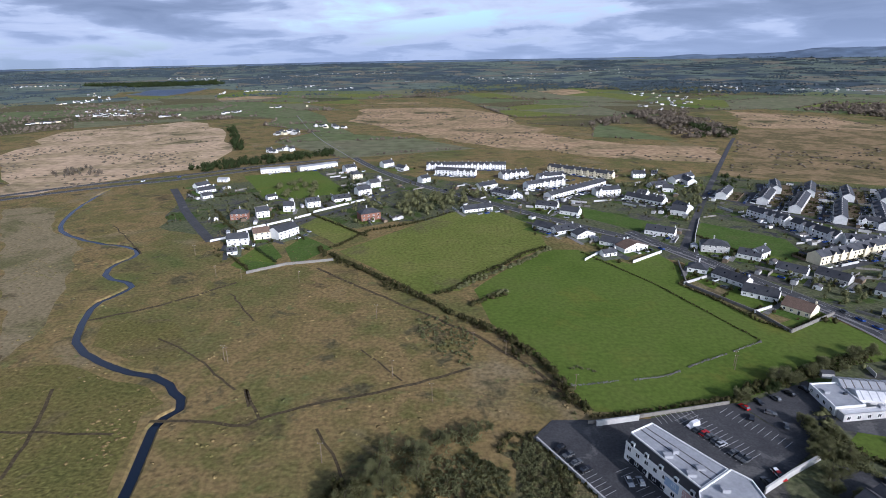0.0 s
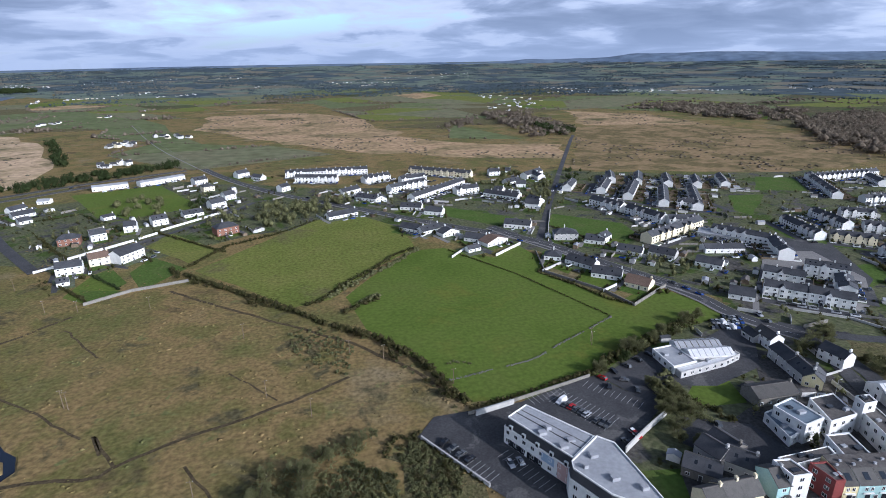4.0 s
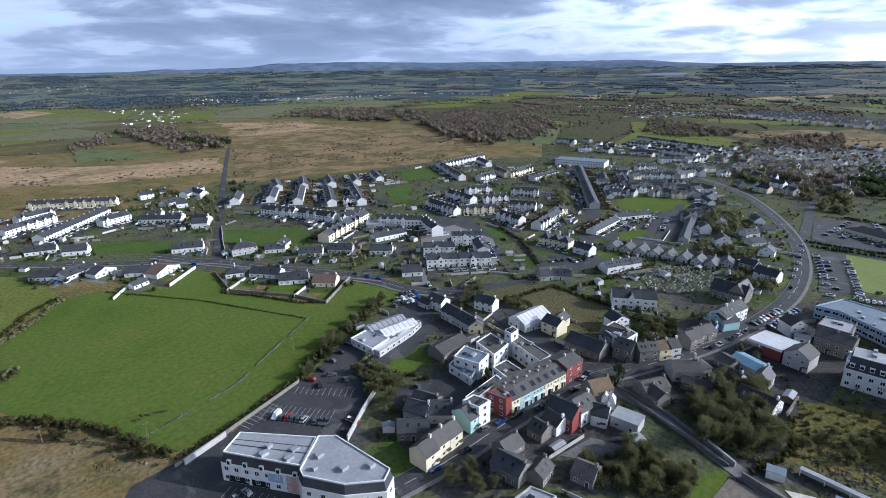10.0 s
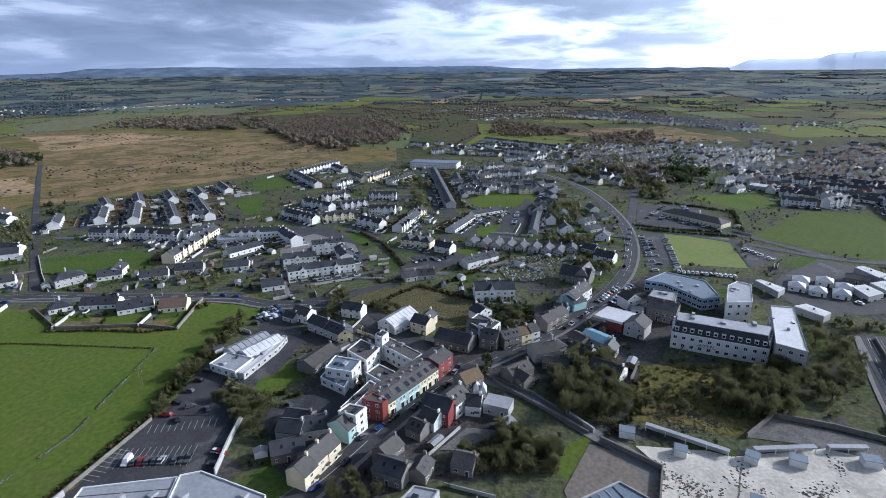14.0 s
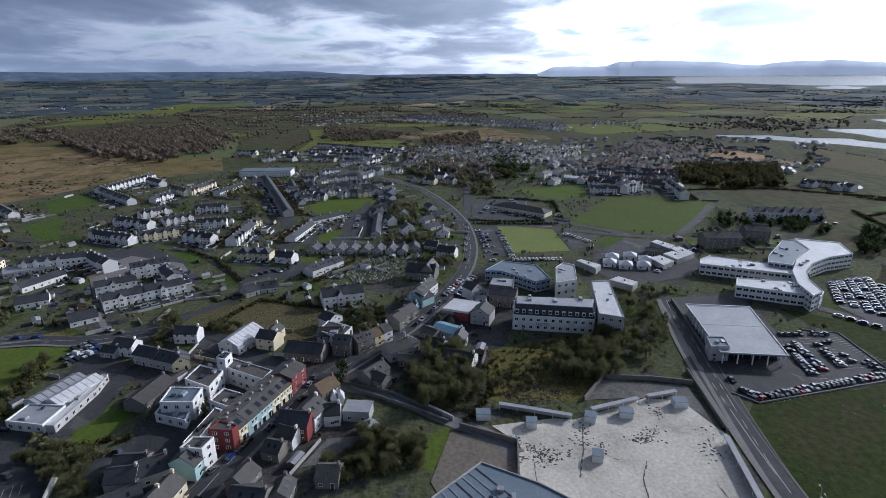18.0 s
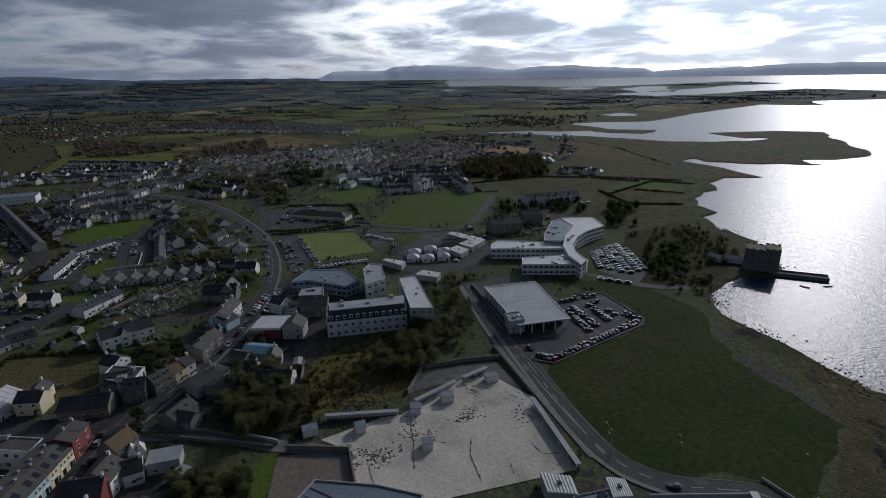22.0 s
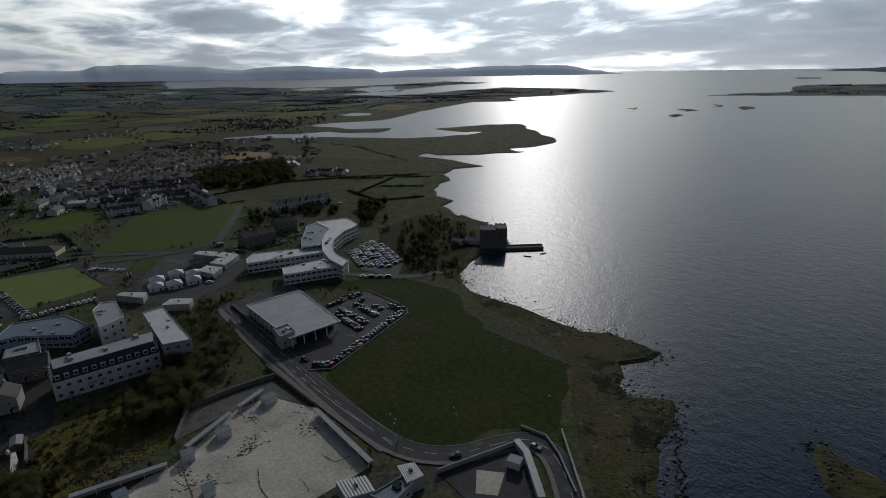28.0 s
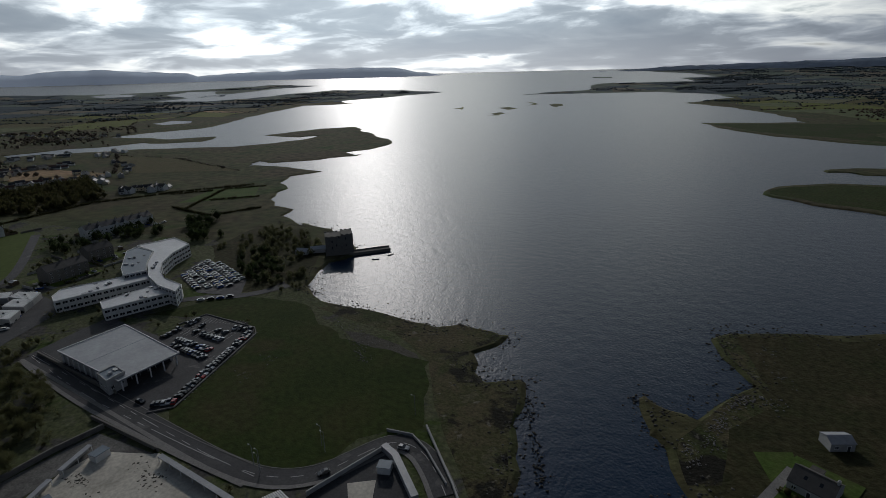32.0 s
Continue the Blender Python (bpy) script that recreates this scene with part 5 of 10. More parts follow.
def plot(x, y, turn, L, D, count):
    """Drive and street before a row, gardens with fences behind it."""
    base = pose(x, y, 0, 0, 0, turn)

    def ring(x0, y0, x1, y1):
        return [tuple((base @ Vector((a, b, 0)))[:2]) for a, b in ((x0, y0), (x1, y0), (x1, y1), (x0, y1))]
    sheet("yard", ring(-L / 2 - 1, -D / 2 - 5, L / 2 + 1, -D / 2 - 0.1), "estate", "paved drives and small lawns before houses", "yard")
    sheet("street", ring(-L / 2 - 2, -D / 2 - 10.5, L / 2 + 2, -D / 2 - 5), "asphalt", "grey asphalt estate street", "street")
    sheet("garden", ring(-L / 2, D / 2 + 0.1, L / 2, D / 2 + 9), garden_rng.choice(["grass", "estate", "olive", "rough"]), "back gardens with worn lawns", "garden")
    if math.hypot(x, y) < 400:
        for i in range(count):
            if garden_rng.random() < 0.45:
                q = base @ Vector((-L / 2 + L * (i + garden_rng.uniform(0.2, 0.8)) / count, -D / 2 - 2.9, 0))
                car(q.x, q.y, turn + 90 + garden_rng.uniform(-4, 4))
    for i in range(count + 1):
        px = -L / 2 + L * i / count
        FENCES.prism(ring(px - 0.06, D / 2 + 0.2, px + 0.06, D / 2 + 9), 0, 1.5)
    FENCES.prism(ring(-L / 2, D / 2 + 9, L / 2, D / 2 + 9.15), 0, 1.5)
    for i in range(count + 1):
        px = -L / 2 + L * i / count
        PALE.prism(ring(px - 0.11, -D / 2 - 4.9, px + 0.11, -D / 2 - 0.4), 0, 0.95, i % 2)
        if i < count:
            PALE.prism(ring(px + 0.11, -D / 2 - 5.0, px + L / count * 0.55, -D / 2 - 4.8), 0, 0.85, i % 2)
    for i in range(count * 3):
        back = garden_rng.random() < 0.75
        q = base @ Vector((garden_rng.uniform(-L / 2, L / 2), D / 2 + garden_rng.uniform(2, 11) if back else -D / 2 - garden_rng.uniform(1, 5), 0))
        SHRUBS.append((q.x, q.y, garden_rng.uniform(0.8, 3.6)))


def house_garden(x, y, turn, L, D):
    base = pose(x, y, 0, 0, 0, turn)
    f, b, e = garden_rng.uniform(5, 9), garden_rng.uniform(5, 10), garden_rng.uniform(2, 5)
    q = [tuple((base @ Vector((px, py, 0)))[:2]) for px, py in ((-L / 2 - e, -D / 2 - f), (L / 2 + e, -D / 2 - f), (L / 2 + e, D / 2 + b), (-L / 2 - e, D / 2 + b))]
    sheet("lawn", ragged(q, 4.0, 0.8), garden_rng.choice(["grass", "lush", "grass", "townground", "estate"]), "garden lawn round a house", "lawn")
    k = garden_rng.choice((-1, 1)) * (L / 2 + e - 1.6)
    q = [tuple((base @ Vector((px, py, 0)))[:2]) for px, py in ((k - 1.5, -D / 2 - f - 3), (k + 1.5, -D / 2 - f - 3), (k + 1.5, D / 2), (k - 1.5, D / 2))]
    sheet("drive", q, garden_rng.choice(["asphalt", "paving", "gravel"]), "short drive beside a house", "drive")
    for i in range(7):
        a, r = garden_rng.uniform(0, 6.283), garden_rng.uniform(8, 17)
        SHRUBS.append((x + r * math.cos(a), y + r * math.sin(a), garden_rng.uniform(0.8, 3.4)))


def finish_gardens():
    tagged(part("garden_fences", FENCES, "timber"), "low timber fences between back gardens", "fence", kind="stuff")
    tagged(part("front_walls", PALE, ["wall_white", "wall_grey"]), "low pale walls between front gardens", "wall", kind="stuff")
    rng = np.random.default_rng(5)
    q = np.array(SHRUBS)
    c3 = np.column_stack([q[:, :2], q[:, 2] * 0.45])
    rad = np.repeat(q[:, 2:3], 3, 1) * np.array([0.5, 0.5, 0.55])
    per = 14
    d = rng.normal(size=(len(q), per, 3))
    d /= np.linalg.norm(d, axis=2, keepdims=True)
    cen = (c3[:, None] + d * rad[:, None] * rng.uniform(0.85, 1.2, (len(q), per, 1))).reshape(-1, 3)
    cen[:, 2] = np.maximum(cen[:, 2], 0.05)
    me = tri_mesh("garden_shrubs", [clumps(rng, c3, rad), (scatter_triangles(rng, cen, 0.4), None)], "hedge")
    tagged(new("garden_shrubs", me), "garden shrubs and small trees among the houses", "shrubs", kind="stuff")


# ---- shore ----
def shore_rocks():
    rng = np.random.default_rng(41)
    out = []
    for ring, reach in ((SEA, 480), (ISLES[1], 420)):
        r = np.array([p for p in ring if math.hypot(*p) < reach and p[1] < -100])
        n = len(r) * 46
        q = r[rng.integers(0, len(r), n)] + rng.normal(0, 1, (n, 2)) * rng.choice([1.6, 3.5, 7.0], (n, 1))
        m = np.array([noise.noise(Vector((p[0] * 0.05, p[1] * 0.05, 6.0))) for p in q])
        out.append(q[m + rng.normal(0, 0.2, n) > -0.05])
    q = np.concatenate(out)
    size = rng.uniform(0.15, 0.75, len(q)) ** 1.4
    w = wet(q[:, 0], q[:, 1])
    z = np.where(w, -0.95, 0.02)
    me = tri_mesh("shore_rocks", [clumps(rng, np.column_stack([q, z]), np.column_stack([size * 1.3, size * 1.3, size * 0.7]))], "rock")
    tagged(new("shore_rocks", me), "dark boulders and weed along the shoreline", "rocks", kind="stuff")


def castle():
    top = new("castle")
    top.matrix_basis = pose(262.5, -268.0, 0, 0, 0, -134)
    s = Shape()
    s.prism([(-9.9, -7), (9.9, -7), (9.9, 7), (-9.9, 7)], -1.2, 1.2)
    part("plinth", s, "wall_stone", top)
    s = Shape()
    s.prism([(-9.6, -6.8), (1.5, -6.8), (1.5, 6.8), (-9.6, 6.8)], 1.2, 13.6)
    part("tower", s, "wall_stone", top)
    s = Shape()
    s.prism([(1.5, -6.8), (9.6, -6.8), (9.6, 6.8), (1.5, 6.8)], 1.2, 14.6)
    part("tower", s, "wall_stone", top)
    for x0, x1, h in ((-9.6, 1.5, 13.6), (1.5, 9.6, 14.6)):
        n = int((x1 - x0) / 1.6)
        for y0, y1 in ((-6.8, -6.2), (6.2, 6.8)):
            for i in range(n):
                if i % 2 == 0:
                    s = Shape()
                    s.box(x0 + (x1 - x0) * i / n, y0, h, x0 + (x1 - x0) * (i + 1) / n, y1, h + 0.6)
                    part("merlon", s, "wall_stone", top)
    for wx, wz in ((-5, 5), (-5, 9.5), (0, 12.5), (4.5, 6), (4.5, 11), (-2, 6.5)):
        s = Shape()
        s.box(wx - 0.35, -6.86, wz, wx + 0.35, -6.78, wz + 1.5)
        part("slit_window", s, "pane", top)
    tagged(top, "dark grey stone tower house castle at the water's edge", "castle")
    for x, y, t, L, D in ((276, -262, 46, 13, 6), (283, -252, 20, 9, 5)):
        row(x, y, t, L, D, 2.8, 1.6, 1, "white", "tinwhite", "x", False)
    top = new("pier")
    top.matrix_basis = pose(244.5, -279.5, 0, 0, 0, math.degrees(math.atan2(-22, -17)))
    s = Shape()
    s.box(-15, -2.6, -2, 15, 2.6, 1.1)
    part("deck", s, "wall_stone", top)
    s = Shape()
    s.box(-15, 2.0, 1.1, 15, 2.6, 1.9)
    part("parapet", s, "wall_stone", top)
    tagged(top, "low stone pier running out beside the castle", "pier")
    for x, y, t in ((231, -270, 30), (228, -283, 80)):
        b = Shape()
        prof = [(-2.2, 0.7), (2.0, 0.75), (2.9, 0.0), (2.0, -0.75), (-2.2, -0.7)]
        b.prism([(px, py) for px, py in ccw(prof)], -1.15, -0.4)
        ob = part("rowing_boat", b, "darkmetal")
        ob.matrix_basis = pose(x, y, 0, 0, 0, t)
        tagged(ob, "small dark rowing boat moored by the pier", "boat")


# ---- buildings of their own shape ----
def set_in(ring, d):
    """The ring moved inwards by d on every side."""
    out = []
    for (ax, ay), (bx, by), (cx, cy) in zip(ring[-1:] + ring[:-1], ring, ring[1:] + ring[:1]):
        u, v = Vector((bx - ax, by - ay)).normalized(), Vector((cx - bx, cy - by)).normalized()
        nu, nv = Vector((-u.y, u.x)), Vector((-v.y, v.x))
        m = (nu + nv) / max(0.3, 1 + nu.dot(nv))
        out.append((bx + m.x * d, by + m.y * d))
    return out


def mansard(pts, h1, h2, wall, floors, label, inset=1.6):
    """Rendered lower floors under a steep slate storey and a pale flat roof."""
    pts = ccw(pts)
    top = block(pts, h1, wall, "tinwhite", floors)
    cx, cy = sum(p[0] for p in pts) / len(pts), sum(p[1] for p in pts) / len(pts)
    ring = [(px - cx, py - cy) for px, py in pts]
    foot, crest, rim_line = set_in(ring, 0.15), set_in(ring, inset), set_in(ring, inset - 0.1)
    s = Shape()
    n = len(ring)
    for i in range(n):
        (ax, ay), (bx, by), (ex, ey), (gx, gy) = foot[i], foot[(i + 1) % n], crest[(i + 1) % n], crest[i]
        s.face([(ax, ay, h1 + 0.06), (bx, by, h1 + 0.06), (ex, ey, h2), (gx, gy, h2)])
    part("slate_storey", s, "roof_slate", top)
    for i in range(n):
        (ax, ay), (bx, by) = ring[i], ring[(i + 1) % n]
        d = math.hypot(bx - ax, by - ay)
        if d < 9 or "hotel" not in label:
            continue
        turn = math.degrees(math.atan2(by - ay, bx - ax))
        cnt = int(d / 3.0)
        for j in range(cnt):
            f = (j + 0.5) / cnt
            g = 0.975
            dorm = Shape()
            dorm.box(-0.75, -0.25, 0, 0.75, 1.2, 1.5)
            dorm.box(-0.88, -0.4, 1.5, 0.88, 1.2, 1.62)
            ob = part("dormer", dorm, "trim", top, m=pose((ax + (bx - ax) * f) * g, (ay + (by - ay) * f) * g, h1 + (h2 - h1) * 0.28, 0, 0, turn))
            pn = Shape()
            pn.face([(-0.55, -0.26, 0.25), (0.55, -0.26, 0.25), (0.55, -0.26, 1.35), (-0.55, -0.26, 1.35)])
            part("pane", pn, "pane", ob)
    s = Shape()
    s.prism(rim_line, h2, h2 + 0.3)
    part("flat_roof", s, "roof_tin", top)
    rr = random.Random(int(h2 * 10 + abs(cx)))
    for i in range(4):
        s = Shape()
        f = rr.uniform(-0.5, 0.5)
        a, b = ring[rr.randrange(n)], ring[rr.randrange(n)]
        px, py = (a[0] + b[0]) / 2 * 0.6, (a[1] + b[1]) / 2 * 0.6
        w = rr.uniform(0.6, 1.3)
        s.box(px - w, py - w * 0.7, h2 + 0.3, px + w, py + w * 0.7, h2 + rr.uniform(0.9, 1.6))
        part("roof_vent", s, "roof_tin", top)
    if "hotel" not in label:
        j = max(range(n), key=lambda i: math.hypot(ring[i][0] - ring[(i + 1) % n][0], ring[i][1] - ring[(i + 1) % n][1]))
        (ax, ay), (bx, by) = crest[j], crest[(j + 1) % n]
        (ex, ey), (gx, gy) = crest[(j + 2) % n], crest[(j + 3) % n]
        for f, w, m in ((0.42, 0.35, "darkmetal"), (0.66, 0.25, "roof_slategrey")) if n == 4 else ():
            p0 = (ax + (gx - ax) * f, ay + (gy - ay) * f)
            p1 = (bx + (ex - bx) * f, by + (ey - by) * f)
            l, r = ribbon([p0, p1], w)
            s = Shape()
            s.prism(ccw([l[0], l[1], r[1], r[0]]), h2 + 0.3, h2 + 0.38)
            part("roof_gutter", s, m, top)
        for q0, q1 in zip(crest, crest[1:] + crest[:1]):
            l, r = ribbon([q0, q1], 0.3)
            s = Shape()
            s.prism(ccw([l[0], l[1], r[1], r[0]]), h2 + 0.301, h2 + 0.7)
            part("roof_parapet", s, "trim", top)
        (ax, ay), (bx, by) = ring[j], ring[(j + 1) % n]
        turn = math.degrees(math.atan2(by - ay, bx - ax))
        for f, w, m, z0, z1 in ((0.66, 5.0, "wall_blue", 3.2, h1 - 0.3), (0.88, 4.8, "wall_pink", 0.4, h1 - 0.1), (0.2, 7.0, "pane", 0.3, 2.6), (0.47, 6.0, "pane", 0.3, 2.6)):
            s = Shape()
            s.box(-w / 2, -0.06, z0, w / 2, -0.01, z1)
            part("front_panel", s, m, top, m=pose(ax + (bx - ax) * f, ay + (by - ay) * f, 0, 0, 0, turn))
        for i in range(5):
            f = 0.1 + 0.2 * i
            s = Shape()
            s.box(-0.7, -0.15, 0, 0.7, 1.6, 1.7)
            ob = part("dormer", s, "trim", top, m=pose(ax + (bx - ax) * f, ay + (by - ay) * f, h1, 0, 0, turn))
            s = Shape()
            s.face([(-0.5, -0.16, 0.3), (0.5, -0.16, 0.3), (0.5, -0.16, 1.5), (-0.5, -0.16, 1.5)])
            part("pane", s, "pane", ob)
    if "hotel" in label:
        edges = sorted(((math.hypot(ring[i][0] - ring[(i + 1) % n][0], ring[i][1] - ring[(i + 1) % n][1]) - 0.5 * math.hypot(cx + (ring[i][0] + ring[(i + 1) % n][0]) / 2, cy + (ring[i][1] + ring[(i + 1) % n][1]) / 2), i) for i in range(n)), reverse=True)
        i = edges[0][1]
        (ax, ay), (bx, by) = ring[i], ring[(i + 1) % n]
        curve = bpy.data.curves.new("sign", "FONT")
        curve.body, curve.size, curve.extrude, curve.align_x = "HOTEL", 1.9, 0.05, "CENTER"
        curve.space_character = 1.25
        text = new("sign_text", curve)
        me = bpy.data.meshes.new_from_object(text)
        bpy.data.objects.remove(text)
        me.materials.clear()
        me.materials.append(MATS["darkmetal"])
        part("sign_lettering", me, None, top, "dark raised letters", m=pose(ax + (bx - ax) * 0.38, ay + (by - ay) * 0.38, h1 * 0.5 - 0.75, 0, 0, math.degrees(math.atan2(by - ay, bx - ax))) @ pose(0, -0.12, 0, 90, 0, 0))
    tagged(top, label, "building")
    return top


def striped_roof(pts, h):
    """A low square roof of pale ribs."""
    pts = ccw(pts)
    top = new("rib_roofed_hall")
    s = Shape()
    s.prism(pts, 0, h)
    part("wall", s, "wall_grey", top)
    (ax, ay), (bx, by), (cx, cy), (dx, dy) = pts
    n = 9
    for i in range(n):
        t0, t1 = i / n, (i + 0.6) / n
        q = [(ax + (bx - ax) * t0, ay + (by - ay) * t0), (ax + (bx - ax) * t1, ay + (by - ay) * t1),
             (dx + (cx - dx) * t1, dy + (cy - dy) * t1), (dx + (cx - dx) * t0, dy + (cy - dy) * t0)]
        s = Shape()
        s.prism(ccw(q), h + 0.01, h + 0.35)
        part("roof_rib", s, "trim", top)
    s = Shape()
    mx, my = sum(p[0] for p in pts) / 4, sum(p[1] for p in pts) / 4
    s.box(mx - 0.6, my - 0.4, h + 0.36, mx + 0.6, my + 0.4, h + 1.0)
    part("roof_vent", s, "darkmetal", top)
    tagged(top, "square low hall with a ribbed pale roof", "hall")


def station_canopy(pts, h):
    """The flat roof of a filling station on posts, with a red fascia."""
    pts = ccw(pts)
    RINGS.append(pts)
    cx, cy = sum(p[0] for p in pts) / 4, sum(p[1] for p in pts) / 4
    top = new("station_canopy")
    top.matrix_basis = pose(cx, cy, 0)
    ring = [(px - cx, py - cy) for px, py in pts]
    s = Shape()
    s.prism(ring, h - 0.1, h + 0.1)
    part("roof", s, "roof_tinwhite", top)
    for i in range(4):
        (ax, ay), (bx, by) = ring[i], ring[(i + 1) % 4]
        s = Shape()
        s.prism([(ax * 1.01, ay * 1.01), (bx * 1.01, by * 1.01), (bx * 0.99, by * 0.99), (ax * 0.99, ay * 0.99)], h - 0.9, h + 0.25)
        part("fascia", s, "wall_red" if i % 2 == 0 else "trim", top)
    s = Shape()
    s.face([(px * 0.985, py * 0.985, h - 0.4) for px, py in reversed(ring)])
    part("soffit", s, "trim", top)
    for fx, fy in ((0.7, 0.0), (-0.7, 0.0), (0.0, 0.7), (0.0, -0.7)):
        px = fx * (ring[1][0] - ring[0][0]) / 2 + fy * (ring[2][0] - ring[1][0]) / 2
        py = fx * (ring[1][1] - ring[0][1]) / 2 + fy * (ring[2][1] - ring[1][1]) / 2
        s = Shape()
        s.box(px - 0.2, py - 0.2, 0, px + 0.2, py + 0.2, h - 0.4)
        part("post", s, "trim", top)
    s = Shape()
    s.prism([(px * 0.55 + ring[0][0] * 0.4, py * 0.55 + ring[0][1] * 0.4) for px, py in ring], 0, h - 1.2)
    part("kiosk", s, "wall_red", top)
    tagged(top, "white flat filling station canopy with red fascia", "canopy")


def graveyard(pts):
    """Rows of small headstones on rough grass, too many to count."""
    sheet("churchyard", pts, "townground", "gravelled churchyard ground", "churchyard")
    rng = random.Random(8)
    s = Shape()
    xs, ys = [p[0] for p in pts], [p[1] for p in pts]
    y = min(ys)
    while y < max(ys):
        x = min(xs)
        while x < max(xs):
            if rng.random() < 0.8 and inside(pts, [x], [y])[0]:
                px, py, h, w = x + rng.uniform(-0.3, 0.3), y + rng.uniform(-0.2, 0.2), rng.uniform(0.7, 1.5), rng.uniform(0.3, 0.5)
                s.box(px - 0.1, py - w, 0, px + 0.1, py + w, h, rng.choice((0, 0, 1, 2)))
                s.box(px + 0.1, py - w, 0, px + 2.0, py + w, 0.25, rng.choice((0, 0, 2, 2)))
            x += 2.5
        y += 1.7
    tagged(part("headstones", s, ["wall_grey", "wall_stone", "wall_white"]), "rows of pale and grey headstones in a churchyard", "headstones", kind="stuff")


# ---- clutter between the buildings ----
def town_clutter():
    """Back sheds, yard walls and scrub that fill the ground between the buildings."""
    rng = np.random.default_rng(63)
    area_ring = [(60, 120), (150, 190), (215, 215), (150, 310), (60, 400), (-40, 410), (-130, 350), (-220, 400), (-240, 510), (-140, 620), (0, 550), (120, 520), (290, 560), (420, 490),
                 (560, 470), (700, 330), (760, 120), (700, -60), (580, -180), (420, -200), (300, -170), (160, -150), (95, -60), (75, 40)]
    q = np.column_stack([rng.uniform(-240, 760, 34000), rng.uniform(-200, 620, 34000)])
    q = q[inside(area_ring, q[:, 0], q[:, 1])]
    keep = np.ones(len(q), bool)
    for p in USED:
        keep &= ~inside(p, q[:, 0], q[:, 1])
    for line, w in LINES:
        for (ax, ay), (bx, by) in zip(line, line[1:]):
            d = np.array([bx - ax, by - ay])
            t = np.clip(((q - (ax, ay)) @ d) / max(d @ d, 1e-6), 0, 1)
            keep &= np.hypot(q[:, 0] - ax - d[0] * t, q[:, 1] - ay - d[1] * t) > w / 2 + 2.5
    turn = np.zeros(len(q))
    best = np.full(len(q), 1e9)
    for x, y, a, L, D in FOOT:
        c, sn = math.cos(a), math.sin(a)
        u = (q[:, 0] - x) * c + (q[:, 1] - y) * sn
        v = -(q[:, 0] - x) * sn + (q[:, 1] - y) * c
        d = np.maximum(np.abs(u) - L / 2, np.abs(v) - D / 2)
        keep &= d > 1.6
        turn = np.where(d < best, a, turn)
        best = np.minimum(best, d)
    for ring in RINGS:
        keep &= ~inside(ring, q[:, 0], q[:, 1])
    q, turn, best = q[keep], turn[keep], best[keep]
    kind = rng.random(len(q))
    sheds, walls = Shape(), Shape()
    for (x, y), a, d, k in zip(q, turn, best, kind):
        c, sn = math.cos(a), math.sin(a)

        def at(px, py, pz):
            return (x + px * c - py * sn, y + px * sn + py * c, pz)
        if k < 0.045 and 2.6 < d < 16:
            w, l, h = rng.uniform(1.1, 2.2), rng.uniform(1.3, 3.0), rng.uniform(1.9, 2.6)
            m, rf = int(rng.integers(0, 3)), int(rng.integers(3, 6))
            corners = [(-w, -l), (w, -l), (w, l), (-w, l)]
            for i in range(4):
                (p0, p1), (r0, r1) = corners[i], corners[(i + 1) % 4]
                sheds.face([at(p0, p1, 0), at(r0, r1, 0), at(r0, r1, h), at(p0, p1, h)], m)
            sheds.face([at(-w - .15, -l - .15, h), at(0, -l - .15, h + w * 0.4), at(0, l + .15, h + w * 0.4), at(-w - .15, l + .15, h)][::-1], rf)
            sheds.face([at(w + .15, -l - .15, h), at(0, -l - .15, h + w * 0.4), at(0, l + .15, h + w * 0.4), at(w + .15, l + .15, h)], rf)
            for e in (-l, l):
                tri = [at(-w, e, h), at(w, e, h), at(0, e, h + w * 0.4)]
                sheds.face(tri if e < 0 else tri[::-1], m)
        elif k < 0.072 and d < 22:
            if rng.random() < 0.5:
                c, sn = -sn, c
            l, h, m = rng.uniform(3, 9), rng.uniform(1.2, 2.0), int(rng.integers(0, 2))
            ring = [at(-l, -.12, 0)[:2], at(l, -.12, 0)[:2], at(l, .12, 0)[:2], at(-l, .12, 0)[:2]]
            walls.prism(ring, 0.05, h, m)
    tagged(part("back_sheds", sheds, ["wall_grey", "timber", "wall_white", "roof_tin", "roof_slate", "roof_darkroof"]), "small sheds and outhouses behind the houses", "sheds", kind="stuff")
    tagged(part("yard_walls", walls, ["wall_stone", "wall_grey"]), "grey stone and block walls between back yards", "walls", kind="stuff")
    for mat, sel, h0, h1, name, words in (("hedge", (kind > 0.11) & (kind < 0.27), 0.7, 2.6, "yard_scrub", "bramble and scrub in the back yards"),
                                          ("bare", (kind > 0.30) & (kind < 0.365), 2.0, 6.0, "yard_trees", "small bare winter trees among the yards")):
        p = q[sel]
        hh = rng.uniform(h0, h1, len(p))
        c3 = np.column_stack([p, hh * 0.5])
        rad = np.column_stack([hh * 0.42, hh * 0.42, hh * 0.5])
        per = 34
        d = rng.normal(size=(len(p), per, 3))
        d /= np.linalg.norm(d, axis=2, keepdims=True)
        cen = (c3[:, None] + d * rad[:, None] * rng.uniform(0.3, 1.2, (len(p), per, 1))).reshape(-1, 3)
        cen[:, 2] = np.maximum(cen[:, 2], 0.05)
        me = tri_mesh(name, [clumps(rng, c3, rad * 0.6), (scatter_triangles(rng, cen, 0.34), None)], mat)
        tagged(new(name, me), words, "scrub", kind="stuff")


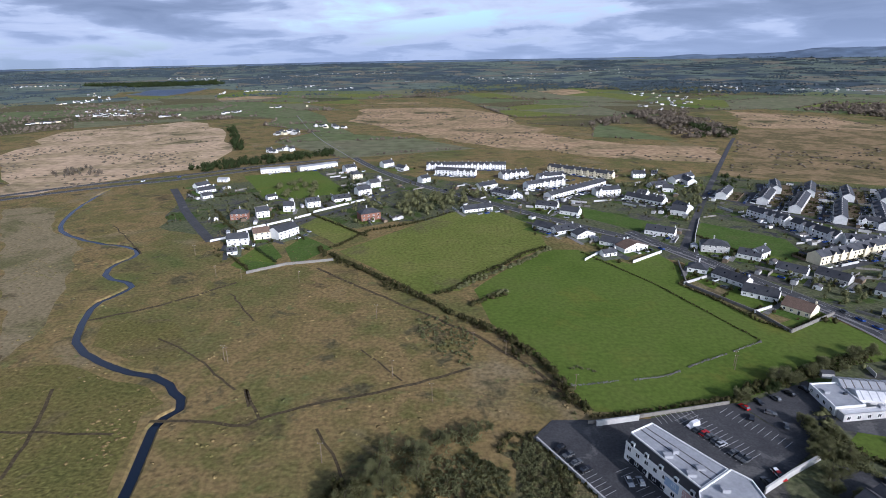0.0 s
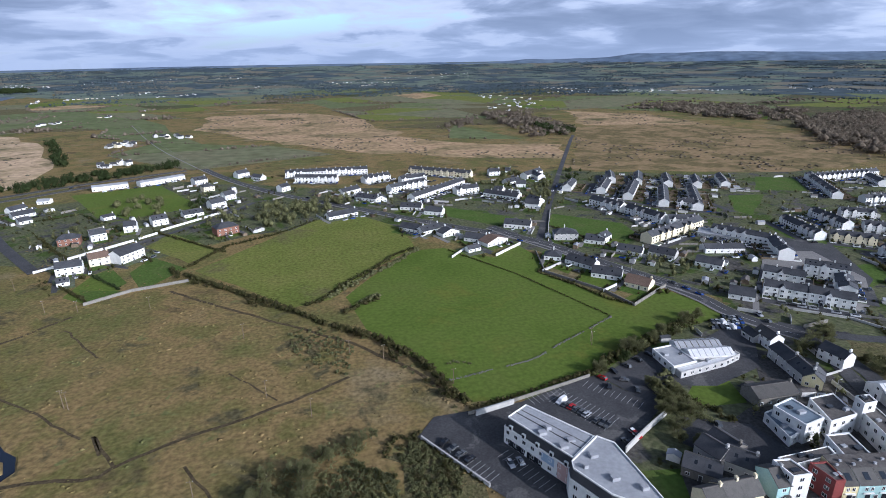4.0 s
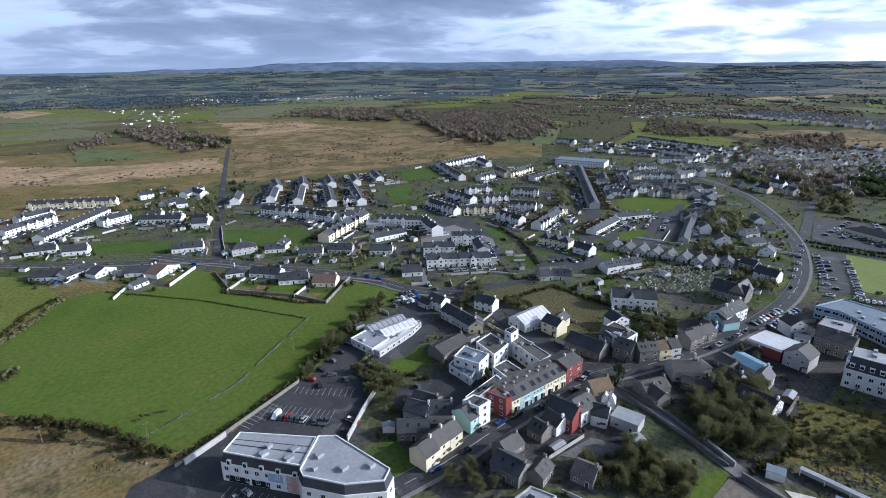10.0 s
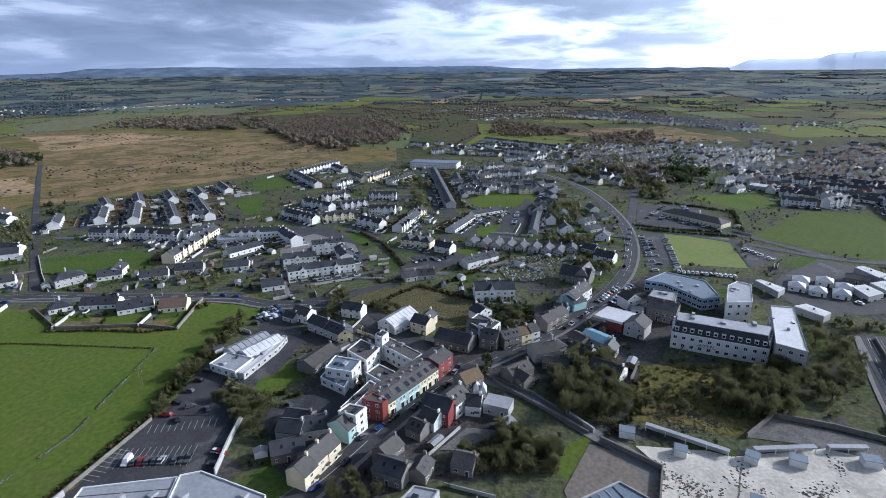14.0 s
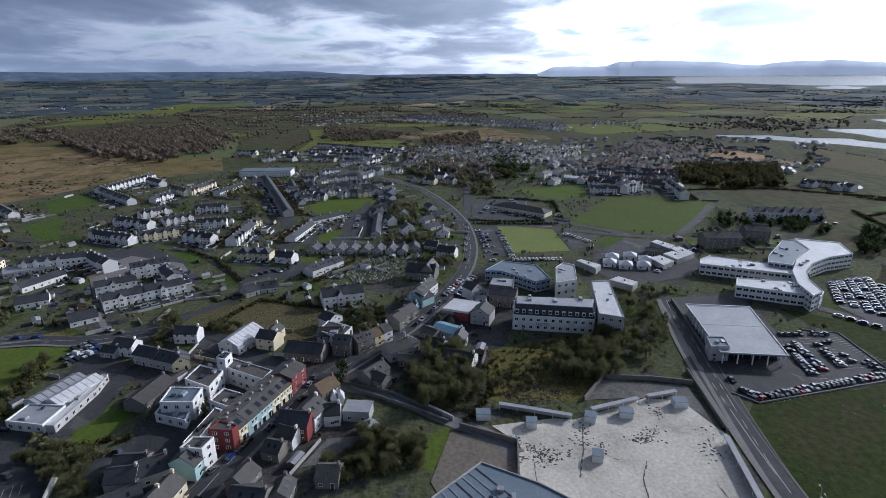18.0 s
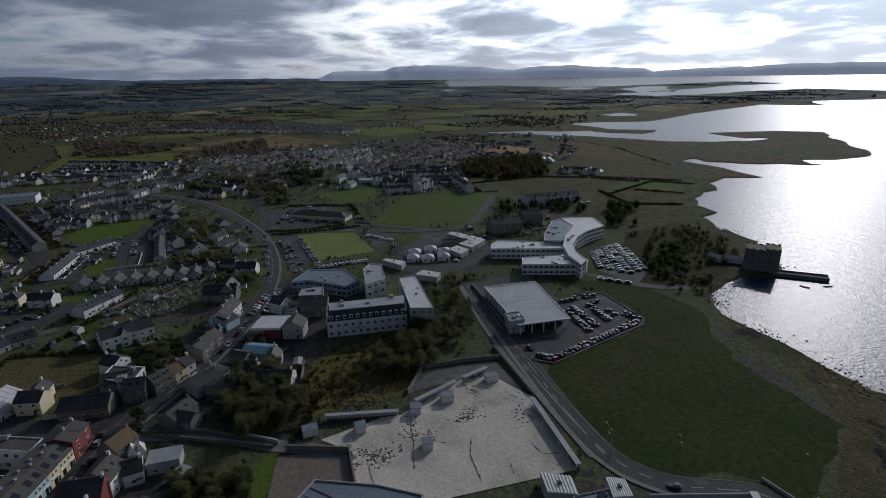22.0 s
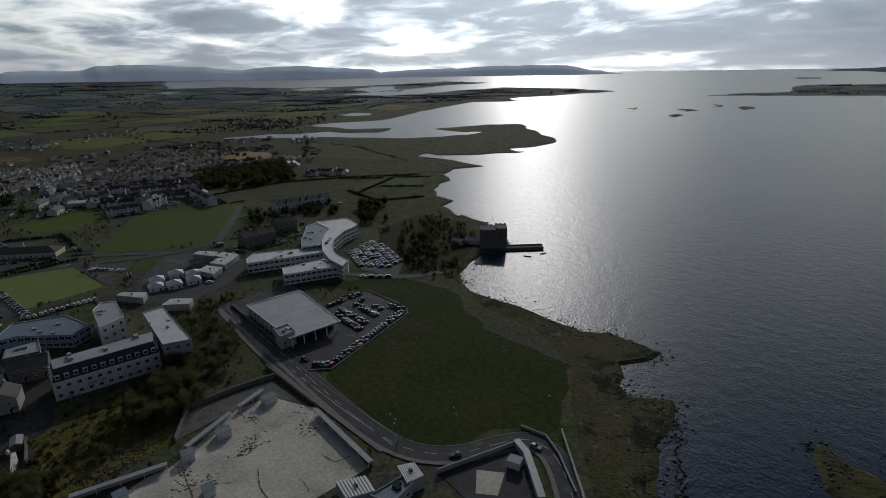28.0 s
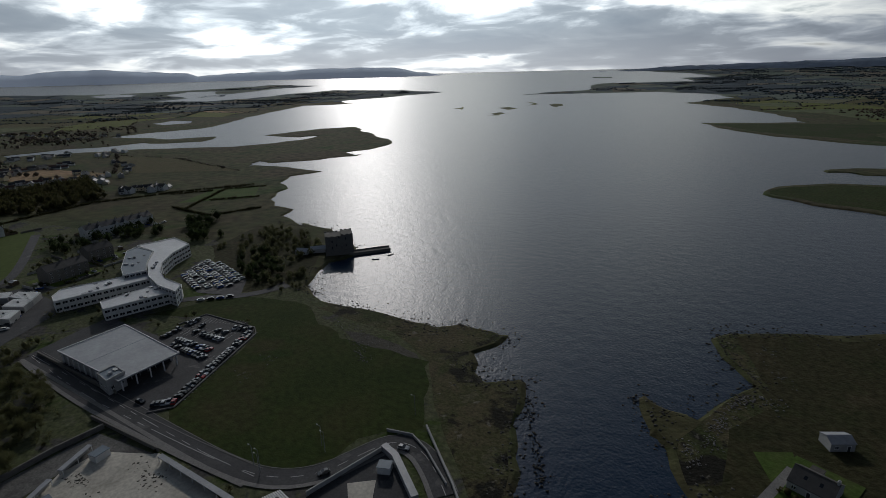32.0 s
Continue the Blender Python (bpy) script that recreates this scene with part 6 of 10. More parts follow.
def street_cars():
    """Cars before the estate houses, far off and past counting."""
    rng = random.Random(44)
    s, spots = Shape(), []
    for x, y, a, L, D in FOOT:
        if L < 14 or not 320 < math.hypot(x, y) < 900:
            continue
        c, sn = math.cos(a), math.sin(a)
        px = -L / 2 + 2
        while px < L / 2:
            px += rng.uniform(2.6, 9)
            py = -D / 2 - rng.choice((3.2, 3.4, 8.5))
            along = py < -D / 2 - 6
            hl, hw = (2.1, 0.9) if along else (0.9, 2.1)
            spots.append((x + px * c - py * sn, y + px * sn + py * c, a, hl, hw))
    spots += [(x, y, a, 2.1, 0.9) for x, y, a in FAR_CARS]
    for x, y, a, hl, hw in spots:
        c, sn = math.cos(a), math.sin(a)
        slot = rng.randrange(5)
        for dz0, dz1, k, m in ((0.45, 1.05, 1.0, slot), (1.05, 1.6, 0.62, 5)):
            ring = [(x + u * hl * k * c - v * hw * k * sn, y + u * hl * k * sn + v * hw * k * c) for u, v in ((-1, -1), (1, -1), (1, 1), (-1, 1))]
            s.prism(ring, dz0, dz1, m, None if m == 5 else m)
    tagged(part("street_cars", s, ["car_white", "car_silver", "car_black", "car_grey", "car_blue", "pane"]), "many small parked cars on estate streets", "cars", kind="stuff")


def tussocks():
    """Humps of rough grass over the near moor."""
    rng = np.random.default_rng(21)
    moor = [(70, 105), (-75, 20), (-190, 60), (-330, 190), (-330, 420), (-120, 420), (-60, 330), (-20, 260), (40, 190), (60, 150)]
    q = np.column_stack([rng.uniform(-330, 80, 30000), rng.uniform(10, 430, 30000)])
    q = q[inside(moor, q[:, 0], q[:, 1]) & ~wet(q[:, 0], q[:, 1])]
    m = np.array([noise.noise(Vector((p[0] * 0.03, p[1] * 0.03, 1.0))) + 0.6 * noise.noise(Vector((p[0] * 0.1, p[1] * 0.1, 4.0))) for p in q])
    q = q[m + rng.normal(0, 0.25, len(q)) > 0.30]
    for p in YARDS:
        q = q[~inside(p, q[:, 0], q[:, 1])]
    hh = rng.uniform(0.10, 0.34, len(q))
    w = 0.3 + 1.1 * rng.random(len(q)) ** 2
    me = tri_mesh("tussocks", [clumps(rng, np.column_stack([q, hh * 0.15]), np.column_stack([w, w * 0.7, hh]))], "moor")
    tagged(new("tussocks", me), "humps of tawny tussock grass on the moor", "grass", kind="stuff")

# ---- buildings ----
WALLS = {"white": "wall_white", "cream": "wall_cream", "whitecream": "wall_white", "grey": "wall_grey", "stone": "wall_stone", "brick": "wall_brick",
         "red": "wall_red", "teal": "wall_teal", "yellow": "wall_yellow", "blue": "wall_blue", "bluewhite": "wall_white", "redblue": "wall_red",
         "hut": "wall_white", "shops": "wall_cream", "redwhite": "wall_red"}
WORDS = {"white": "white rendered", "cream": "cream rendered", "whitecream": "white rendered", "grey": "grey rendered", "stone": "grey stone",
         "brick": "red brick", "red": "red painted", "teal": "teal painted", "yellow": "yellow painted", "blue": "blue painted", "bluewhite": "white rendered",
         "redblue": "red painted", "hut": "white", "shops": "many coloured", "redwhite": "red and white"}
ROOFS = {"slate": "dark slate", "slategrey": "weathered grey slate", "tile": "brown tiled", "tin": "grey sheet metal", "tinwhite": "pale sheet metal",
         "rust": "mossy brown", "blueroof": "blue sheet metal", "darkroof": "dark felt", "bluegrey": "blue-grey membrane"}
WINDOW, DOOR = {}, {}


def window_mesh(w, h):
    """A two-light window in one piece: a frame proud of the wall, with the panes set back in it."""
    key = (round(w, 1), round(h, 1))
    if key not in WINDOW:
        w, h = key
        f, s = 0.09, Shape()
        xs, zs = [-w / 2, -w / 2 + f, -0.045, 0.045, w / 2 - f, w / 2], [0, f, h - f, h]
        at = {}

        def v(x, y, z):
            if (x, y, z) not in at:
                at[x, y, z] = len(s.v)
                s.v.append((x, y, z))
            return at[x, y, z]

        def quad(pts, slot=0):
            s.f.append(tuple(v(*p) for p in pts))
            s.m.append(slot)
        for i in range(5):
            for j in range(3):
                x0, x1, z0, z1 = xs[i], xs[i + 1], zs[j], zs[j + 1]
                if j == 1 and i in (1, 3):
                    y = -0.02
                    for (ax, az), (bx, bz) in (((x0, z0), (x1, z0)), ((x1, z0), (x1, z1)), ((x1, z1), (x0, z1)), ((x0, z1), (x0, z0))):
                        quad([(ax, -0.07, az), (bx, -0.07, bz), (bx, y, bz), (ax, y, az)])
                    quad([(x0, y, z0), (x1, y, z0), (x1, y, z1), (x0, y, z1)], 1)
                else:
                    quad([(x0, -0.07, z0), (x1, -0.07, z0), (x1, -0.07, z1), (x0, -0.07, z1)])
        for (ax, az), (bx, bz) in (((xs[0], 0), (xs[0], h)), ((xs[0], h), (xs[5], h)), ((xs[5], h), (xs[5], 0)), ((xs[5], 0), (xs[0], 0))):
            quad([(ax, -0.07, az), (bx, -0.07, bz), (bx, 0.0, bz), (ax, 0.0, az)])
        WINDOW[key] = s.mesh("window", ["trim", "pane"])
    return WINDOW[key]


def door_mesh(colour):
    if colour not in DOOR:
        s = Shape()
        s.box(-0.5, -0.06, 0, 0.5, 0, 2.1, 0)
        s.box(-0.62, -0.10, 0, -0.5, 0, 2.2, 1)
        s.box(0.5, -0.10, 0, 0.62, 0, 2.2, 1)
        s.box(-0.62, -0.10, 2.1, 0.62, 0, 2.25, 1, True)
        DOOR[colour] = s.mesh("door", [colour, "trim"])
    return DOOR[colour]


def count_porch(L, eave, gable):
    return eave > 4 and L < 10 and not gable


def house(name, L, D, eave, rise, wall, roof, axis, chimney=True, simple=False, gable=False):
    """One house round its own middle, its front to -y."""
    top = new(name)
    wm, rm = WALLS[wall], "roof_" + roof
    s, r = Shape(), Shape()
    x, y, o, t = L / 2, D / 2, 0.3, 0.18
    ridge = eave + rise
    if axis == "x":
        s.face([(-x, -y, 0), (x, -y, 0), (x, -y, eave), (-x, -y, eave)])
        s.face([(x, y, 0), (-x, y, 0), (-x, y, eave), (x, y, eave)])
        for q in (1, -1):
            pts = [(q * x, -y, 0), (q * x, y, 0), (q * x, y, eave), (q * x, 0, ridge), (q * x, -y, eave)]
            s.face(pts if q > 0 else pts[::-1])
        k = rise / y
        for q in (1, -1):
            e = q * (y + o)
            ez = eave - o * k
            a = [(-x - o / 2, e, ez), (x + o / 2, e, ez), (x + o / 2, 0, ridge), (-x - o / 2, 0, ridge)]
            b = [(p[0], p[1], p[2] + t) for p in a]
            a, b = (a, b) if q < 0 else (a[::-1], b[::-1])
            r.face(b)
            r.face(a[::-1])
            for i in range(4):
                r.face([a[i], a[(i + 1) % 4], b[(i + 1) % 4], b[i]])
    elif axis == "y":
        s.face([(-x, -y, 0), (-x, -y, eave), (-x, y, eave), (-x, y, 0)])
        s.face([(x, -y, 0), (x, y, 0), (x, y, eave), (x, -y, eave)])
        for q in (-1, 1):
            pts = [(-x, q * y, 0), (x, q * y, 0), (x, q * y, eave), (0, q * y, ridge), (-x, q * y, eave)]
            s.face(pts if q < 0 else pts[::-1])
        k = rise / x
        for q in (1, -1):
            e = q * (x + o)
            ez = eave - o * k
            a = [(e, -y - o / 2, ez), (e, y + o / 2, ez), (0, y + o / 2, ridge), (0, -y - o / 2, ridge)]
            b = [(p[0], p[1], p[2] + t) for p in a]
            a, b = (a, b) if q > 0 else (a[::-1], b[::-1])
            r.face(b)
            r.face(a[::-1])
            for i in range(4):
                r.face([a[i], a[(i + 1) % 4], b[(i + 1) % 4], b[i]])
    elif axis == "h":
        s.box(-x, -y, 0, x, y, eave)
        m = max(0.0, x - y) if x > y else 0.0
        n = max(0.0, y - x) if y > x else 0.0
        X, Y = x + o, y + o
        A, B_, C, E = (-X, -Y, eave), (X, -Y, eave), (X, Y, eave), (-X, Y, eave)
        P, Q = ((-m, 0, ridge), (m, 0, ridge)) if x >= y else ((0, -n, ridge), (0, n, ridge))
        if x >= y:
            r.face([A, B_, Q, P]); r.face([B_, C, Q]); r.face([C, E, P, Q]); r.face([E, A, P])
        else:
            r.face([A, B_, P]); r.face([B_, C, Q, P]); r.face([C, E, Q]); r.face([E, A, P, Q])
        r.prism([(-X, -Y), (X, -Y), (X, Y), (-X, Y)], eave - 0.15, eave - 0.001)
    else:
        s.box(-x, -y, 0, x, y, eave)
        r.box(-x - 0.15, -y - 0.15, eave, x + 0.15, y + 0.15, eave + max(rise, 0.15), 0, True)
    part("wall", s, wm, top)
    part("roof", r, rm, top)
    if chimney:
        c = Shape()
        cx = x - 0.5 if axis == "x" else 0.0
        cy = 0.0 if axis == "x" else y - 0.6
        c.box(cx - 0.35, cy - 0.5, eave, cx + 0.35, cy + 0.5, ridge + 1.0)
        c.box(cx - 0.42, cy - 0.57, ridge + 1.0, cx + 0.42, cy + 0.57, ridge + 1.12)
        c.box(cx - 0.12, cy - 0.35, ridge + 1.12, cx + 0.12, cy - 0.12, ridge + 1.4)
        c.box(cx - 0.12, cy + 0.12, ridge + 1.12, cx + 0.12, cy + 0.35, ridge + 1.4)
        part("chimney", c, wm if wall in ("white", "cream", "grey", "stone") else "wall_grey", top)
    if simple:
        return top
    if axis == "x" and roof == "darkroof" and L > 10:
        for i in range(5):
            px = -x + L * (i + 0.5) / 5
            k = rise / y
            g = Shape()
            g.face([(px - 0.5, -y * 0.85, eave + 0.15 * rise + t + 0.03), (px + 0.5, -y * 0.85, eave + 0.15 * rise + t + 0.03), (px + 0.5, -y * 0.2, eave + 0.8 * rise + t + 0.03), (px - 0.5, -y * 0.2, eave + 0.8 * rise + t + 0.03)])
            part("rooflight_strip", g, "trim", top)
    if axis == "y" and roof in ("tin", "tinwhite") and D > 10:
        count = int(D / 2.6)
        for i in range(count):
            py = -y + D * (i + 0.5) / count
            for q in (-1, 1):
                strip = Shape()
                pts = [(q * (x + o - 0.05), py - 0.22, eave - o * rise / x + t + 0.02), (q * (x + o - 0.05), py + 0.22, eave - o * rise / x + t + 0.02), (0, py + 0.22, ridge + t + 0.02), (0, py - 0.22, ridge + t + 0.02)]
                strip.face(pts if q > 0 else pts[::-1])
                part("roof_sheet", strip, "roof_tin" if roof == "tinwhite" else "roof_darkroof", top)
    if axis == "x" and roof.startswith("slate"):
        ridge_cap = Shape()
        ridge_cap.box(-x - o / 2, -0.16, ridge + 0.02, x + o / 2, 0.16, ridge + t + 0.07)
        part("ridge_tiles", ridge_cap, "roof_slategrey" if roof == "slate" else "roof_darkroof", top)
        if int(L * 7 + eave * 3) % 3 == 0:
            for q in (-1, 1):
                gx, gy = q * x * 0.35, -y * 0.5
                gz = eave + rise * 0.5 + t + 0.03
                k = rise / y
                g = Shape()
                g.face([(gx - 0.45, gy - 0.55, gz - 0.55 * k), (gx + 0.45, gy - 0.55, gz - 0.55 * k), (gx + 0.45, gy + 0.55, gz + 0.55 * k), (gx - 0.45, gy + 0.55, gz + 0.55 * k)])
                part("rooflight", g, "pane", top)
        if int(L * 5 + D * 3) % 2 == 0:
            e = Shape()
            ex, ew, ed, eh = -x * 0.3, min(3.4, L * 0.4), 3.2, min(2.7, eave)
            e.box(ex - ew / 2, y + 0.01, 0, ex + ew / 2, y + ed, eh - 0.25)
            part("rear_extension", e, wm, top)
            e = Shape()
            e.box(ex - ew / 2 - 0.15, y + 0.012, eh - 0.25, ex + ew / 2 + 0.15, y + ed + 0.15, eh, 0, True)
            part("extension_roof", e, "roof_darkroof", top)
    if gable:
        gw, gd, gh = min(2.9, L * 0.42), 0.9, rise * 0.72
        gx = -x + gw / 2 + 0.5
        g = Shape()
        g.face([(gx - gw / 2, -y - gd, 0), (gx + gw / 2, -y - gd, 0), (gx + gw / 2, -y - gd, eave), (gx, -y - gd, eave + gh), (gx - gw / 2, -y - gd, eave)])
        g.face([(gx + gw / 2, -y - gd, 0), (gx + gw / 2, -y, 0), (gx + gw / 2, -y, eave), (gx + gw / 2, -y - gd, eave)])
        g.face([(gx - gw / 2, -y, 0), (gx - gw / 2, -y - gd, 0), (gx - gw / 2, -y - gd, eave), (gx - gw / 2, -y, eave)])
        part("front_gable", g, wm, top)
        g = Shape()
        back = -y + y * 0.72
        for q in (-1, 1):
            a = [(gx + q * (gw / 2 + 0.2), -y - gd - 0.15, eave - 0.1), (gx, -y - gd - 0.15, eave + gh + 0.12), (gx, back, eave + gh + 0.12), (gx + q * (gw / 2 + 0.2), -y + 0.1, eave + 0.12)]
            g.face(a if q < 0 else a[::-1])
        part("gable_roof", g, rm, top)
        for z in (0.9, 3.6):
            if z + 1.2 < eave + 0.3:
                part("window", window_mesh(1.5, 1.3), None, top, m=pose(gx, -y - gd, z))
    if count_porch(L, eave, gable):
        g = Shape()
        px = x - 1.2
        g.box(px - 0.9, -y - 1.1, 2.25, px + 0.9, -y - 0.02, 2.42, 0, True)
        part("porch", g, rm, top)
    floors = 1 if eave < 4 else 2 if eave < 7.6 else 3
    n = max(1, int(L / 3.3))
    ww, wh = 1.3, 1.25
    for side in (-1, 1):
        for fl in range(floors):
            for i in range(n):
                px = -x + L * (i + 0.5) / n
                z = 0.9 + fl * 2.7
                if z + wh > eave + 0.1:
                    continue
                if gable and side < 0 and px < -x + 3.6:
                    continue
                if side < 0 and fl == 0 and i == n // 2 and n > 1:
                    part("door", door_mesh("darkmetal"), None, top, m=pose(px, -y, 0))
                    continue
                if side > 0 and (i + fl) % 2:
                    continue
                part("window", window_mesh(ww, wh), None, top, m=pose(px, side * y, z, 0, 0, 0 if side < 0 else 180))
    if axis == "y" and rise > 2:
        part("window", window_mesh(1.2, 1.1), None, top, m=pose(0, -y, eave + 0.1))
    return top


def row(x, y, turn, L, D, eave, rise, count, wall, roof, axis, lawn=True):
    """A row of like houses, each a thing of its own, wall to wall along the line."""
    w = L / count
    FOOT.append((x, y, radians(turn), L, D))
    base = pose(x, y, 0, 0, 0, turn)
    for i in range(count):
        p = base @ Vector((-L / 2 + w * (i + 0.5), 0, 0))
        HOUSES.append((p.x, p.y))
    if not lawn:
        pass
    elif count > 2:
        plot(x, y, turn, L, D, count)
    elif wall != "hut" and roof not in ("tin", "tinwhite", "bluegrey"):
        house_garden(x, y, turn, L, D)
    if math.hypot(x, y) > 400 and count > 2:
        s = Shape()
        for i in range(count):
            p = base @ Vector((-L / 2 + w * (i + 0.5), 0, 0))
            far_house(p.x, p.y, radians(turn), w, D, eave, rise, {"grey": 1, "cream": 2, "whitecream": 2}.get(wall, 0), 3, s)
        tagged(part("far_terrace", s, FAR_MATS), f"far row of {WORDS[wall]} houses with {ROOFS[roof]} roofs", "terrace", kind="stuff")
        return
    kind = "garden_hut" if wall == "hut" else "shed" if roof in ("tin", "tinwhite") else "bungalow" if eave < 4 else "terraced_house" if count > 2 else "house"
    label = f"{WORDS[wall]} {kind.replace('_', ' ')} with a {ROOFS[roof]} roof"
    made = {}
    for i in range(count):
        style = lawn and count > 2 and axis == "x" and eave > 4.5 and i % 3 == 1
        back = 0.0 if count < 3 else ((i * 7919) % 5 - 2) * 0.22
        m = base @ pose(-L / 2 + w * (i + 0.5), back, ground_z(x, y) - (0.0 if count < 3 else ((i * 31) % 3) * 0.12))
        if style in made:
            copy_thing(made[style], m)
            continue
        ob = house(kind, w, D, eave, rise, wall, roof, axis, chimney=wall != "hut" and roof not in ("tin", "tinwhite"), simple=wall == "hut", gable=style)
        ob.matrix_basis = m
        tagged(ob, label + (" and gable" if style else ""), kind.replace("_", " "), group="row of houses" if count > 2 else "")
        made[style] = ob


def shop(x, y, turn, L, D, wall, eave=5.9, ridge=8.2):
    """A shop with a glazed front, rooms over it, a slate front slope with a large rooflight and a flat roof behind."""
    FOOT.append((x, y, radians(turn), L, D))
    top = new("shop")
    top.matrix_basis = pose(x, y, 0, 0, 0, turn)
    a, b, r = L / 2, D / 2, -D / 2 + 4.2
    s = Shape()
    s.face([(-a, -b, 0), (a, -b, 0), (a, -b, eave), (-a, -b, eave)])
    s.face([(a, b, 0), (-a, b, 0), (-a, b, ridge), (a, b, ridge)])
    for q in (1, -1):
        pts = [(q * a, -b, 0), (q * a, b, 0), (q * a, b, ridge), (q * a, r, ridge), (q * a, -b, eave)]
        s.face(pts if q > 0 else pts[::-1])
    part("wall", s, WALLS[wall], top)
    k = (ridge - eave) / (r + b)
    s = Shape()
    s.face([(-a, -b - 0.3, eave - 0.3 * k + 0.12), (a, -b - 0.3, eave - 0.3 * k + 0.12), (a, r, ridge + 0.12), (-a, r, ridge + 0.12)])
    s.face([(-a, -b - 0.3, eave - 0.3 * k), (a, -b - 0.3, eave - 0.3 * k), (a, -b - 0.3, eave - 0.3 * k + 0.12), (-a, -b - 0.3, eave - 0.3 * k + 0.12)])
    part("front_slope", s, "roof_slategrey", top)
    s = Shape()
    s.box(-a, r, ridge, a, b, ridge + 0.14)
    part("flat_roof", s, "roof_darkroof", top)
    n = max(1, round(L / 4.5))
    for i in range(n):
        px = -a + L * (i + 0.5) / n
        s = Shape()
        z0, z1, y0, y1 = eave + 0.25 * (ridge - eave) + 0.2, eave + 0.72 * (ridge - eave) + 0.2, -b + 0.25 * (r + b), -b + 0.72 * (r + b)
        s.face([(px - 0.85, y0, z0), (px + 0.85, y0, z0), (px + 0.85, y1, z1), (px - 0.85, y1, z1)])
        part("rooflight", s, "pane", top)
        s = Shape()
        s.box(px - 0.75, -b - 0.06, 0.3, px + 0.75, -b, 2.7)
        part("shop_window", s, "pane", top)
        s = Shape()
        s.box(px - 1.6, -b - 0.35, 2.75, px + 1.6, -b, 3.15, 0, True)
        part("shop_fascia", s, "trim" if wall != "white" else "darkmetal", top)
        for e in (-0.85, 0.85):
            part("window", window_mesh(1.0, 1.3), None, top, m=pose(px + e, -b, 3.75))
    part("door", door_mesh("darkmetal"), None, top, m=pose(a - 0.75, -b, 0))
    for i in range(2):
        s = Shape()
        px, py = (-0.25 + 0.5 * i) * L, r + 1.2 + i * 1.6
        s.box(px - 0.4, py - 0.3, ridge + 0.14, px + 0.4, py + 0.3, ridge + 0.8)
        part("roof_vent", s, "roof_tin", top)
    tagged(top, f"{WORDS[wall]} shop with rooms over it and rooflights", "shop", group="row of shops")


def market_hall(pts, h):
    """A low supermarket: grey cladding, pale piers, a great flat roof carried forward over a glazed front."""
    back_r, front_r, front_l, back_l = pts
    RINGS.append(ccw(pts))
    cx, cy = sum(p[0] for p in pts) / 4, sum(p[1] for p in pts) / 4
    top = new("supermarket")
    top.matrix_basis = pose(cx, cy, 0)

    def at(u, v):
        """u along the front from left to right, v from front to back."""
        f = [front_l[i] + (front_r[i] - front_l[i]) * u for i in (0, 1)]
        b = [back_l[i] + (back_r[i] - back_l[i]) * u for i in (0, 1)]
        return tuple(f[i] + (b[i] - f[i]) * v - (cx, cy)[i] for i in (0, 1))
    s = Shape()
    s.prism(ccw([at(0.02, 0.13), at(0.98, 0.13), at(0.98, 0.985), at(0.02, 0.985)]), 0, h - 0.45)
    part("wall", s, "wall_grey", top)
    s = Shape()
    s.prism(ccw([at(0, 0), at(1, 0), at(1, 1), at(0, 1)]), h - 0.45, h)
    part("roof", s, "roof_tin", top)
    for u0, v0, u1, v1 in ((0, 0, 1, 0.012), (0, 0.988, 1, 1), (0, 0.012, 0.016, 0.988), (0.984, 0.012, 1, 0.988)):
        s = Shape()
        s.prism(ccw([at(u0, v0), at(u1, v0), at(u1, v1), at(u0, v1)]), h + 0.004, h + 0.3)
        part("roof_edge", s, "roof_tinwhite", top)
    for i in range(1, 3):
        s = Shape()
        v = 0.12 + 0.42 * i
        s.prism(ccw([at(0.02, v - 0.0012), at(0.98, v - 0.0012), at(0.98, v + 0.0012), at(0.02, v + 0.0012)]), h + 0.004, h + 0.06)
        part("roof_seam", s, "roof_bluegrey", top)
    for i in range(7):
        s = Shape()
        u0, u1 = 0.05 + 0.9 * i / 7, 0.05 + 0.9 * (i + 0.86) / 7
        s.prism(ccw([at(u0, 0.122), at(u1, 0.122), at(u1, 0.131), at(u0, 0.131)]), 0.2, h - 0.9)
        part("glazed_bay", s, "pane", top)
    for u in (0.06, 0.28, 0.5, 0.72, 0.94):
        s = Shape()
        x, y = at(u, 0.02)
        s.box(x - 0.22, y - 0.22, 0, x + 0.22, y + 0.22, h - 0.45)
        part("column", s, "trim", top)
    for i in range(9):
        v = 0.18 + 0.76 * i / 8
        for u0, u1 in ((0.008, 0.021), (0.979, 0.992)):
            s = Shape()
            s.prism(ccw([at(u0, v - 0.009), at(u1, v - 0.009), at(u1, v + 0.009), at(u0, v + 0.009)]), 0, h - 0.46)
            part("pier", s, "trim", top)
    tagged(top, "low grey supermarket with a broad pale flat roof", "supermarket")


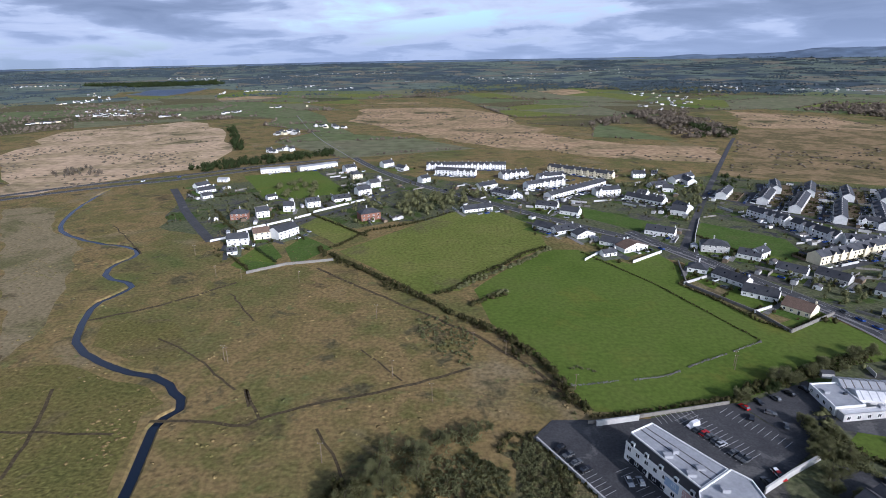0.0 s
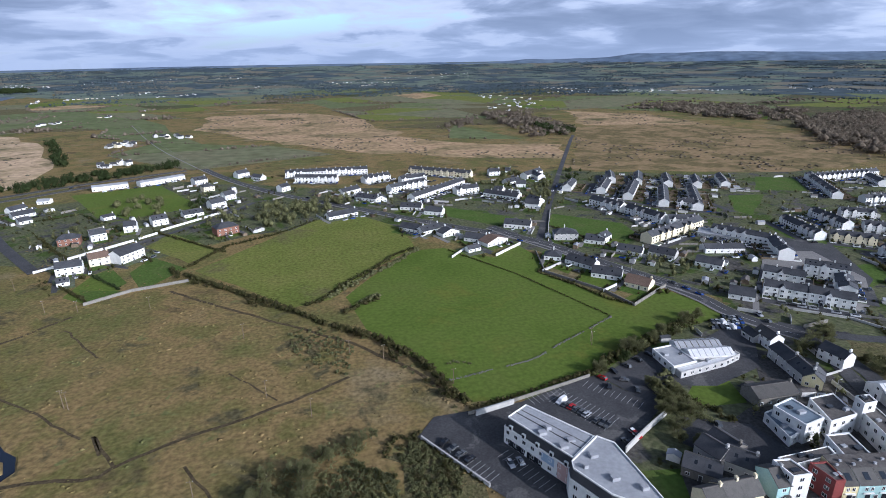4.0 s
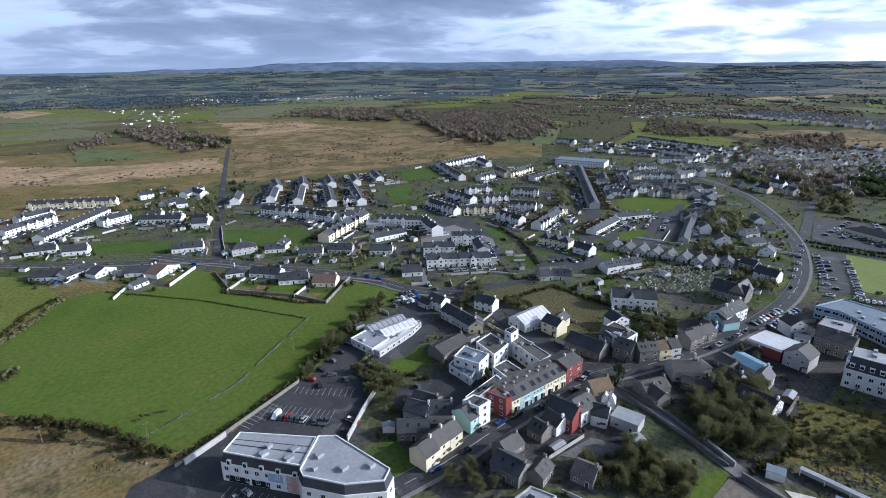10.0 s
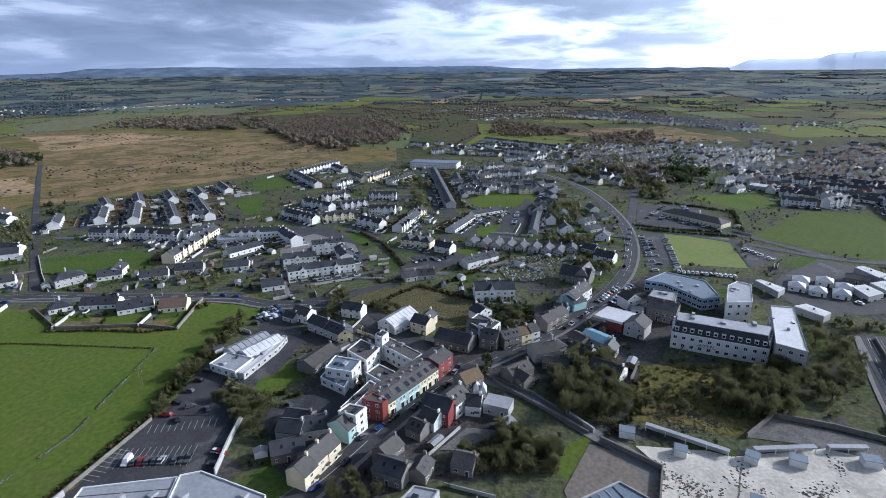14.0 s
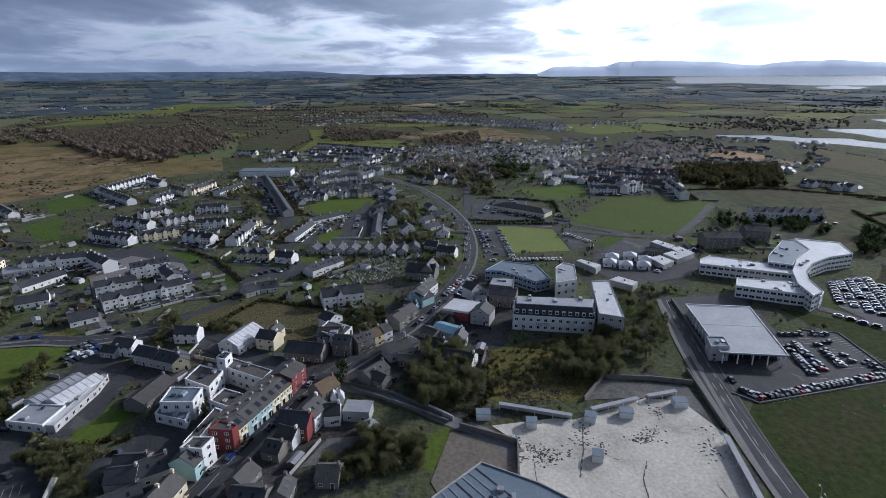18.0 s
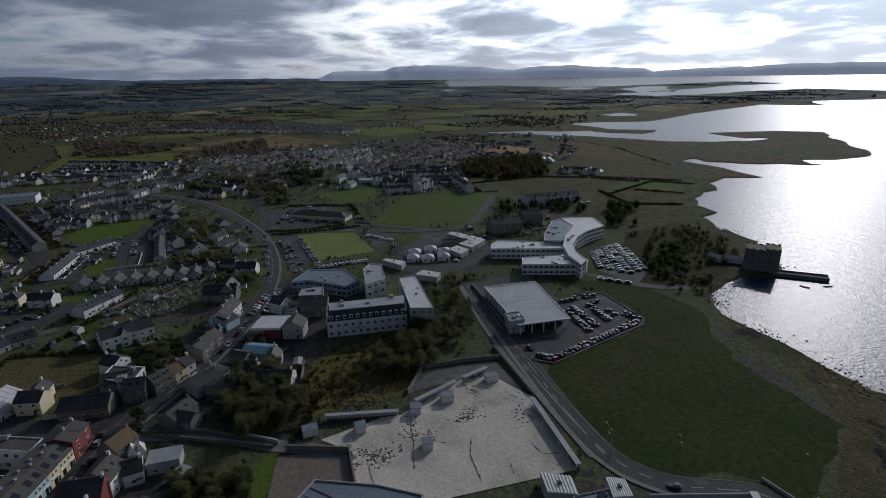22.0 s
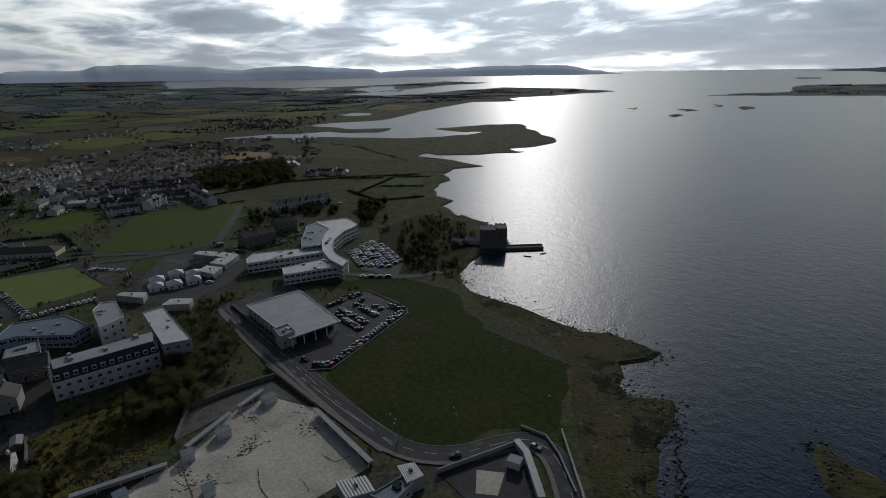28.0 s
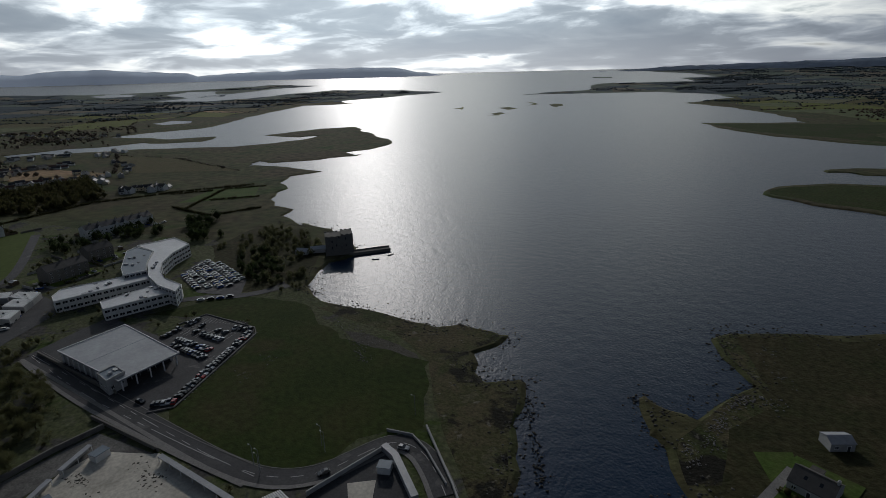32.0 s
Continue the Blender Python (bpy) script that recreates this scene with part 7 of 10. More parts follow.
def block(pts, h, wall, roof, floors, style=""):
    """A flat-roofed building over a ring, with parapet, floors of windows and roof boxes."""
    pts = ccw(pts)
    RINGS.append(pts)
    top = new("flat_roofed_building")
    cx, cy = sum(p[0] for p in pts) / len(pts), sum(p[1] for p in pts) / len(pts)
    top.matrix_basis = pose(cx, cy, 0)
    ring = [(px - cx, py - cy) for px, py in pts]
    s = Shape()
    s.prism(ring, 0, h - 0.02)
    part("wall", s, WALLS[wall], top)
    r = Shape()
    k = 1 - 0.5 / max(3.0, max(abs(v) for p in ring for v in p))
    r.prism([(px * k, py * k) for px, py in ring], h - 0.015, h + 0.05)
    part("roof", r, "roof_" + roof, top)
    n = len(ring)
    for i in range(n):
        (ax, ay), (bx, by) = ring[i], ring[(i + 1) % n]
        p = Shape()
        p.prism([(ax * 1.004, ay * 1.004), (bx * 1.004, by * 1.004), (bx * k, by * k), (ax * k, ay * k)], h - 0.01, h + 0.45)
        part("parapet", p, "trim" if wall == "white" else WALLS[wall], top)
    for i in range(n):
        (ax, ay), (bx, by) = ring[i], ring[(i + 1) % n]
        d = math.hypot(bx - ax, by - ay)
        if d < 4:
            continue
        a = math.degrees(math.atan2(by - ay, bx - ax))
        wide = 2.5 if style in ("front", "ribbon") else 1.5
        cnt = int(d / (3.1 if wide > 2 else 3.4))
        fh = h / floors
        for fl in range(floors):
            for j in range(cnt):
                kx = (j + 0.5) / cnt
                part("window", window_mesh(wide, min(1.5, fh * 0.5)), None, top,
                     m=pose(ax + (bx - ax) * kx, ay + (by - ay) * kx, fl * fh + fh * 0.33, 0, 0, a))
    rr = random.Random(int(abs(cx) * 10 + abs(cy)))
    size = math.sqrt(abs(area(ring)))
    for i in range(min(7, int(size / 4))):
        px, py = rr.uniform(-0.32, 0.32) * size, rr.uniform(-0.32, 0.32) * size
        if not inside(ring, [px], [py])[0]:
            continue
        b = Shape()
        w, d2, bh = rr.uniform(0.5, 1.4), rr.uniform(0.4, 1.0), rr.uniform(0.3, 1.1)
        b.box(px - w, py - d2, h + 0.05, px + w, py + d2, h + 0.05 + bh)
        part(*(("roof_vent", b, "roof_tin") if rr.random() < 0.6 else ("skylight", b, "pane")), top)
    if style == "seams":
        (ax, ay), (bx, by), (ex, ey), (gx, gy) = ring[0], ring[1], ring[-2], ring[-1]
        for i in range(1, 7):
            f = i / 7
            x0, y0, x1, y1 = ax + (bx - ax) * f, ay + (by - ay) * f, gx + (ex - gx) * f, gy + (ey - gy) * f
            l, r = ribbon([(x0 * 0.96, y0 * 0.96), (x1 * 0.96, y1 * 0.96)], 0.3)
            b = Shape()
            b.prism(ccw([l[0], l[1], r[1], r[0]]), h + 0.05, h + 0.2)
            part("roof_seam", b, "darkmetal" if i % 3 == 0 else "roof_tin", top)
    tagged(top, f"{WORDS[wall]} flat-roofed building with a {ROOFS[roof]} roof", "building")
    return top

# ---- the plan: fields, yards, roads ----
# bogs
field([(-615, 753), (-691, 999), (-540, 1169), (-383, 974), (-297, 766), (-296, 635), (-353, 581), (-398, 514), (-427, 508)], 'bogpale')
field([(-194, 1136), (-192, 1562), (-105, 1693), (147, 1214), (162, 929), (271, 794), (386, 750), (327, 635), (220, 680), (79, 771), (-94, 989)], 'bog')
field([(303, 571), (516, 947), (739, 960), (805, 749), (703, 504), (541, 480), (446, 508)], 'bogdark')
field([(648, 1266), (793, 1121), (766, 899), (544, 963)], 'bog')
field([(1096, 264), (1295, 74), (1053, -69), (959, 93)], 'bogdark')
BOGS += [(p, int(abs(area(list(p))) / 80), 1.7, "farwood") for p in USED]
field([(50, 112), (78, 168), (150, 185), (215, 215), (150, 310), (60, 400), (-40, 410), (-130, 350), (-220, 400), (-250, 520), (-140, 640), (0, 560), (120, 520), (290, 570), (420, 500),
       (560, 480), (720, 330), (790, 120), (730, -60), (600, -200), (430, -230), (330, -250), (250, -205), (160, -186), (112, -168), (66, -125), (60, -60), (70, 20), (60, 80)], "townground")
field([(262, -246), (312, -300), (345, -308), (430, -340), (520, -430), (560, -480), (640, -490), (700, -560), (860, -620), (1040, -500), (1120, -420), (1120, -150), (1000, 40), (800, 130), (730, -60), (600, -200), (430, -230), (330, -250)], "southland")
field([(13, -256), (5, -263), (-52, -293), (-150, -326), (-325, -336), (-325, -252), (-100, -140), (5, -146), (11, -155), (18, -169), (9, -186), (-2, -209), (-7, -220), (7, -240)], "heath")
field([(174, -174), (156, -177), (130, -173), (124, -168), (137, -158), (153, -165)], 'shingle')
field([(252, -190), (262, -182), (300, -196), (360, -232), (372, -290), (330, -296), (276, -262), (258, -238)], 'heath')
# moor
field([(7, -611), (-3, -646), (-46, -683), (-107, -696), (-104, -558), (-80, -571), (-29, -588)], 'dusk')
field([(142, -1344), (83, -1369), (-45, -1409), (-167, -1415), (-135, -1098), (12, -1185), (82, -1259)], 'dusk')
field([(-200, 196), (-166, 201), (-160, 201), (-134, 188), (-117, 183), (-106, 173), (-111, 167), (-107, 151), (-102, 129), (-93, 111), (-133, 111)], 'flood')
field([(-160, 217), (-168, 241), (-137, 243), (-120, 223), (-116, 203), (-133, 204)], 'flood')
field([(50, -105), (59, -118), (67, -138), (75, -162), (80, -174), (86, -171), (92, -166), (102, -173), (111, -187), (103, -207), (127, -209), (137, -200), (170, -200), (199, -197), (207, -188), (188, -186), (151, -185), (121, -170), (101, -143), (82, -124), (67, -109)], 'shore')
field([(16, -254), (9, -263), (-5, -221), (4, -207), (18, -168), (12, -147), (3, -152), (4, -183), (-9, -206)], 'shore')
field([(-387, 458), (-334, 467), (-309, 408), (-248, 352), (-213, 276), (-192, 224), (-192, 204)], 'moorpale')
# ditches
ditch([(-106, 162), (-87, 162), (-71, 158), (-67, 163), (-48, 172), (-19, 180), (11, 195)], 1.6)
ditch([(-178, 242), (-154, 255), (-136, 272), (-120, 289)], 2)
ditch([(-118, 273), (-94, 240)], 1)
ditch([(-259, 406), (-202, 340)], 1)
ditch([(-73, 170), (-80, 185), (-67, 163)], 1.2)
ditch([(-156, 157), (-115, 155)], 1.2)
ditch([(-138, 134), (-143, 155), (-155, 183)], 1.4)
ditch([(-37, 211), (-17, 186)], 0.8)
ditch([(-28, 126), (-45, 157)], 1)
ditch([(-82, 181), (-115, 212), (-133, 223)], 1)
ditch([(-78, 311), (-46, 279), (-7, 243), (28, 209), (46, 175)], 1.8)
# fields
field([(185, 169), (203, 156), (198, 131), (195, 117), (205, 98), (225, 99), (243, 78), (295, 43), (326, 20), (264, -2), (226, 3), (198, 13), (187, 40), (185, 63), (169, 67), (161, 50), (149, 48), (135, 67), (118, 65), (96, 82), (92, 100), (111, 118), (127, 116), (140, 130), (161, 137)], 'yardmix')
field([(140, 329), (116, 311), (89, 339), (66, 340), (33, 298), (17, 275), (23, 235), (45, 193), (54, 165), (72, 164), (109, 169), (140, 184), (161, 192), (202, 201), (188, 240), (161, 223), (133, 280), (147, 293)], 'lush')
field([(-70, 341), (-21, 400), (8, 435), (44, 439), (70, 394), (71, 346), (37, 312), (9, 274), (-12, 269), (-35, 300)], 'olive')
field([(-220, 592), (-145, 617), (-99, 529), (-99, 505), (-158, 475)], 'lush')
field([(-134, 317), (-129, 349), (-106, 321), (-119, 305)], 'lush')
field([(-111, 401), (-99, 429), (-58, 378), (-76, 357)], 'olive')
field([(-108, 348), (-101, 375), (-75, 347), (-94, 316)], 'grass')
field([(-130, 349), (-121, 360), (-105, 331), (-109, 324)], 'grass')
field([(199, 398), (239, 356), (233, 324), (206, 306), (182, 369)], 'grass')
field([(115, 450), (170, 391), (144, 377), (112, 416)], 'grass')
field([(498, 204), (553, 153), (495, 128), (448, 164), (455, 183)], 'lush')
field([(473, 470), (509, 454), (468, 401), (425, 420)], 'grass')
field([(384, 409), (418, 402), (352, 345), (350, 363)], 'grass')
field([(340, 324), (354, 276), (361, 252), (328, 280)], 'grass')
field([(146, 156), (158, 154), (153, 137), (136, 139), (132, 145)], 'lush')
field([(386, 152), (403, 138), (376, 132), (366, 144)], 'lush')
field([(317, 193), (330, 188), (335, 165), (309, 166), (305, 178)], 'grass')
field([(331, 150), (337, 139), (327, 131), (316, 139)], 'lush')
field([(426, 15), (432, -29), (367, -38), (357, 5)], 'astro')
field([(444, -44), (551, -96), (550, -174), (534, -186), (409, -120)], 'pitch')
field([(573, 9), (607, -61), (563, -74), (528, -45)], 'lush')
field([(381, -57), (408, -72), (390, -101), (375, -91)], 'grass')
field([(646, -51), (634, -94), (593, -69)], 'grass')
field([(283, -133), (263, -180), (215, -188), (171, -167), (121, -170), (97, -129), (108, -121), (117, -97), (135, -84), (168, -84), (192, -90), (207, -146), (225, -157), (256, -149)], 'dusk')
field([(232, 164), (259, 139), (256, 100), (218, 86), (213, 115), (217, 151)], 'rough')
field([(138, 28), (153, 28), (163, 21), (147, 22), (137, 24)], 'lush')
field([(217, 11), (243, -38), (202, -40), (182, -28), (176, 10)], 'flood')
field([(17, 144), (30, 152), (45, 124), (44, 109), (24, 102)], 'rough')
field([(91, 117), (106, 114), (99, 98), (85, 99)], 'grass')
field([(522, -310), (471, -364), (515, -409), (550, -374)], 'grass')
field([(336, 235), (329, 215), (302, 207), (310, 238)], 'grass')
field([(302, 149), (322, 141), (342, 128), (306, 122)], 'grass')
field([(-129, 327), (-99, 316), (-118, 303)], 'grass')
field([(-4, -174), (-15, -180), (-19, -162), (-12, -156)], 'grass')
field([(141, 294), (149, 272), (158, 281), (150, 306)], 'lush')
field([(149, 264), (157, 241), (167, 247), (159, 272)], 'lush')
field([(160, 231), (167, 225), (186, 236), (171, 236)], 'lush')
field([(286, 301), (292, 272), (307, 294), (301, 312)], 'lush')
# yards
yard([(30, 151), (38, 160), (72, 160), (107, 169), (120, 143), (92, 124), (59, 102), (45, 124)], 'asphalt')
yard([(109, 167), (143, 183), (145, 171), (199, 194), (198, 182), (177, 156), (150, 149), (130, 155), (120, 142)], 'asphalt')
yard([(288, -83), (297, -124), (251, -124), (253, -153), (217, -154), (209, -148), (188, -92), (194, -83), (224, -76)], 'asphalt')
yard([(321, -180), (337, -208), (277, -198), (258, -178), (285, -169)], 'asphalt')
yard([(516, 44), (531, -6), (456, -29), (450, 37)], 'asphalt')
yard([(425, 30), (425, 15), (352, 4), (342, 20)], 'asphalt')
yard([(428, -28), (403, -61), (367, -40)], 'asphalt')
yard([(361, -55), (403, -82), (388, -121), (331, -119), (301, -63), (331, -47)], 'asphalt')
yard([(133, -0), (153, -3), (162, 7), (169, -15), (169, -22), (186, -50), (186, -63), (167, -73), (126, -70), (124, -5)], 'concrete')
yard([(109.5, -85), (102.6, -112), (96, -110), (79, -98.5), (88, -83)], 'asphalt')
yard([(102.2, -94.8), (95.3, -100.5), (90.1, -91.8), (95.2, -87.5)], 'concrete')
yard([(157, 21), (154, -2), (135, -2), (127, 21), (132, 24)], 'concretewarm')
yard([(182, -27), (198, -36), (197, -68), (168, -72), (186, -63), (186, -47)], 'gravel')
yard([(324, 297), (346, 270), (313, 215), (271, 191), (308, 258)], 'asphalt')
yard([(133, 66), (148, 62), (152, 47), (141, 49)], 'gravel')
yard([(111, 119), (153, 110), (144, 94), (122, 103)], 'asphalt')
yard([(303.2, 164.4), (325.7, 160.5), (319.6, 132.0), (297.3, 134.4), (280.1, 150.0)], 'asphalt')
yard([(405, 138), (458, 149), (462, 118), (408, 102)], 'asphalt')
yard([(122, 137), (144, 126), (148, 104), (124, 109), (114, 125)], 'asphalt')
yard([(227, 212), (235, 196), (258, 178), (283, 192), (311, 218), (322, 263), (292, 272)], 'paving')
# roads
road([(-440, 498), (-427, 508), (-374, 555), (-287, 599), (-221, 652), (-133, 697)], 8, 'asphalt', 'line')
road([(-428, 483), (-414, 493), (-362, 536), (-278, 579), (-215, 632), (-130, 679)], 8, 'asphalt', 'line')
road([(-325, 1264), (-212, 924), (-123, 722), (-81, 630), (-25, 538), (34, 474), (95, 401), (143, 352), (160, 332), (176, 290), (194, 251), (206, 224)], 8, 'asphalt', 'line')
road([(137, 376), (156, 327), (180, 282), (202, 224), (202, 201), (210, 183), (217, 171)], 8.5, 'asphalt', 'line')
road([(212, 186), (220, 144), (192, 101), (183, 82)], 7, 'asphalt')
road([(157, 332), (233, 468), (413, 778), (452, 842)], 5.2, 'asphalt')
road([(215, 185), (230, 168), (258, 155), (279, 156), (291, 167), (330, 213), (357, 250)], 6.5, 'asphalt')
road([(88, 97), (109, 92), (139, 89), (178, 80), (205, 65), (249, 45), (307, 32), (347, 30), (390, 34), (440, 45), (510, 72), (588, 114), (640, 178), (690, 246)], 8, 'asphalt', 'line')
road([(424, 41), (489, 45), (586, 54), (616, 57)], 7, 'asphalt')
road([(354, 172), (364, 151), (367, 130), (405, 133), (457, 145), (492, 128), (512, 118)], 5.5, 'asphalt')
road([(367, 130), (371, 100), (375, 74), (380, 40)], 5, 'asphalt')
road([(302, 166), (316, 152), (344, 152), (354, 172)], 5, 'asphalt')
road([(178, 80), (190, 103), (208, 145), (221, 176)], 7, 'asphalt')
road([(181, 70), (176, 46), (163, 23), (157, 7), (148, -2)], 6, 'paving')
road([(443, 40), (452, -4), (439, -50), (408, -89)], 7, 'asphalt')
road([(284, -82), (229, -78), (190, -79), (159, -80), (130, -82)], 7.5, 'asphalt', 'line')
road([(285, -83), (222, -82), (174, -81), (142, -81), (124, -84), (112, -94), (107, -108), (102, -119), (92, -120), (82, -114), (73, -106)], 7.5, 'asphalt', 'line')
road([(284, -82), (294, -123), (285, -160), (255, -179), (246, -204)], 6.5, 'asphalt')
road([(437, 36), (424, -36), (408, -79), (408, -116), (431, -134), (521, -181)], 6.5, 'asphalt')
road([(-165, 364), (-215, 437), (-248, 496), (-270, 532)], 7, 'asphalt')
road([(-165, 364), (-143, 390), (-103, 424), (-68, 472), (-45, 510)], 5, 'asphalt')
road([(409, 185), (524, 248), (616, 303)], 12, 'asphalt')
road([(500, 143), (375, 123), (366, 111)], 6, 'asphalt')
road([(286, 161), (330, 153), (375, 123), (413, 117)], 6, 'asphalt')
road([(261, 442), (291, 492), (350, 423), (345, 359)], 6, 'asphalt')
road([(241, 481), (266, 445), (299, 378), (333, 360)], 6, 'asphalt')

# ---- the plan: buildings ----
# north gardens
row(-244.7, 539.1, 57, 14.8, 8, 2.8, 2.6, 1, 'white', 'slate', 'x')
row(-231.4, 517.6, 41, 16.7, 8, 2.8, 2.6, 1, 'white', 'slate', 'x')
row(-221.0, 494.3, 41, 9.3, 7, 2.8, 2.4, 1, 'white', 'slate', 'x')
row(-232.3, 565.4, -2, 10.3, 8, 3, 1.5, 1, 'white', 'tin', 'x')
row(-164.7, 422.7, 11, 13.9, 9, 5.2, 2.8, 1, 'brick', 'slate', 'h')
row(-148.4, 428.9, 26, 10.3, 9, 5.4, 2.8, 1, 'white', 'slate', 'x')
row(-130.7, 445.8, 8, 8.9, 9, 5.2, 2.8, 1, 'white', 'slate', 'x')
row(-113.6, 459.1, 28, 11.5, 9, 5.2, 2.8, 1, 'white', 'slate', 'x')
row(-92.2, 478.8, 28, 15.9, 9, 3, 2.6, 1, 'white', 'slate', 'x')
row(-92.7, 575.2, 29, 10.9, 9, 5.2, 2.8, 1, 'cream', 'slate', 'h')
row(-106.0, 613.3, 39, 14.1, 9, 5.2, 2.8, 1, 'white', 'slate', 'x')
row(-75.8, 503.1, 37, 14.0, 9, 5.2, 2.8, 1, 'white', 'slate', 'x')
row(-69.0, 532.3, 38, 11.2, 9, 5.2, 2.8, 1, 'white', 'slate', 'x')
row(-59.4, 418.3, 27, 16.2, 11, 6, 3, 1, 'brick', 'slate', 'h')
row(-143.5, 358.9, 13, 14.2, 9, 5.2, 2.8, 1, 'white', 'slate', 'x')
row(-140.5, 338.5, 18, 6.3, 6, 2.6, 2, 1, 'white', 'slate', 'x')
row(-131.4, 372.4, 24, 11.7, 9, 5.2, 2.8, 1, 'cream', 'tile', 'x')
row(-116.0, 376.1, 56, 18.5, 11, 5.8, 3, 1, 'white', 'slate', 'x')
row(-191.5, 614.3, 20, 32.3, 10, 4.5, 1.2, 1, 'white', 'tin', 'x')
row(-146.9, 632.9, 37, 47.4, 10, 4.5, 1.2, 1, 'white', 'tin', 'x')
row(-65.5, 637.6, 42, 14.9, 9, 5.2, 2.8, 1, 'white', 'slate', 'x')
row(-158.2, 487.1, 41, 9.4, 6, 3, 1.5, 1, 'white', 'slate', 'x')
# road houses
row(28.6, 440.1, 22, 26.1, 9, 2.8, 2.6, 1, 'white', 'slate', 'x')
row(89.5, 446.6, -25, 18.6, 9, 2.9, 2.8, 1, 'white', 'slate', 'x')
row(104.8, 425.7, -34, 15.5, 9, 3.4, 3, 1, 'white', 'slate', 'x')
row(77.5, 384.3, -47, 19.6, 9, 2.9, 2.8, 1, 'white', 'slate', 'x')
row(88.3, 378.0, 25, 17.7, 9, 2.9, 2.8, 1, 'white', 'slate', 'x')
row(100.4, 367.3, 19, 14.4, 9, 2.9, 2.8, 1, 'white', 'slate', 'y')
row(116.1, 348.0, -39, 15.8, 9, 2.9, 2.8, 1, 'white', 'slate', 'x')
row(125.6, 339.1, 22, 19.1, 10, 3, 3, 1, 'white', 'tile', 'y')
row(107.0, 327.9, 17, 10.0, 5, 2.6, 1.8, 1, 'white', 'slate', 'x')
row(157.2, 370.6, -33, 20.1, 10, 3.4, 3, 1, 'white', 'slate', 'x')
row(152.3, 299.6, -31, 10.8, 9, 2.9, 2.6, 1, 'white', 'slate', 'h')
row(164.5, 283.6, -59, 19.4, 9, 2.9, 2.8, 1, 'white', 'slate', 'x')
row(169.3, 262.5, -39, 17.2, 10, 3, 3, 1, 'white', 'slate', 'x')
row(178.8, 244.5, -53, 13.6, 11, 3, 3.2, 1, 'cream', 'tile', 'x')
row(178.8, 335.0, -17, 16.8, 10, 5, 2.8, 1, 'grey', 'slate', 'h')
row(194.9, 320.7, -39, 13.4, 9, 3, 2.8, 1, 'white', 'slate', 'x')
row(201.1, 321.6, 34, 12.0, 8, 4.5, 2.5, 1, 'white', 'slate', 'x')
row(205.6, 294.4, -46, 16.0, 9, 2.9, 2.8, 1, 'white', 'slate', 'x')
row(223.0, 283.9, -53, 16.8, 9, 2.9, 2.8, 1, 'grey', 'slate', 'x')
row(222.5, 216.1, -43, 12.4, 10, 3, 3, 1, 'bluewhite', 'slate', 'x')
row(280.7, 341.9, -15, 21.1, 9, 5.2, 2.8, 3, 'white', 'slate', 'x')
row(320.4, 382.6, -33, 19.1, 8, 5.2, 2.6, 3, 'white', 'slate', 'x')
row(286.2, 307.4, -47, 26.9, 14, 3, 1.5, 1, 'grey', 'tin', 'x')
row(238.9, 260.2, -51, 15.3, 9, 3, 2.8, 1, 'white', 'slate', 'x')
# estates
row(252.9, 401.6, -70, 32.9, 9, 5.3, 3, 5, 'white', 'slate', 'x')
row(265.3, 364.6, -77, 37.4, 9, 5.3, 3, 5, 'white', 'slate', 'x')
row(258.9, 322.0, 22, 67.5, 9, 5.6, 3, 9, 'whitecream', 'slate', 'x')
row(287.2, 465.2, 232, 44, 8.5, 5, 2.6, 6, 'white', 'slate', 'x')
row(316.9, 502.6, 242, 36, 8.5, 5, 2.6, 5, 'white', 'slate', 'x')
row(303.8, 444.0, 231, 60, 8.5, 5, 2.6, 8, 'white', 'slate', 'x')
row(341.4, 489.5, 236, 43, 8.5, 5, 2.6, 6, 'white', 'slate', 'x')
row(318.8, 416.0, 235, 64, 8.5, 5, 2.6, 9, 'white', 'slate', 'x')
row(363.4, 471.8, 238, 42, 8.5, 5, 2.6, 6, 'white', 'slate', 'x')
row(340.2, 400.9, 236, 72, 8.5, 5, 2.6, 10, 'white', 'slate', 'x')
row(386.9, 457.4, 236, 38, 8.5, 5, 2.6, 5, 'white', 'slate', 'x')
row(415.5, 453.6, 238, 44, 8.5, 5, 2.6, 6, 'white', 'slate', 'x')
row(257.6, 480.1, 233, 32, 8.5, 5, 2.6, 4, 'white', 'slate', 'x')
row(27.8, 621.9, -3, 91.3, 9, 5.2, 2.8, 13, 'white', 'slate', 'x')
row(15.0, 587.7, -18, 45.2, 9, 5.2, 2.8, 6, 'white', 'slate', 'x')
row(76.5, 572.4, 28, 33.2, 9, 5.2, 2.8, 5, 'white', 'slate', 'x')
row(113.3, 556.8, 18, 29.9, 9, 5.2, 2.8, 4, 'white', 'slate', 'x')
row(101.3, 526.1, 29, 46.5, 9, 5.2, 2.8, 6, 'white', 'slate', 'x')
row(127.7, 504.3, 41, 86.5, 9, 4.2, 2.6, 12, 'white', 'slate', 'x')
row(150.4, 582.4, -39, 75.5, 9, 5.2, 2.8, 10, 'cream', 'slate', 'x')
row(152.5, 490.6, 13, 24.7, 9, 5.2, 2.8, 3, 'white', 'slate', 'x')
row(179.4, 463.7, -49, 35.1, 9, 3.2, 2.8, 5, 'white', 'slate', 'x')
row(198.9, 432.4, -72, 14.8, 9, 4.5, 2.8, 1, 'white', 'slate', 'x')
row(244.8, 544.4, 36, 33.9, 9, 4.5, 2.8, 1, 'white', 'slate', 'x')
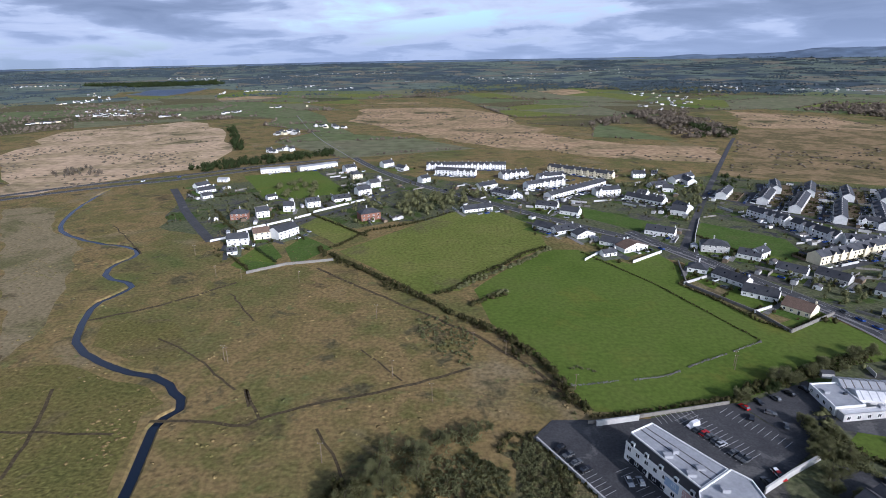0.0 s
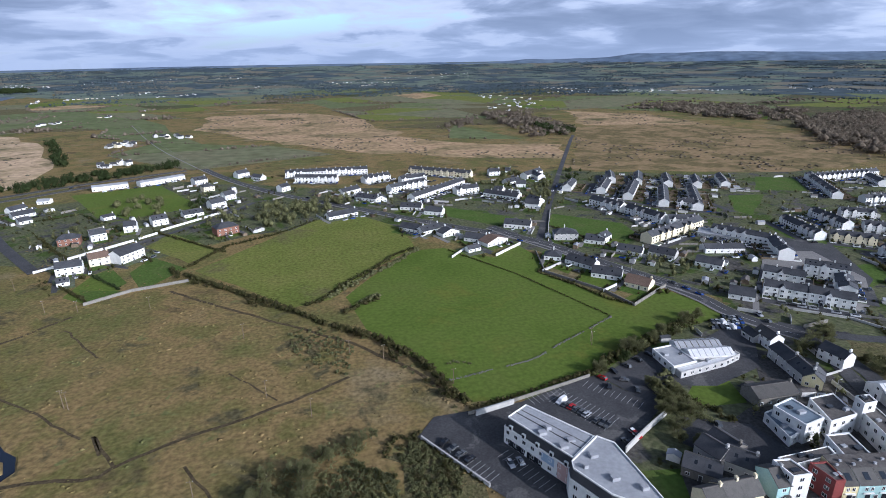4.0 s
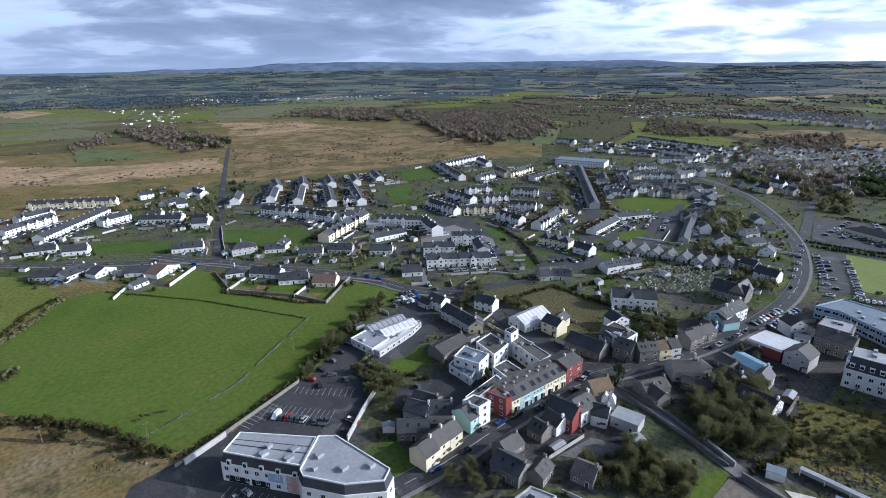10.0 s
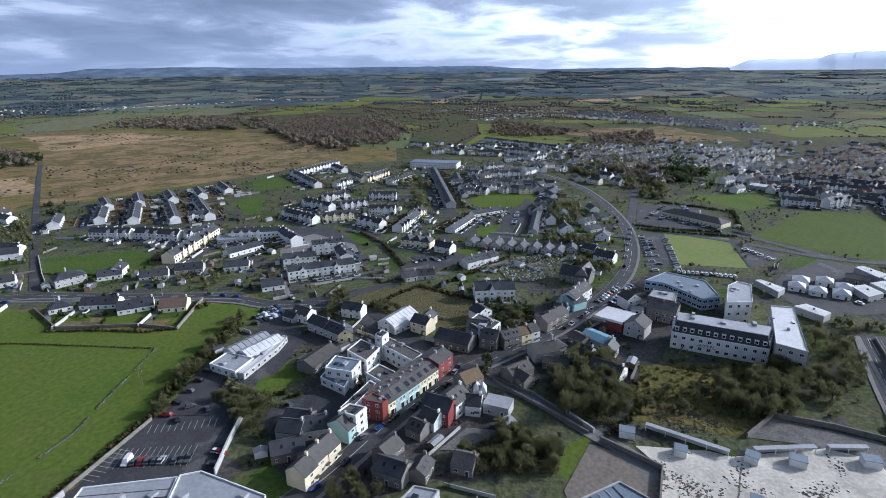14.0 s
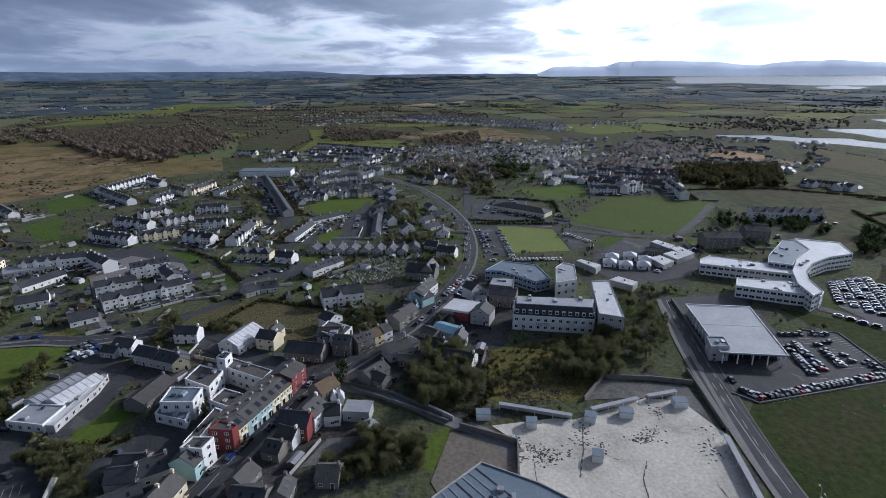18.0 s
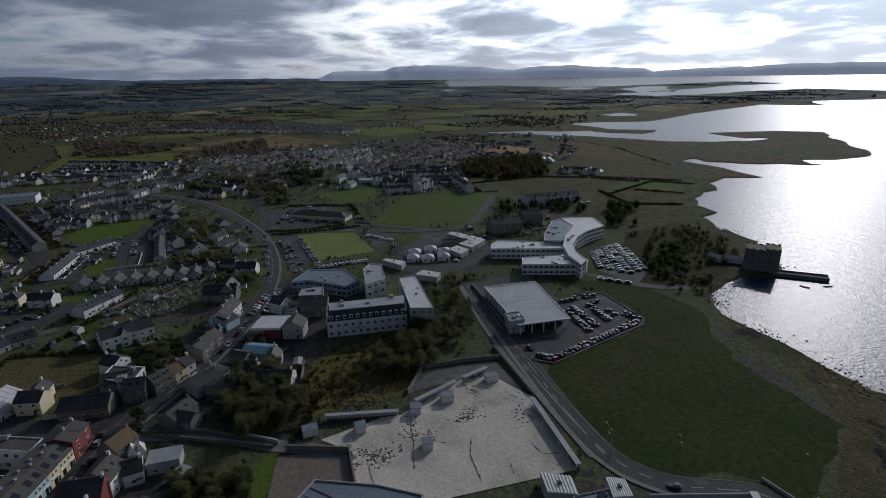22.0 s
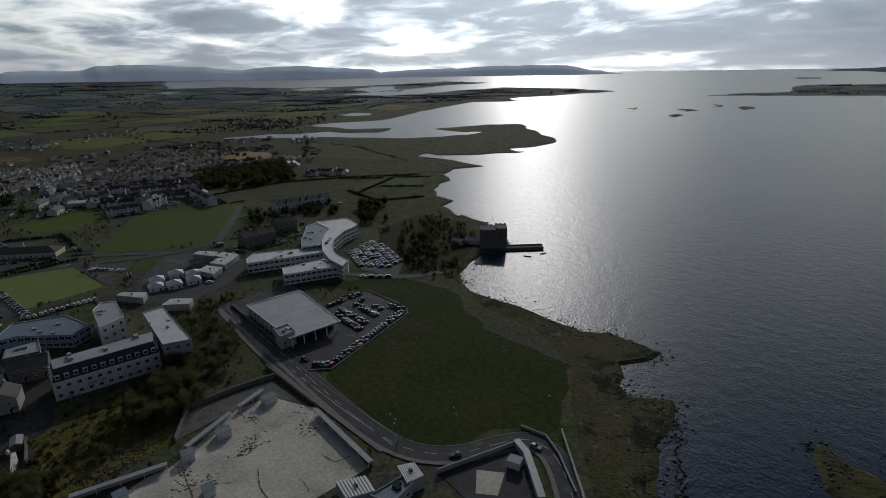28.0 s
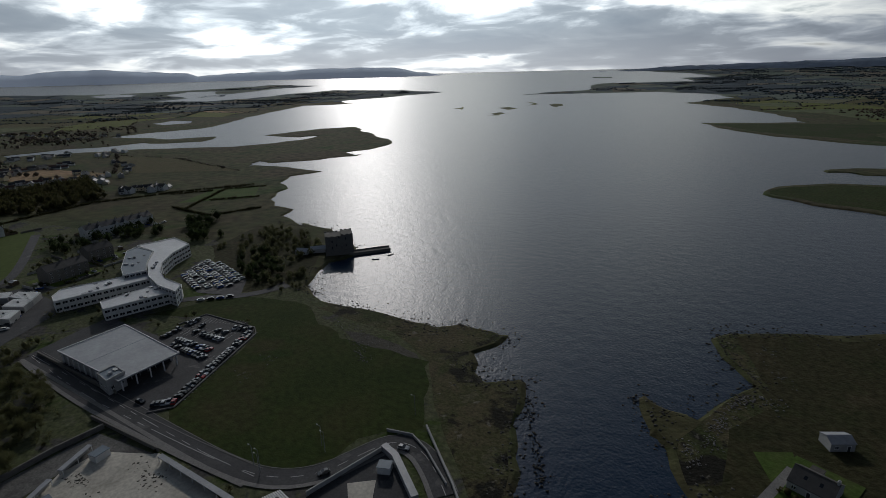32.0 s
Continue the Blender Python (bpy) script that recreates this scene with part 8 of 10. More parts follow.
row(210.4, 517.4, 20, 18.4, 9, 3.2, 2.8, 1, 'white', 'slate', 'x')
row(207.4, 563.4, -3, 12.8, 9, 5, 2.6, 1, 'white', 'slate', 'x')
row(57.6, 489.6, -44, 23.0, 9, 3.2, 2.8, 2, 'white', 'slate', 'x')
row(68.1, 482.7, -2, 10.3, 9, 3.2, 2.8, 1, 'white', 'slate', 'y')
row(42.9, 521.0, 37, 22.3, 9, 4, 2.8, 3, 'white', 'slate', 'x')
row(-46.1, 619.5, -45, 14.8, 8, 3.2, 2.4, 1, 'white', 'slate', 'x')
row(-19.0, 552.4, 44, 11.1, 8, 5, 2.4, 1, 'white', 'slate', 'x')
row(213.9, 500.8, -19, 9.6, 9, 4, 2.8, 1, 'white', 'slate', 'x')
row(182.9, 480.1, -45, 9.1, 9, 4, 2.8, 1, 'white', 'slate', 'x')
row(187.7, 458.5, -53, 15.3, 9, 4, 2.8, 2, 'white', 'slate', 'x')
row(246.4, 533.5, -90, 22.9, 9, 4.5, 2.8, 2, 'white', 'slate', 'x')
row(191.9, 421.2, -38, 12.0, 10, 4.5, 3, 1, 'white', 'slate', 'x')
row(225.6, 567.0, -22, 6.1, 9, 4, 2.8, 1, 'white', 'slate', 'x')
row(294.0, 296.0, -58, 37.0, 9, 6.6, 2.4, 6, 'white', 'slate', 'x')
row(297.5, 266.0, 59, 28.0, 9, 6.6, 2.4, 4, 'white', 'slate', 'x')
row(265.4, 280.3, -15, 26.0, 9, 3.5, 2.2, 2, 'white', 'slate', 'x')
row(261.7, 93.0, -62, 22.1, 11, 6.5, 3.2, 3, 'white', 'slate', 'x')
row(393.1, 55.2, -88, 9.6, 9, 4, 3, 1, 'white', 'slate', 'y')
row(344.1, 45.7, -103, 12.8, 9, 5, 3, 2, 'white', 'slate', 'x')
row(303.0, 56.0, -98, 18, 9, 4.8, 4.6, 1, 'stone', 'slate', 'x', False)
row(305.0, 51.5, -8, 13, 8, 5.6, 4.8, 1, 'stone', 'slate', 'x', False)
row(554.3, 439.4, 1, 93.4, 8.5, 5, 2.6, 14, 'white', 'slate', 'x')
row(492.6, 407.7, -124, 94.1, 8.5, 5, 2.6, 14, 'white', 'slate', 'x')
row(562.4, 409.3, -123, 36.4, 8.5, 5, 2.6, 6, 'white', 'slate', 'x')
row(486.0, 350.9, -10, 23.3, 8.5, 5, 2.6, 4, 'white', 'slate', 'x')
row(522.0, 355.3, -123, 40.0, 8.5, 5, 2.6, 6, 'cream', 'slate', 'x')
row(535.4, 337.9, 0, 48.0, 8.5, 5, 2.6, 7, 'cream', 'slate', 'x')
row(535.2, 305.1, -4, 47.8, 8.5, 4.2, 1.8, 7, 'white', 'slate', 'x')
row(448.5, 276.4, -64, 26.6, 8.5, 5, 2.6, 4, 'white', 'slate', 'x')
row(427.8, 319.5, -33, 24.1, 8.5, 5, 2.6, 4, 'white', 'slate', 'x')
row(399.4, 247.4, -70, 23.2, 8.5, 5, 2.6, 4, 'white', 'slate', 'x')
row(393.1, 313.0, -104, 39.5, 8.5, 5, 2.6, 6, 'white', 'slate', 'x')
row(407.7, 283.5, -38, 23.6, 8.5, 5, 2.6, 4, 'white', 'slate', 'x')
row(365.0, 271.5, -42, 26.8, 8.5, 5, 2.6, 4, 'cream', 'slate', 'x')
row(352.6, 300.6, -105, 42.8, 8.5, 5, 2.6, 7, 'white', 'slate', 'x')
row(358.9, 233.9, -102, 26.3, 8.5, 5, 2.6, 4, 'white', 'slate', 'x')
row(372.4, 207.7, 7, 43.9, 8.5, 5, 2.6, 7, 'white', 'slate', 'x')
row(399.9, 213.3, -8, 16.9, 8.5, 5, 2.6, 3, 'cream', 'slate', 'x')
row(327.0, 174.4, -88, 22.5, 9.5, 5.2, 3.0, 3, 'cream', 'slate', 'h')
row(322.3, 150.5, -100, 12.6, 8.5, 4.8, 2.6, 2, 'white', 'slate', 'x')
row(387.0, 166.4, 0, 42.5, 8.5, 3, 2.6, 5, 'white', 'slate', 'x')
row(429.3, 160.4, -35, 30.3, 8.5, 3, 2.6, 3, 'white', 'slate', 'x')
row(345.3, 139.3, -89, 7.2, 11, 2.8, 2.6, 1, 'grey', 'slate', 'y')
row(346.1, 130.2, -89, 7.1, 11, 2.8, 2.6, 1, 'grey', 'slate', 'y')
row(346.9, 121.2, -89, 7.1, 11, 2.8, 2.6, 1, 'grey', 'slate', 'y')
row(347.7, 112.1, -89, 7.0, 11, 2.8, 2.6, 1, 'grey', 'slate', 'y')
row(348.5, 103.2, -89, 7.0, 11, 2.8, 2.6, 1, 'grey', 'slate', 'y')
row(349.3, 94.3, -89, 6.9, 11, 2.8, 2.6, 1, 'grey', 'slate', 'y')
row(350.1, 85.5, -89, 6.8, 11, 2.8, 2.6, 1, 'grey', 'slate', 'y')
row(308.3, 119.6, -31, 25.0, 8.5, 4.6, 2.6, 4, 'white', 'slate', 'x', False)
row(273.0, 141.5, -63, 12.0, 8, 3, 2.4, 1, 'grey', 'slate', 'x', False)
row(266.4, 148.6, -40, 8.0, 8, 3, 2.4, 1, 'grey', 'slate', 'x', False)
row(349.0, 77.0, -89, 6.8, 11, 2.8, 2.6, 1, 'grey', 'slate', 'y')
row(357.5, 70.6, -80, 7.4, 10, 2.8, 2.6, 1, 'grey', 'slate', 'y')
row(398.5, 84.0, -63, 10.5, 9, 4.6, 3.4, 1, 'white', 'slate', 'y')
row(362.0, 58.5, -110, 10.0, 8, 3, 2.6, 1, 'grey', 'slate', 'x')
row(413.0, 66.0, -40, 11.0, 8, 3, 2.6, 1, 'grey', 'slate', 'x')
row(433.0, 74.0, -35, 12.0, 8, 3, 2.6, 1, 'white', 'slate', 'x')
row(452.0, 66.0, 40, 10.0, 8, 3, 2.6, 1, 'grey', 'slate', 'y')
row(478.0, 78.0, 30, 13.0, 8, 3, 2.6, 1, 'white', 'slate', 'x')
row(516.6, 245.3, -149, 185.9, 9, 5, 2.6, 29, 'grey', 'slate', 'x')
row(535.6, 230.6, -152, 118, 6.5, 2.8, 1.9, 16, 'white', 'slate', 'x')
row(552.0, 216.0, -152, 70, 6.5, 2.8, 1.9, 10, 'white', 'slate', 'x')
row(562.5, 190.8, -47, 63.7, 8.5, 5, 2.6, 10, 'grey', 'slate', 'x')
row(598.5, 212.7, -51, 36.6, 8.5, 5, 2.6, 6, 'white', 'slate', 'x')
row(540.0, 139.0, -146, 64, 6.5, 2.8, 1.9, 9, 'white', 'slate', 'x')
row(418.0, 113.0, 12, 66, 7, 2.8, 2.2, 9, 'grey', 'tile', 'x', False)
row(757.7, 275.5, -72, 38.1, 8.5, 5, 2.6, 6, 'white', 'slate', 'x')
row(878.8, 270.4, -114, 158.8, 8.5, 5, 2.6, 24, 'white', 'slate', 'x')
row(718.5, 226.7, -50, 28.9, 8.5, 5, 2.6, 4, 'white', 'slate', 'x')
row(740.9, 202.1, -22, 36.1, 8.5, 5, 2.6, 6, 'white', 'slate', 'x')
row(828.2, 311.2, -101, 37.9, 8.5, 5, 2.6, 6, 'white', 'slate', 'x')
row(784.9, 234.3, -107, 52.5, 8.5, 5, 2.6, 8, 'white', 'slate', 'x')
row(809.8, 422.1, -103, 34.8, 8.5, 5, 2.6, 5, 'white', 'slate', 'x')
row(746.3, 358.6, -45, 19.3, 8.5, 5, 2.6, 3, 'white', 'slate', 'x')
row(751.9, 325.9, -122, 17.0, 8.5, 5, 2.6, 2, 'white', 'slate', 'x')
row(647.1, 231.8, -39, 25.1, 8.5, 5, 2.6, 4, 'white', 'slate', 'x')
row(606.7, 217.1, -43, 12.1, 8.5, 5, 2.6, 2, 'white', 'slate', 'x')
row(656.1, -34.3, -33, 19.9, 8.5, 5, 2.6, 2, 'white', 'slate', 'x')
row(670.4, -52.5, -46, 13.4, 8.5, 5, 2.6, 2, 'white', 'slate', 'x')
row(609.9, -42.0, -29, 16.2, 8.5, 5, 2.6, 2, 'white', 'slate', 'x')
row(566.5, -89.2, -91, 26.6, 8.5, 5.4, 2.6, 4, 'white', 'slate', 'x')
row(574.8, -119.0, -45, 27.7, 8.5, 7.5, 2.6, 5, 'white', 'slate', 'x')
row(574.3, -162.4, 180, 67.0, 8.5, 7.5, 2.6, 11, 'white', 'slate', 'x')
row(629.4, -76.6, -115, 44.0, 14, 4, 1.2, 1, 'grey', 'tinwhite', 'x')
row(683.3, -92.1, -104, 45.0, 8.5, 5, 2.6, 6, 'brick', 'tile', 'x')
row(650.4, -146.9, -100, 65.6, 8.5, 5, 2.6, 9, 'brick', 'tile', 'x')
row(689.7, -147.5, -119, 52.8, 8.5, 5, 2.6, 8, 'brick', 'tile', 'x')
row(611.7, -135.6, -86, 52.0, 8.5, 5, 2.6, 7, 'brick', 'tile', 'x')
estate([(746, -103), (673, -186), (884, -308), (1036, -219), (920, -150)], -62, 'brick')
estate([(701, 151), (709, 4), (778, -71), (941, -110), (897, 164)], -40, 'white')
estate([(1218, -105), (1461, 345), (1615, 261), (1350, -103)], -60, 'white')
# town
row(108.9, 98.0, -2, 18.3, 7.5, 5.6, 2.8, 3, 'cream', 'slategrey', 'x', False)
row(125.9, 99.2, -4, 4.6, 9, 5.6, 2.8, 1, 'teal', 'slategrey', 'x', False)
row(177.3, 88.1, -8, 10.4, 10, 7.6, 1.6, 2, 'redblue', 'slategrey', 'x', False)
row(209.9, 150.7, -84, 11.0, 7, 5, 2.5, 1, 'white', 'slate', 'x', False)
row(210.4, 158.4, -104, 8.3, 6, 3, 2, 1, 'grey', 'slategrey', 'x', False)
row(209.8, 124.5, -99, 10.4, 19, 4, 2.6, 1, 'white', 'tinwhite', 'y', False)
row(205.0, 122.4, -19, 10.3, 8, 3, 2, 1, 'grey', 'tin', 'x', False)
row(209.1, 110.4, -99, 9.2, 8, 5.5, 2.5, 1, 'cream', 'slate', 'x', False)
row(216.7, 111.3, -89, 6.8, 7, 4.5, 2.2, 1, 'cream', 'slate', 'y', False)
row(189.3, 155.7, -101, 11.6, 8, 4.8, 2.4, 1, 'grey', 'slate', 'x', False)
row(187.0, 144.6, -103, 10.6, 8, 4.4, 2.4, 1, 'grey', 'slate', 'x', False)
row(186.9, 140.4, -53, 6.9, 8, 4, 2.6, 1, 'yellow', 'slate', 'y', False)
row(195.3, 171.1, -94, 10.2, 7, 5, 2.4, 1, 'white', 'slategrey', 'x', False)
row(192.6, 176.8, -94, 7.6, 6, 3, 1.8, 1, 'grey', 'slate', 'x', False)
row(162.8, 137.4, -3, 17.4, 9, 3.8, 2.2, 1, 'stone', 'slategrey', 'x', False)
row(202.0, 90.0, -93, 17.0, 10, 4.2, 3, 1, 'stone', 'slate', 'x', False)
row(216.7, 84.0, -80, 11.6, 9, 5, 2.5, 1, 'grey', 'slategrey', 'x', False)
row(232.6, 89.7, -31, 8.8, 8, 5, 2.4, 1, 'white', 'slate', 'y', False)
row(208.2, 75.0, -90, 8.0, 9, 5.5, 2.8, 1, 'stone', 'slategrey', 'x', False)
row(212.1, 68.0, -40, 9.1, 8, 5.4, 2.4, 2, 'stone', 'slategrey', 'x', False)
row(217.6, 63.4, -40, 5.2, 8, 5.4, 2.4, 1, 'yellow', 'rust', 'x', False)
row(221.4, 60.2, -40, 4.7, 8, 5.8, 2.4, 1, 'white', 'slategrey', 'x', False)
row(240.4, 55.2, -21, 18.7, 8, 5.2, 2.4, 3, 'stone', 'slategrey', 'x', False)
row(272.9, 49.8, -15, 20.3, 9, 6.5, 2.8, 3, 'white', 'slategrey', 'x', False)
row(265.9, 50.3, -125, 11.8, 9, 4.5, 2.6, 1, 'teal', 'slate', 'y', False)
row(256.7, 53.8, -100, 6.7, 7, 3, 1.6, 1, 'blue', 'slate', 'x', False)
row(186.5, 55.8, -30, 11.4, 7.5, 4.4, 2.4, 1, 'stone', 'slategrey', 'x', False)
row(182.5, 52.0, 60, 7.0, 6, 4.0, 2.2, 1, 'stone', 'slategrey', 'x', False)
row(207.5, 50.6, -51, 11.5, 9, 4.5, 2.8, 1, 'grey', 'slategrey', 'x', False)
row(201.2, 43.3, -82, 10.9, 6, 3, 1.6, 1, 'stone', 'slategrey', 'x', False)
row(213.8, 46.7, -40, 7.6, 7, 4, 2.4, 1, 'grey', 'slate', 'h', False)
row(212.0, 34.2, -107, 8.9, 9, 4.5, 3, 1, 'grey', 'slate', 'x', False)
row(202.3, 22.6, -103, 13.5, 10, 4, 3, 1, 'white', 'slate', 'x', False)
row(219.6, 24.2, -96, 6.1, 8, 4.5, 3, 1, 'grey', 'slate', 'y', False)
row(230.1, 31.0, -115, 13.0, 9, 3.4, 1.2, 1, 'grey', 'blueroof', 'x', False)
row(227.0, 38.5, -121, 8.0, 7, 3.2, 1.4, 1, 'stone', 'slategrey', 'x', False)
row(246.9, 15.5, -104, 9.6, 10, 6, 3, 1, 'grey', 'slategrey', 'y', False)
row(277.5, 23.1, -44, 8.3, 8, 6, 2.6, 1, 'white', 'slategrey', 'y', False)
row(270.5, 18.0, -86, 6.3, 4, 3, 0.2, 1, 'white', 'tin', 'f', False)
row(270.6, 9.0, -100, 7.1, 11, 7, 2, 1, 'stone', 'slate', 'x', False)
row(269.5, 2.3, -98, 7.0, 11, 7, 2, 1, 'stone', 'slate', 'x', False)
row(120.5, 66.0, 4, 7.5, 6, 3.5, 2.0, 1, 'stone', 'slategrey', 'x', False)
row(116.0, 73.5, -90, 10.5, 8, 4.6, 2.4, 1, 'stone', 'slate', 'x', False)
row(122.5, 79.0, -10, 8.0, 7, 5.0, 2.4, 1, 'stone', 'slategrey', 'x', False)
row(138.2, 76.1, -98, 6.3, 7, 3.5, 2.2, 1, 'stone', 'slategrey', 'x', False)
row(144.8, 74.1, -102, 7.0, 7, 4, 2.4, 1, 'white', 'slategrey', 'x', False)
row(149.9, 73.4, -91, 10.9, 9, 6, 3, 1, 'red', 'slate', 'x', False)
row(156.0, 70.7, -13, 9.0, 9, 6, 3, 1, 'white', 'slategrey', 'x', False)
row(158.7, 63.6, -76, 5.6, 8, 4.5, 2.4, 1, 'white', 'slate', 'x', False)
row(171.9, 71.3, -29, 9.0, 8, 5, 3, 1, 'stone', 'rust', 'x', False)
row(169.2, 66.8, -69, 2.2, 4.5, 2.6, 2.6, 1, 'hut', 'tinwhite', 'h', False)
row(169.6, 64.3, -70, 2.4, 4.5, 2.6, 2.6, 1, 'hut', 'tinwhite', 'h', False)
row(161.9, 55.2, -88, 9.6, 7, 4, 0.4, 1, 'grey', 'tin', 'f', False)
row(153.6, 48.8, -37, 5.1, 5, 3, 0.3, 1, 'grey', 'tin', 'x', False)
row(129.4, 54.9, -85, 7.1, 8, 3, 2.6, 1, 'stone', 'darkroof', 'x', False)
row(111.2, 110.6, -46, 11.0, 8, 3.5, 2.6, 1, 'stone', 'slate', 'x', False)
row(119.6, 115.7, -73, 8.8, 8, 4, 2.6, 1, 'grey', 'slate', 'x', False)
row(124.6, 109.5, -51, 8.6, 9, 4, 2.6, 1, 'grey', 'slate', 'x', False)
row(126.9, 118.5, -78, 10.1, 7, 3, 2, 1, 'stone', 'slate', 'x', False)
row(160.0, 174.8, -100, 7.5, 20, 3.6, 1.3, 1, 'white', 'tin', 'y', False)
row(160.5, 167.4, -100, 7.3, 19, 3.6, 1.5, 1, 'white', 'tinwhite', 'y', False)
block([(139.0, 175.8), (149.6, 176.5), (150.2, 162.0), (138.5, 160.8)], 3.4, 'white', 'tin', 1)
block([(139.2, 160.4), (150, 161.4), (163, 163), (172.5, 165.4), (172.8, 163.0), (163, 160.0), (139.4, 157.2)], 2.8, 'grey', 'tinwhite', 1)
block([(150.7, 124.6), (160.5, 126.7), (161.5, 114.5), (152.4, 113)], 7.35, 'white', 'bluegrey', 2)
block([(149.6, 126.4), (153.5, 127.1), (152.5, 114.5), (147, 113.1)], 3.4, 'white', 'bluegrey', 1)
block([(166.8, 125.1), (177.5, 125.2), (174.3, 113.4), (162.4, 112.6)], 7.05, 'white', 'darkroof', 2)
block([(178.7, 118.5), (184.6, 116.2), (176.6, 94), (169.9, 94.9)], 7.2, 'white', 'darkroof', 2)
block([(177.3, 117.5), (182.6, 117), (181.5, 113.1), (175.9, 113.1)], 11, 'white', 'darkroof', 3)
block([(153.9, 107.4), (161.9, 106.3), (158, 93), (149.4, 94.2)], 7.5, 'white', 'darkroof', 2)
block([(131.4, 103.5), (150.6, 103.4), (149.7, 100.2), (130.2, 99.7)], 7, 'white', 'darkroof', 2)
block([(127.2, 101.6), (132.6, 100.7), (133.4, 93.8), (127.4, 94.4)], 8.6, 'white', 'darkroof', 3)
block([(214.7, 89.6), (225.3, 88.1), (220.3, 74.7), (209.7, 76.3)], 6, 'white', 'slategrey', 2)
block([(105, 65.2), (112, 64.1), (113.3, 56.3), (106.9, 56.7)], 3.5, 'grey', 'tin', 1)
station_canopy([(247.6, 36.1), (260.8, 31.8), (257.6, 17), (244.2, 22.1)], 5.5)
# south quarter
block([(277.1, -40.6), (278.8, -50.1), (232.2, -49.7), (235.1, -38.8)], 12, 'grey', 'tinwhite', 3)
block([(297.3, -23.1), (305.4, -27.8), (302.2, -34.1), (278.7, -33.1), (272.6, -21.8)], 12, 'white', 'tin', 3)
block([(302.8, 17.8), (321.3, 7.9), (315.0, -13.1), (293.4, -20.3), (287.1, -11.9), (302.7, 7.6)], 6.4, 'blue', 'bluegrey', 2, 'front')
block([(275.9, 14), (287.2, 12.2), (287.4, 0.3), (273.6, 1)], 8, 'stone', 'tin', 2)
market_hall([(267.3, -117.4), (216.2, -113.6), (216.0, -86.5), (267.0, -86.5)], 5.6)
block([(337.4, -115.0), (344.7, -122.8), (328.4, -166.8), (314.4, -159.6), (328.1, -112.0)], 6.8, 'white', 'tinwhite', 2, 'front')
block([(305.3, -124.8), (302.5, -158.1), (288.8, -162.4), (281.7, -157.3), (292.8, -120.1)], 6.8, 'white', 'tinwhite', 2, 'front')
row(388.2, -143.4, -84, 25.5, 12, 8, 3, 2, 'stone', 'slategrey', 'x')
row(408.9, -174.7, -90, 17.0, 12, 8, 3, 2, 'stone', 'slategrey', 'x')
row(474.5, -224.2, -90, 56.0, 12, 7, 3, 8, 'stone', 'slategrey', 'x')
row(350.6, -63.8, -99, 8.2, 8, 3, 2.2, 1, 'white', 'tinwhite', 'h', False)
row(354.1, -75.9, -99, 8.2, 8, 3, 2.2, 1, 'white', 'tinwhite', 'h', False)
row(347.2, -84.2, -99, 8.0, 8, 3, 2.2, 1, 'white', 'tinwhite', 'h', False)
row(335.8, -69.9, -97, 7.9, 8, 3, 2.2, 1, 'white', 'tinwhite', 'h', False)
row(335.9, -80.9, -98, 7.8, 8, 3, 2.2, 1, 'white', 'tinwhite', 'h', False)
row(339.0, -60.4, -99, 8.0, 8, 3, 2.2, 1, 'white', 'tinwhite', 'h', False)
row(365.1, -93.6, -103, 11.4, 9, 3.2, 1.6, 1, 'stone', 'slategrey', 'x', False)
row(475.5, -5.2, -121, 52.7, 14, 4, 3, 1, 'cream', 'slategrey', 'h')
# roof huts
row(166.4, 10.3, -83, 5.0, 3.6, 2.7, 0.15, 1, 'hut', 'bluegrey', 'f', False)
row(163.6, -6.8, -88, 3.7, 3.6, 2.7, 0.15, 1, 'hut', 'bluegrey', 'f', False)
row(169.4, -27.7, -102, 3.9, 3.6, 2.7, 0.15, 1, 'hut', 'bluegrey', 'f', False)
row(173.5, -40.7, -94, 4.7, 3.6, 2.7, 0.15, 1, 'hut', 'bluegrey', 'f', False)
row(182.5, -61.5, -83, 5.0, 3.6, 2.7, 0.15, 1, 'hut', 'bluegrey', 'f', False)
row(148.7, -27.4, -95, 3.4, 3.6, 2.7, 0.15, 1, 'hut', 'bluegrey', 'f', False)
# canopies
canopy(170.8, -8.2, -99, 26.4, 1.9, 2.2)
canopy(178.1, -37.5, -63, 20.5, 1.9, 2.2)
canopy(186.9, -56.1, -67, 12.7, 1.9, 2.2)
canopy(144.4, -70.8, 179, 37.6, 1.9, 2.2)
# special
striped_roof([(335.4, -39.1), (337.7, -42.3), (328.7, -53.5), (321, -49.5)], 3.6)
striped_roof([(302.9, -54.6), (308.8, -60.7), (301.1, -70.2), (294.6, -66.2)], 3.6)
striped_roof([(383.1, -95.6), (387.7, -100.8), (376, -110.1), (367.8, -104.3)], 3.6)
striped_roof([(369.3, -105.5), (373.2, -112.5), (360, -118.5), (350.9, -110.1)], 3.6)
striped_roof([(356, -97.4), (362.5, -105.6), (352.3, -111.3), (344.8, -103.5)], 3.6)
striped_roof([(346.1, -87), (352.1, -94.5), (341.3, -100.6), (332.1, -92)], 3.6)
mansard([(57.4, 140.6), (67.0, 145.8), (82.0, 123.5), (69.6, 115.5)], 6.4, 9.8, 'white', 2, 'long white office building with a dark slate top storey', 0.9)
mansard([(68.0, 116.0), (81.6, 124.6), (86.0, 119.6), (86.4, 94.9), (81.0, 92.3), (72.4, 100.4), (66.8, 112.6)], 6.8, 10, 'white', 2, 'white corner office building with a dark slate top storey', 0.9)
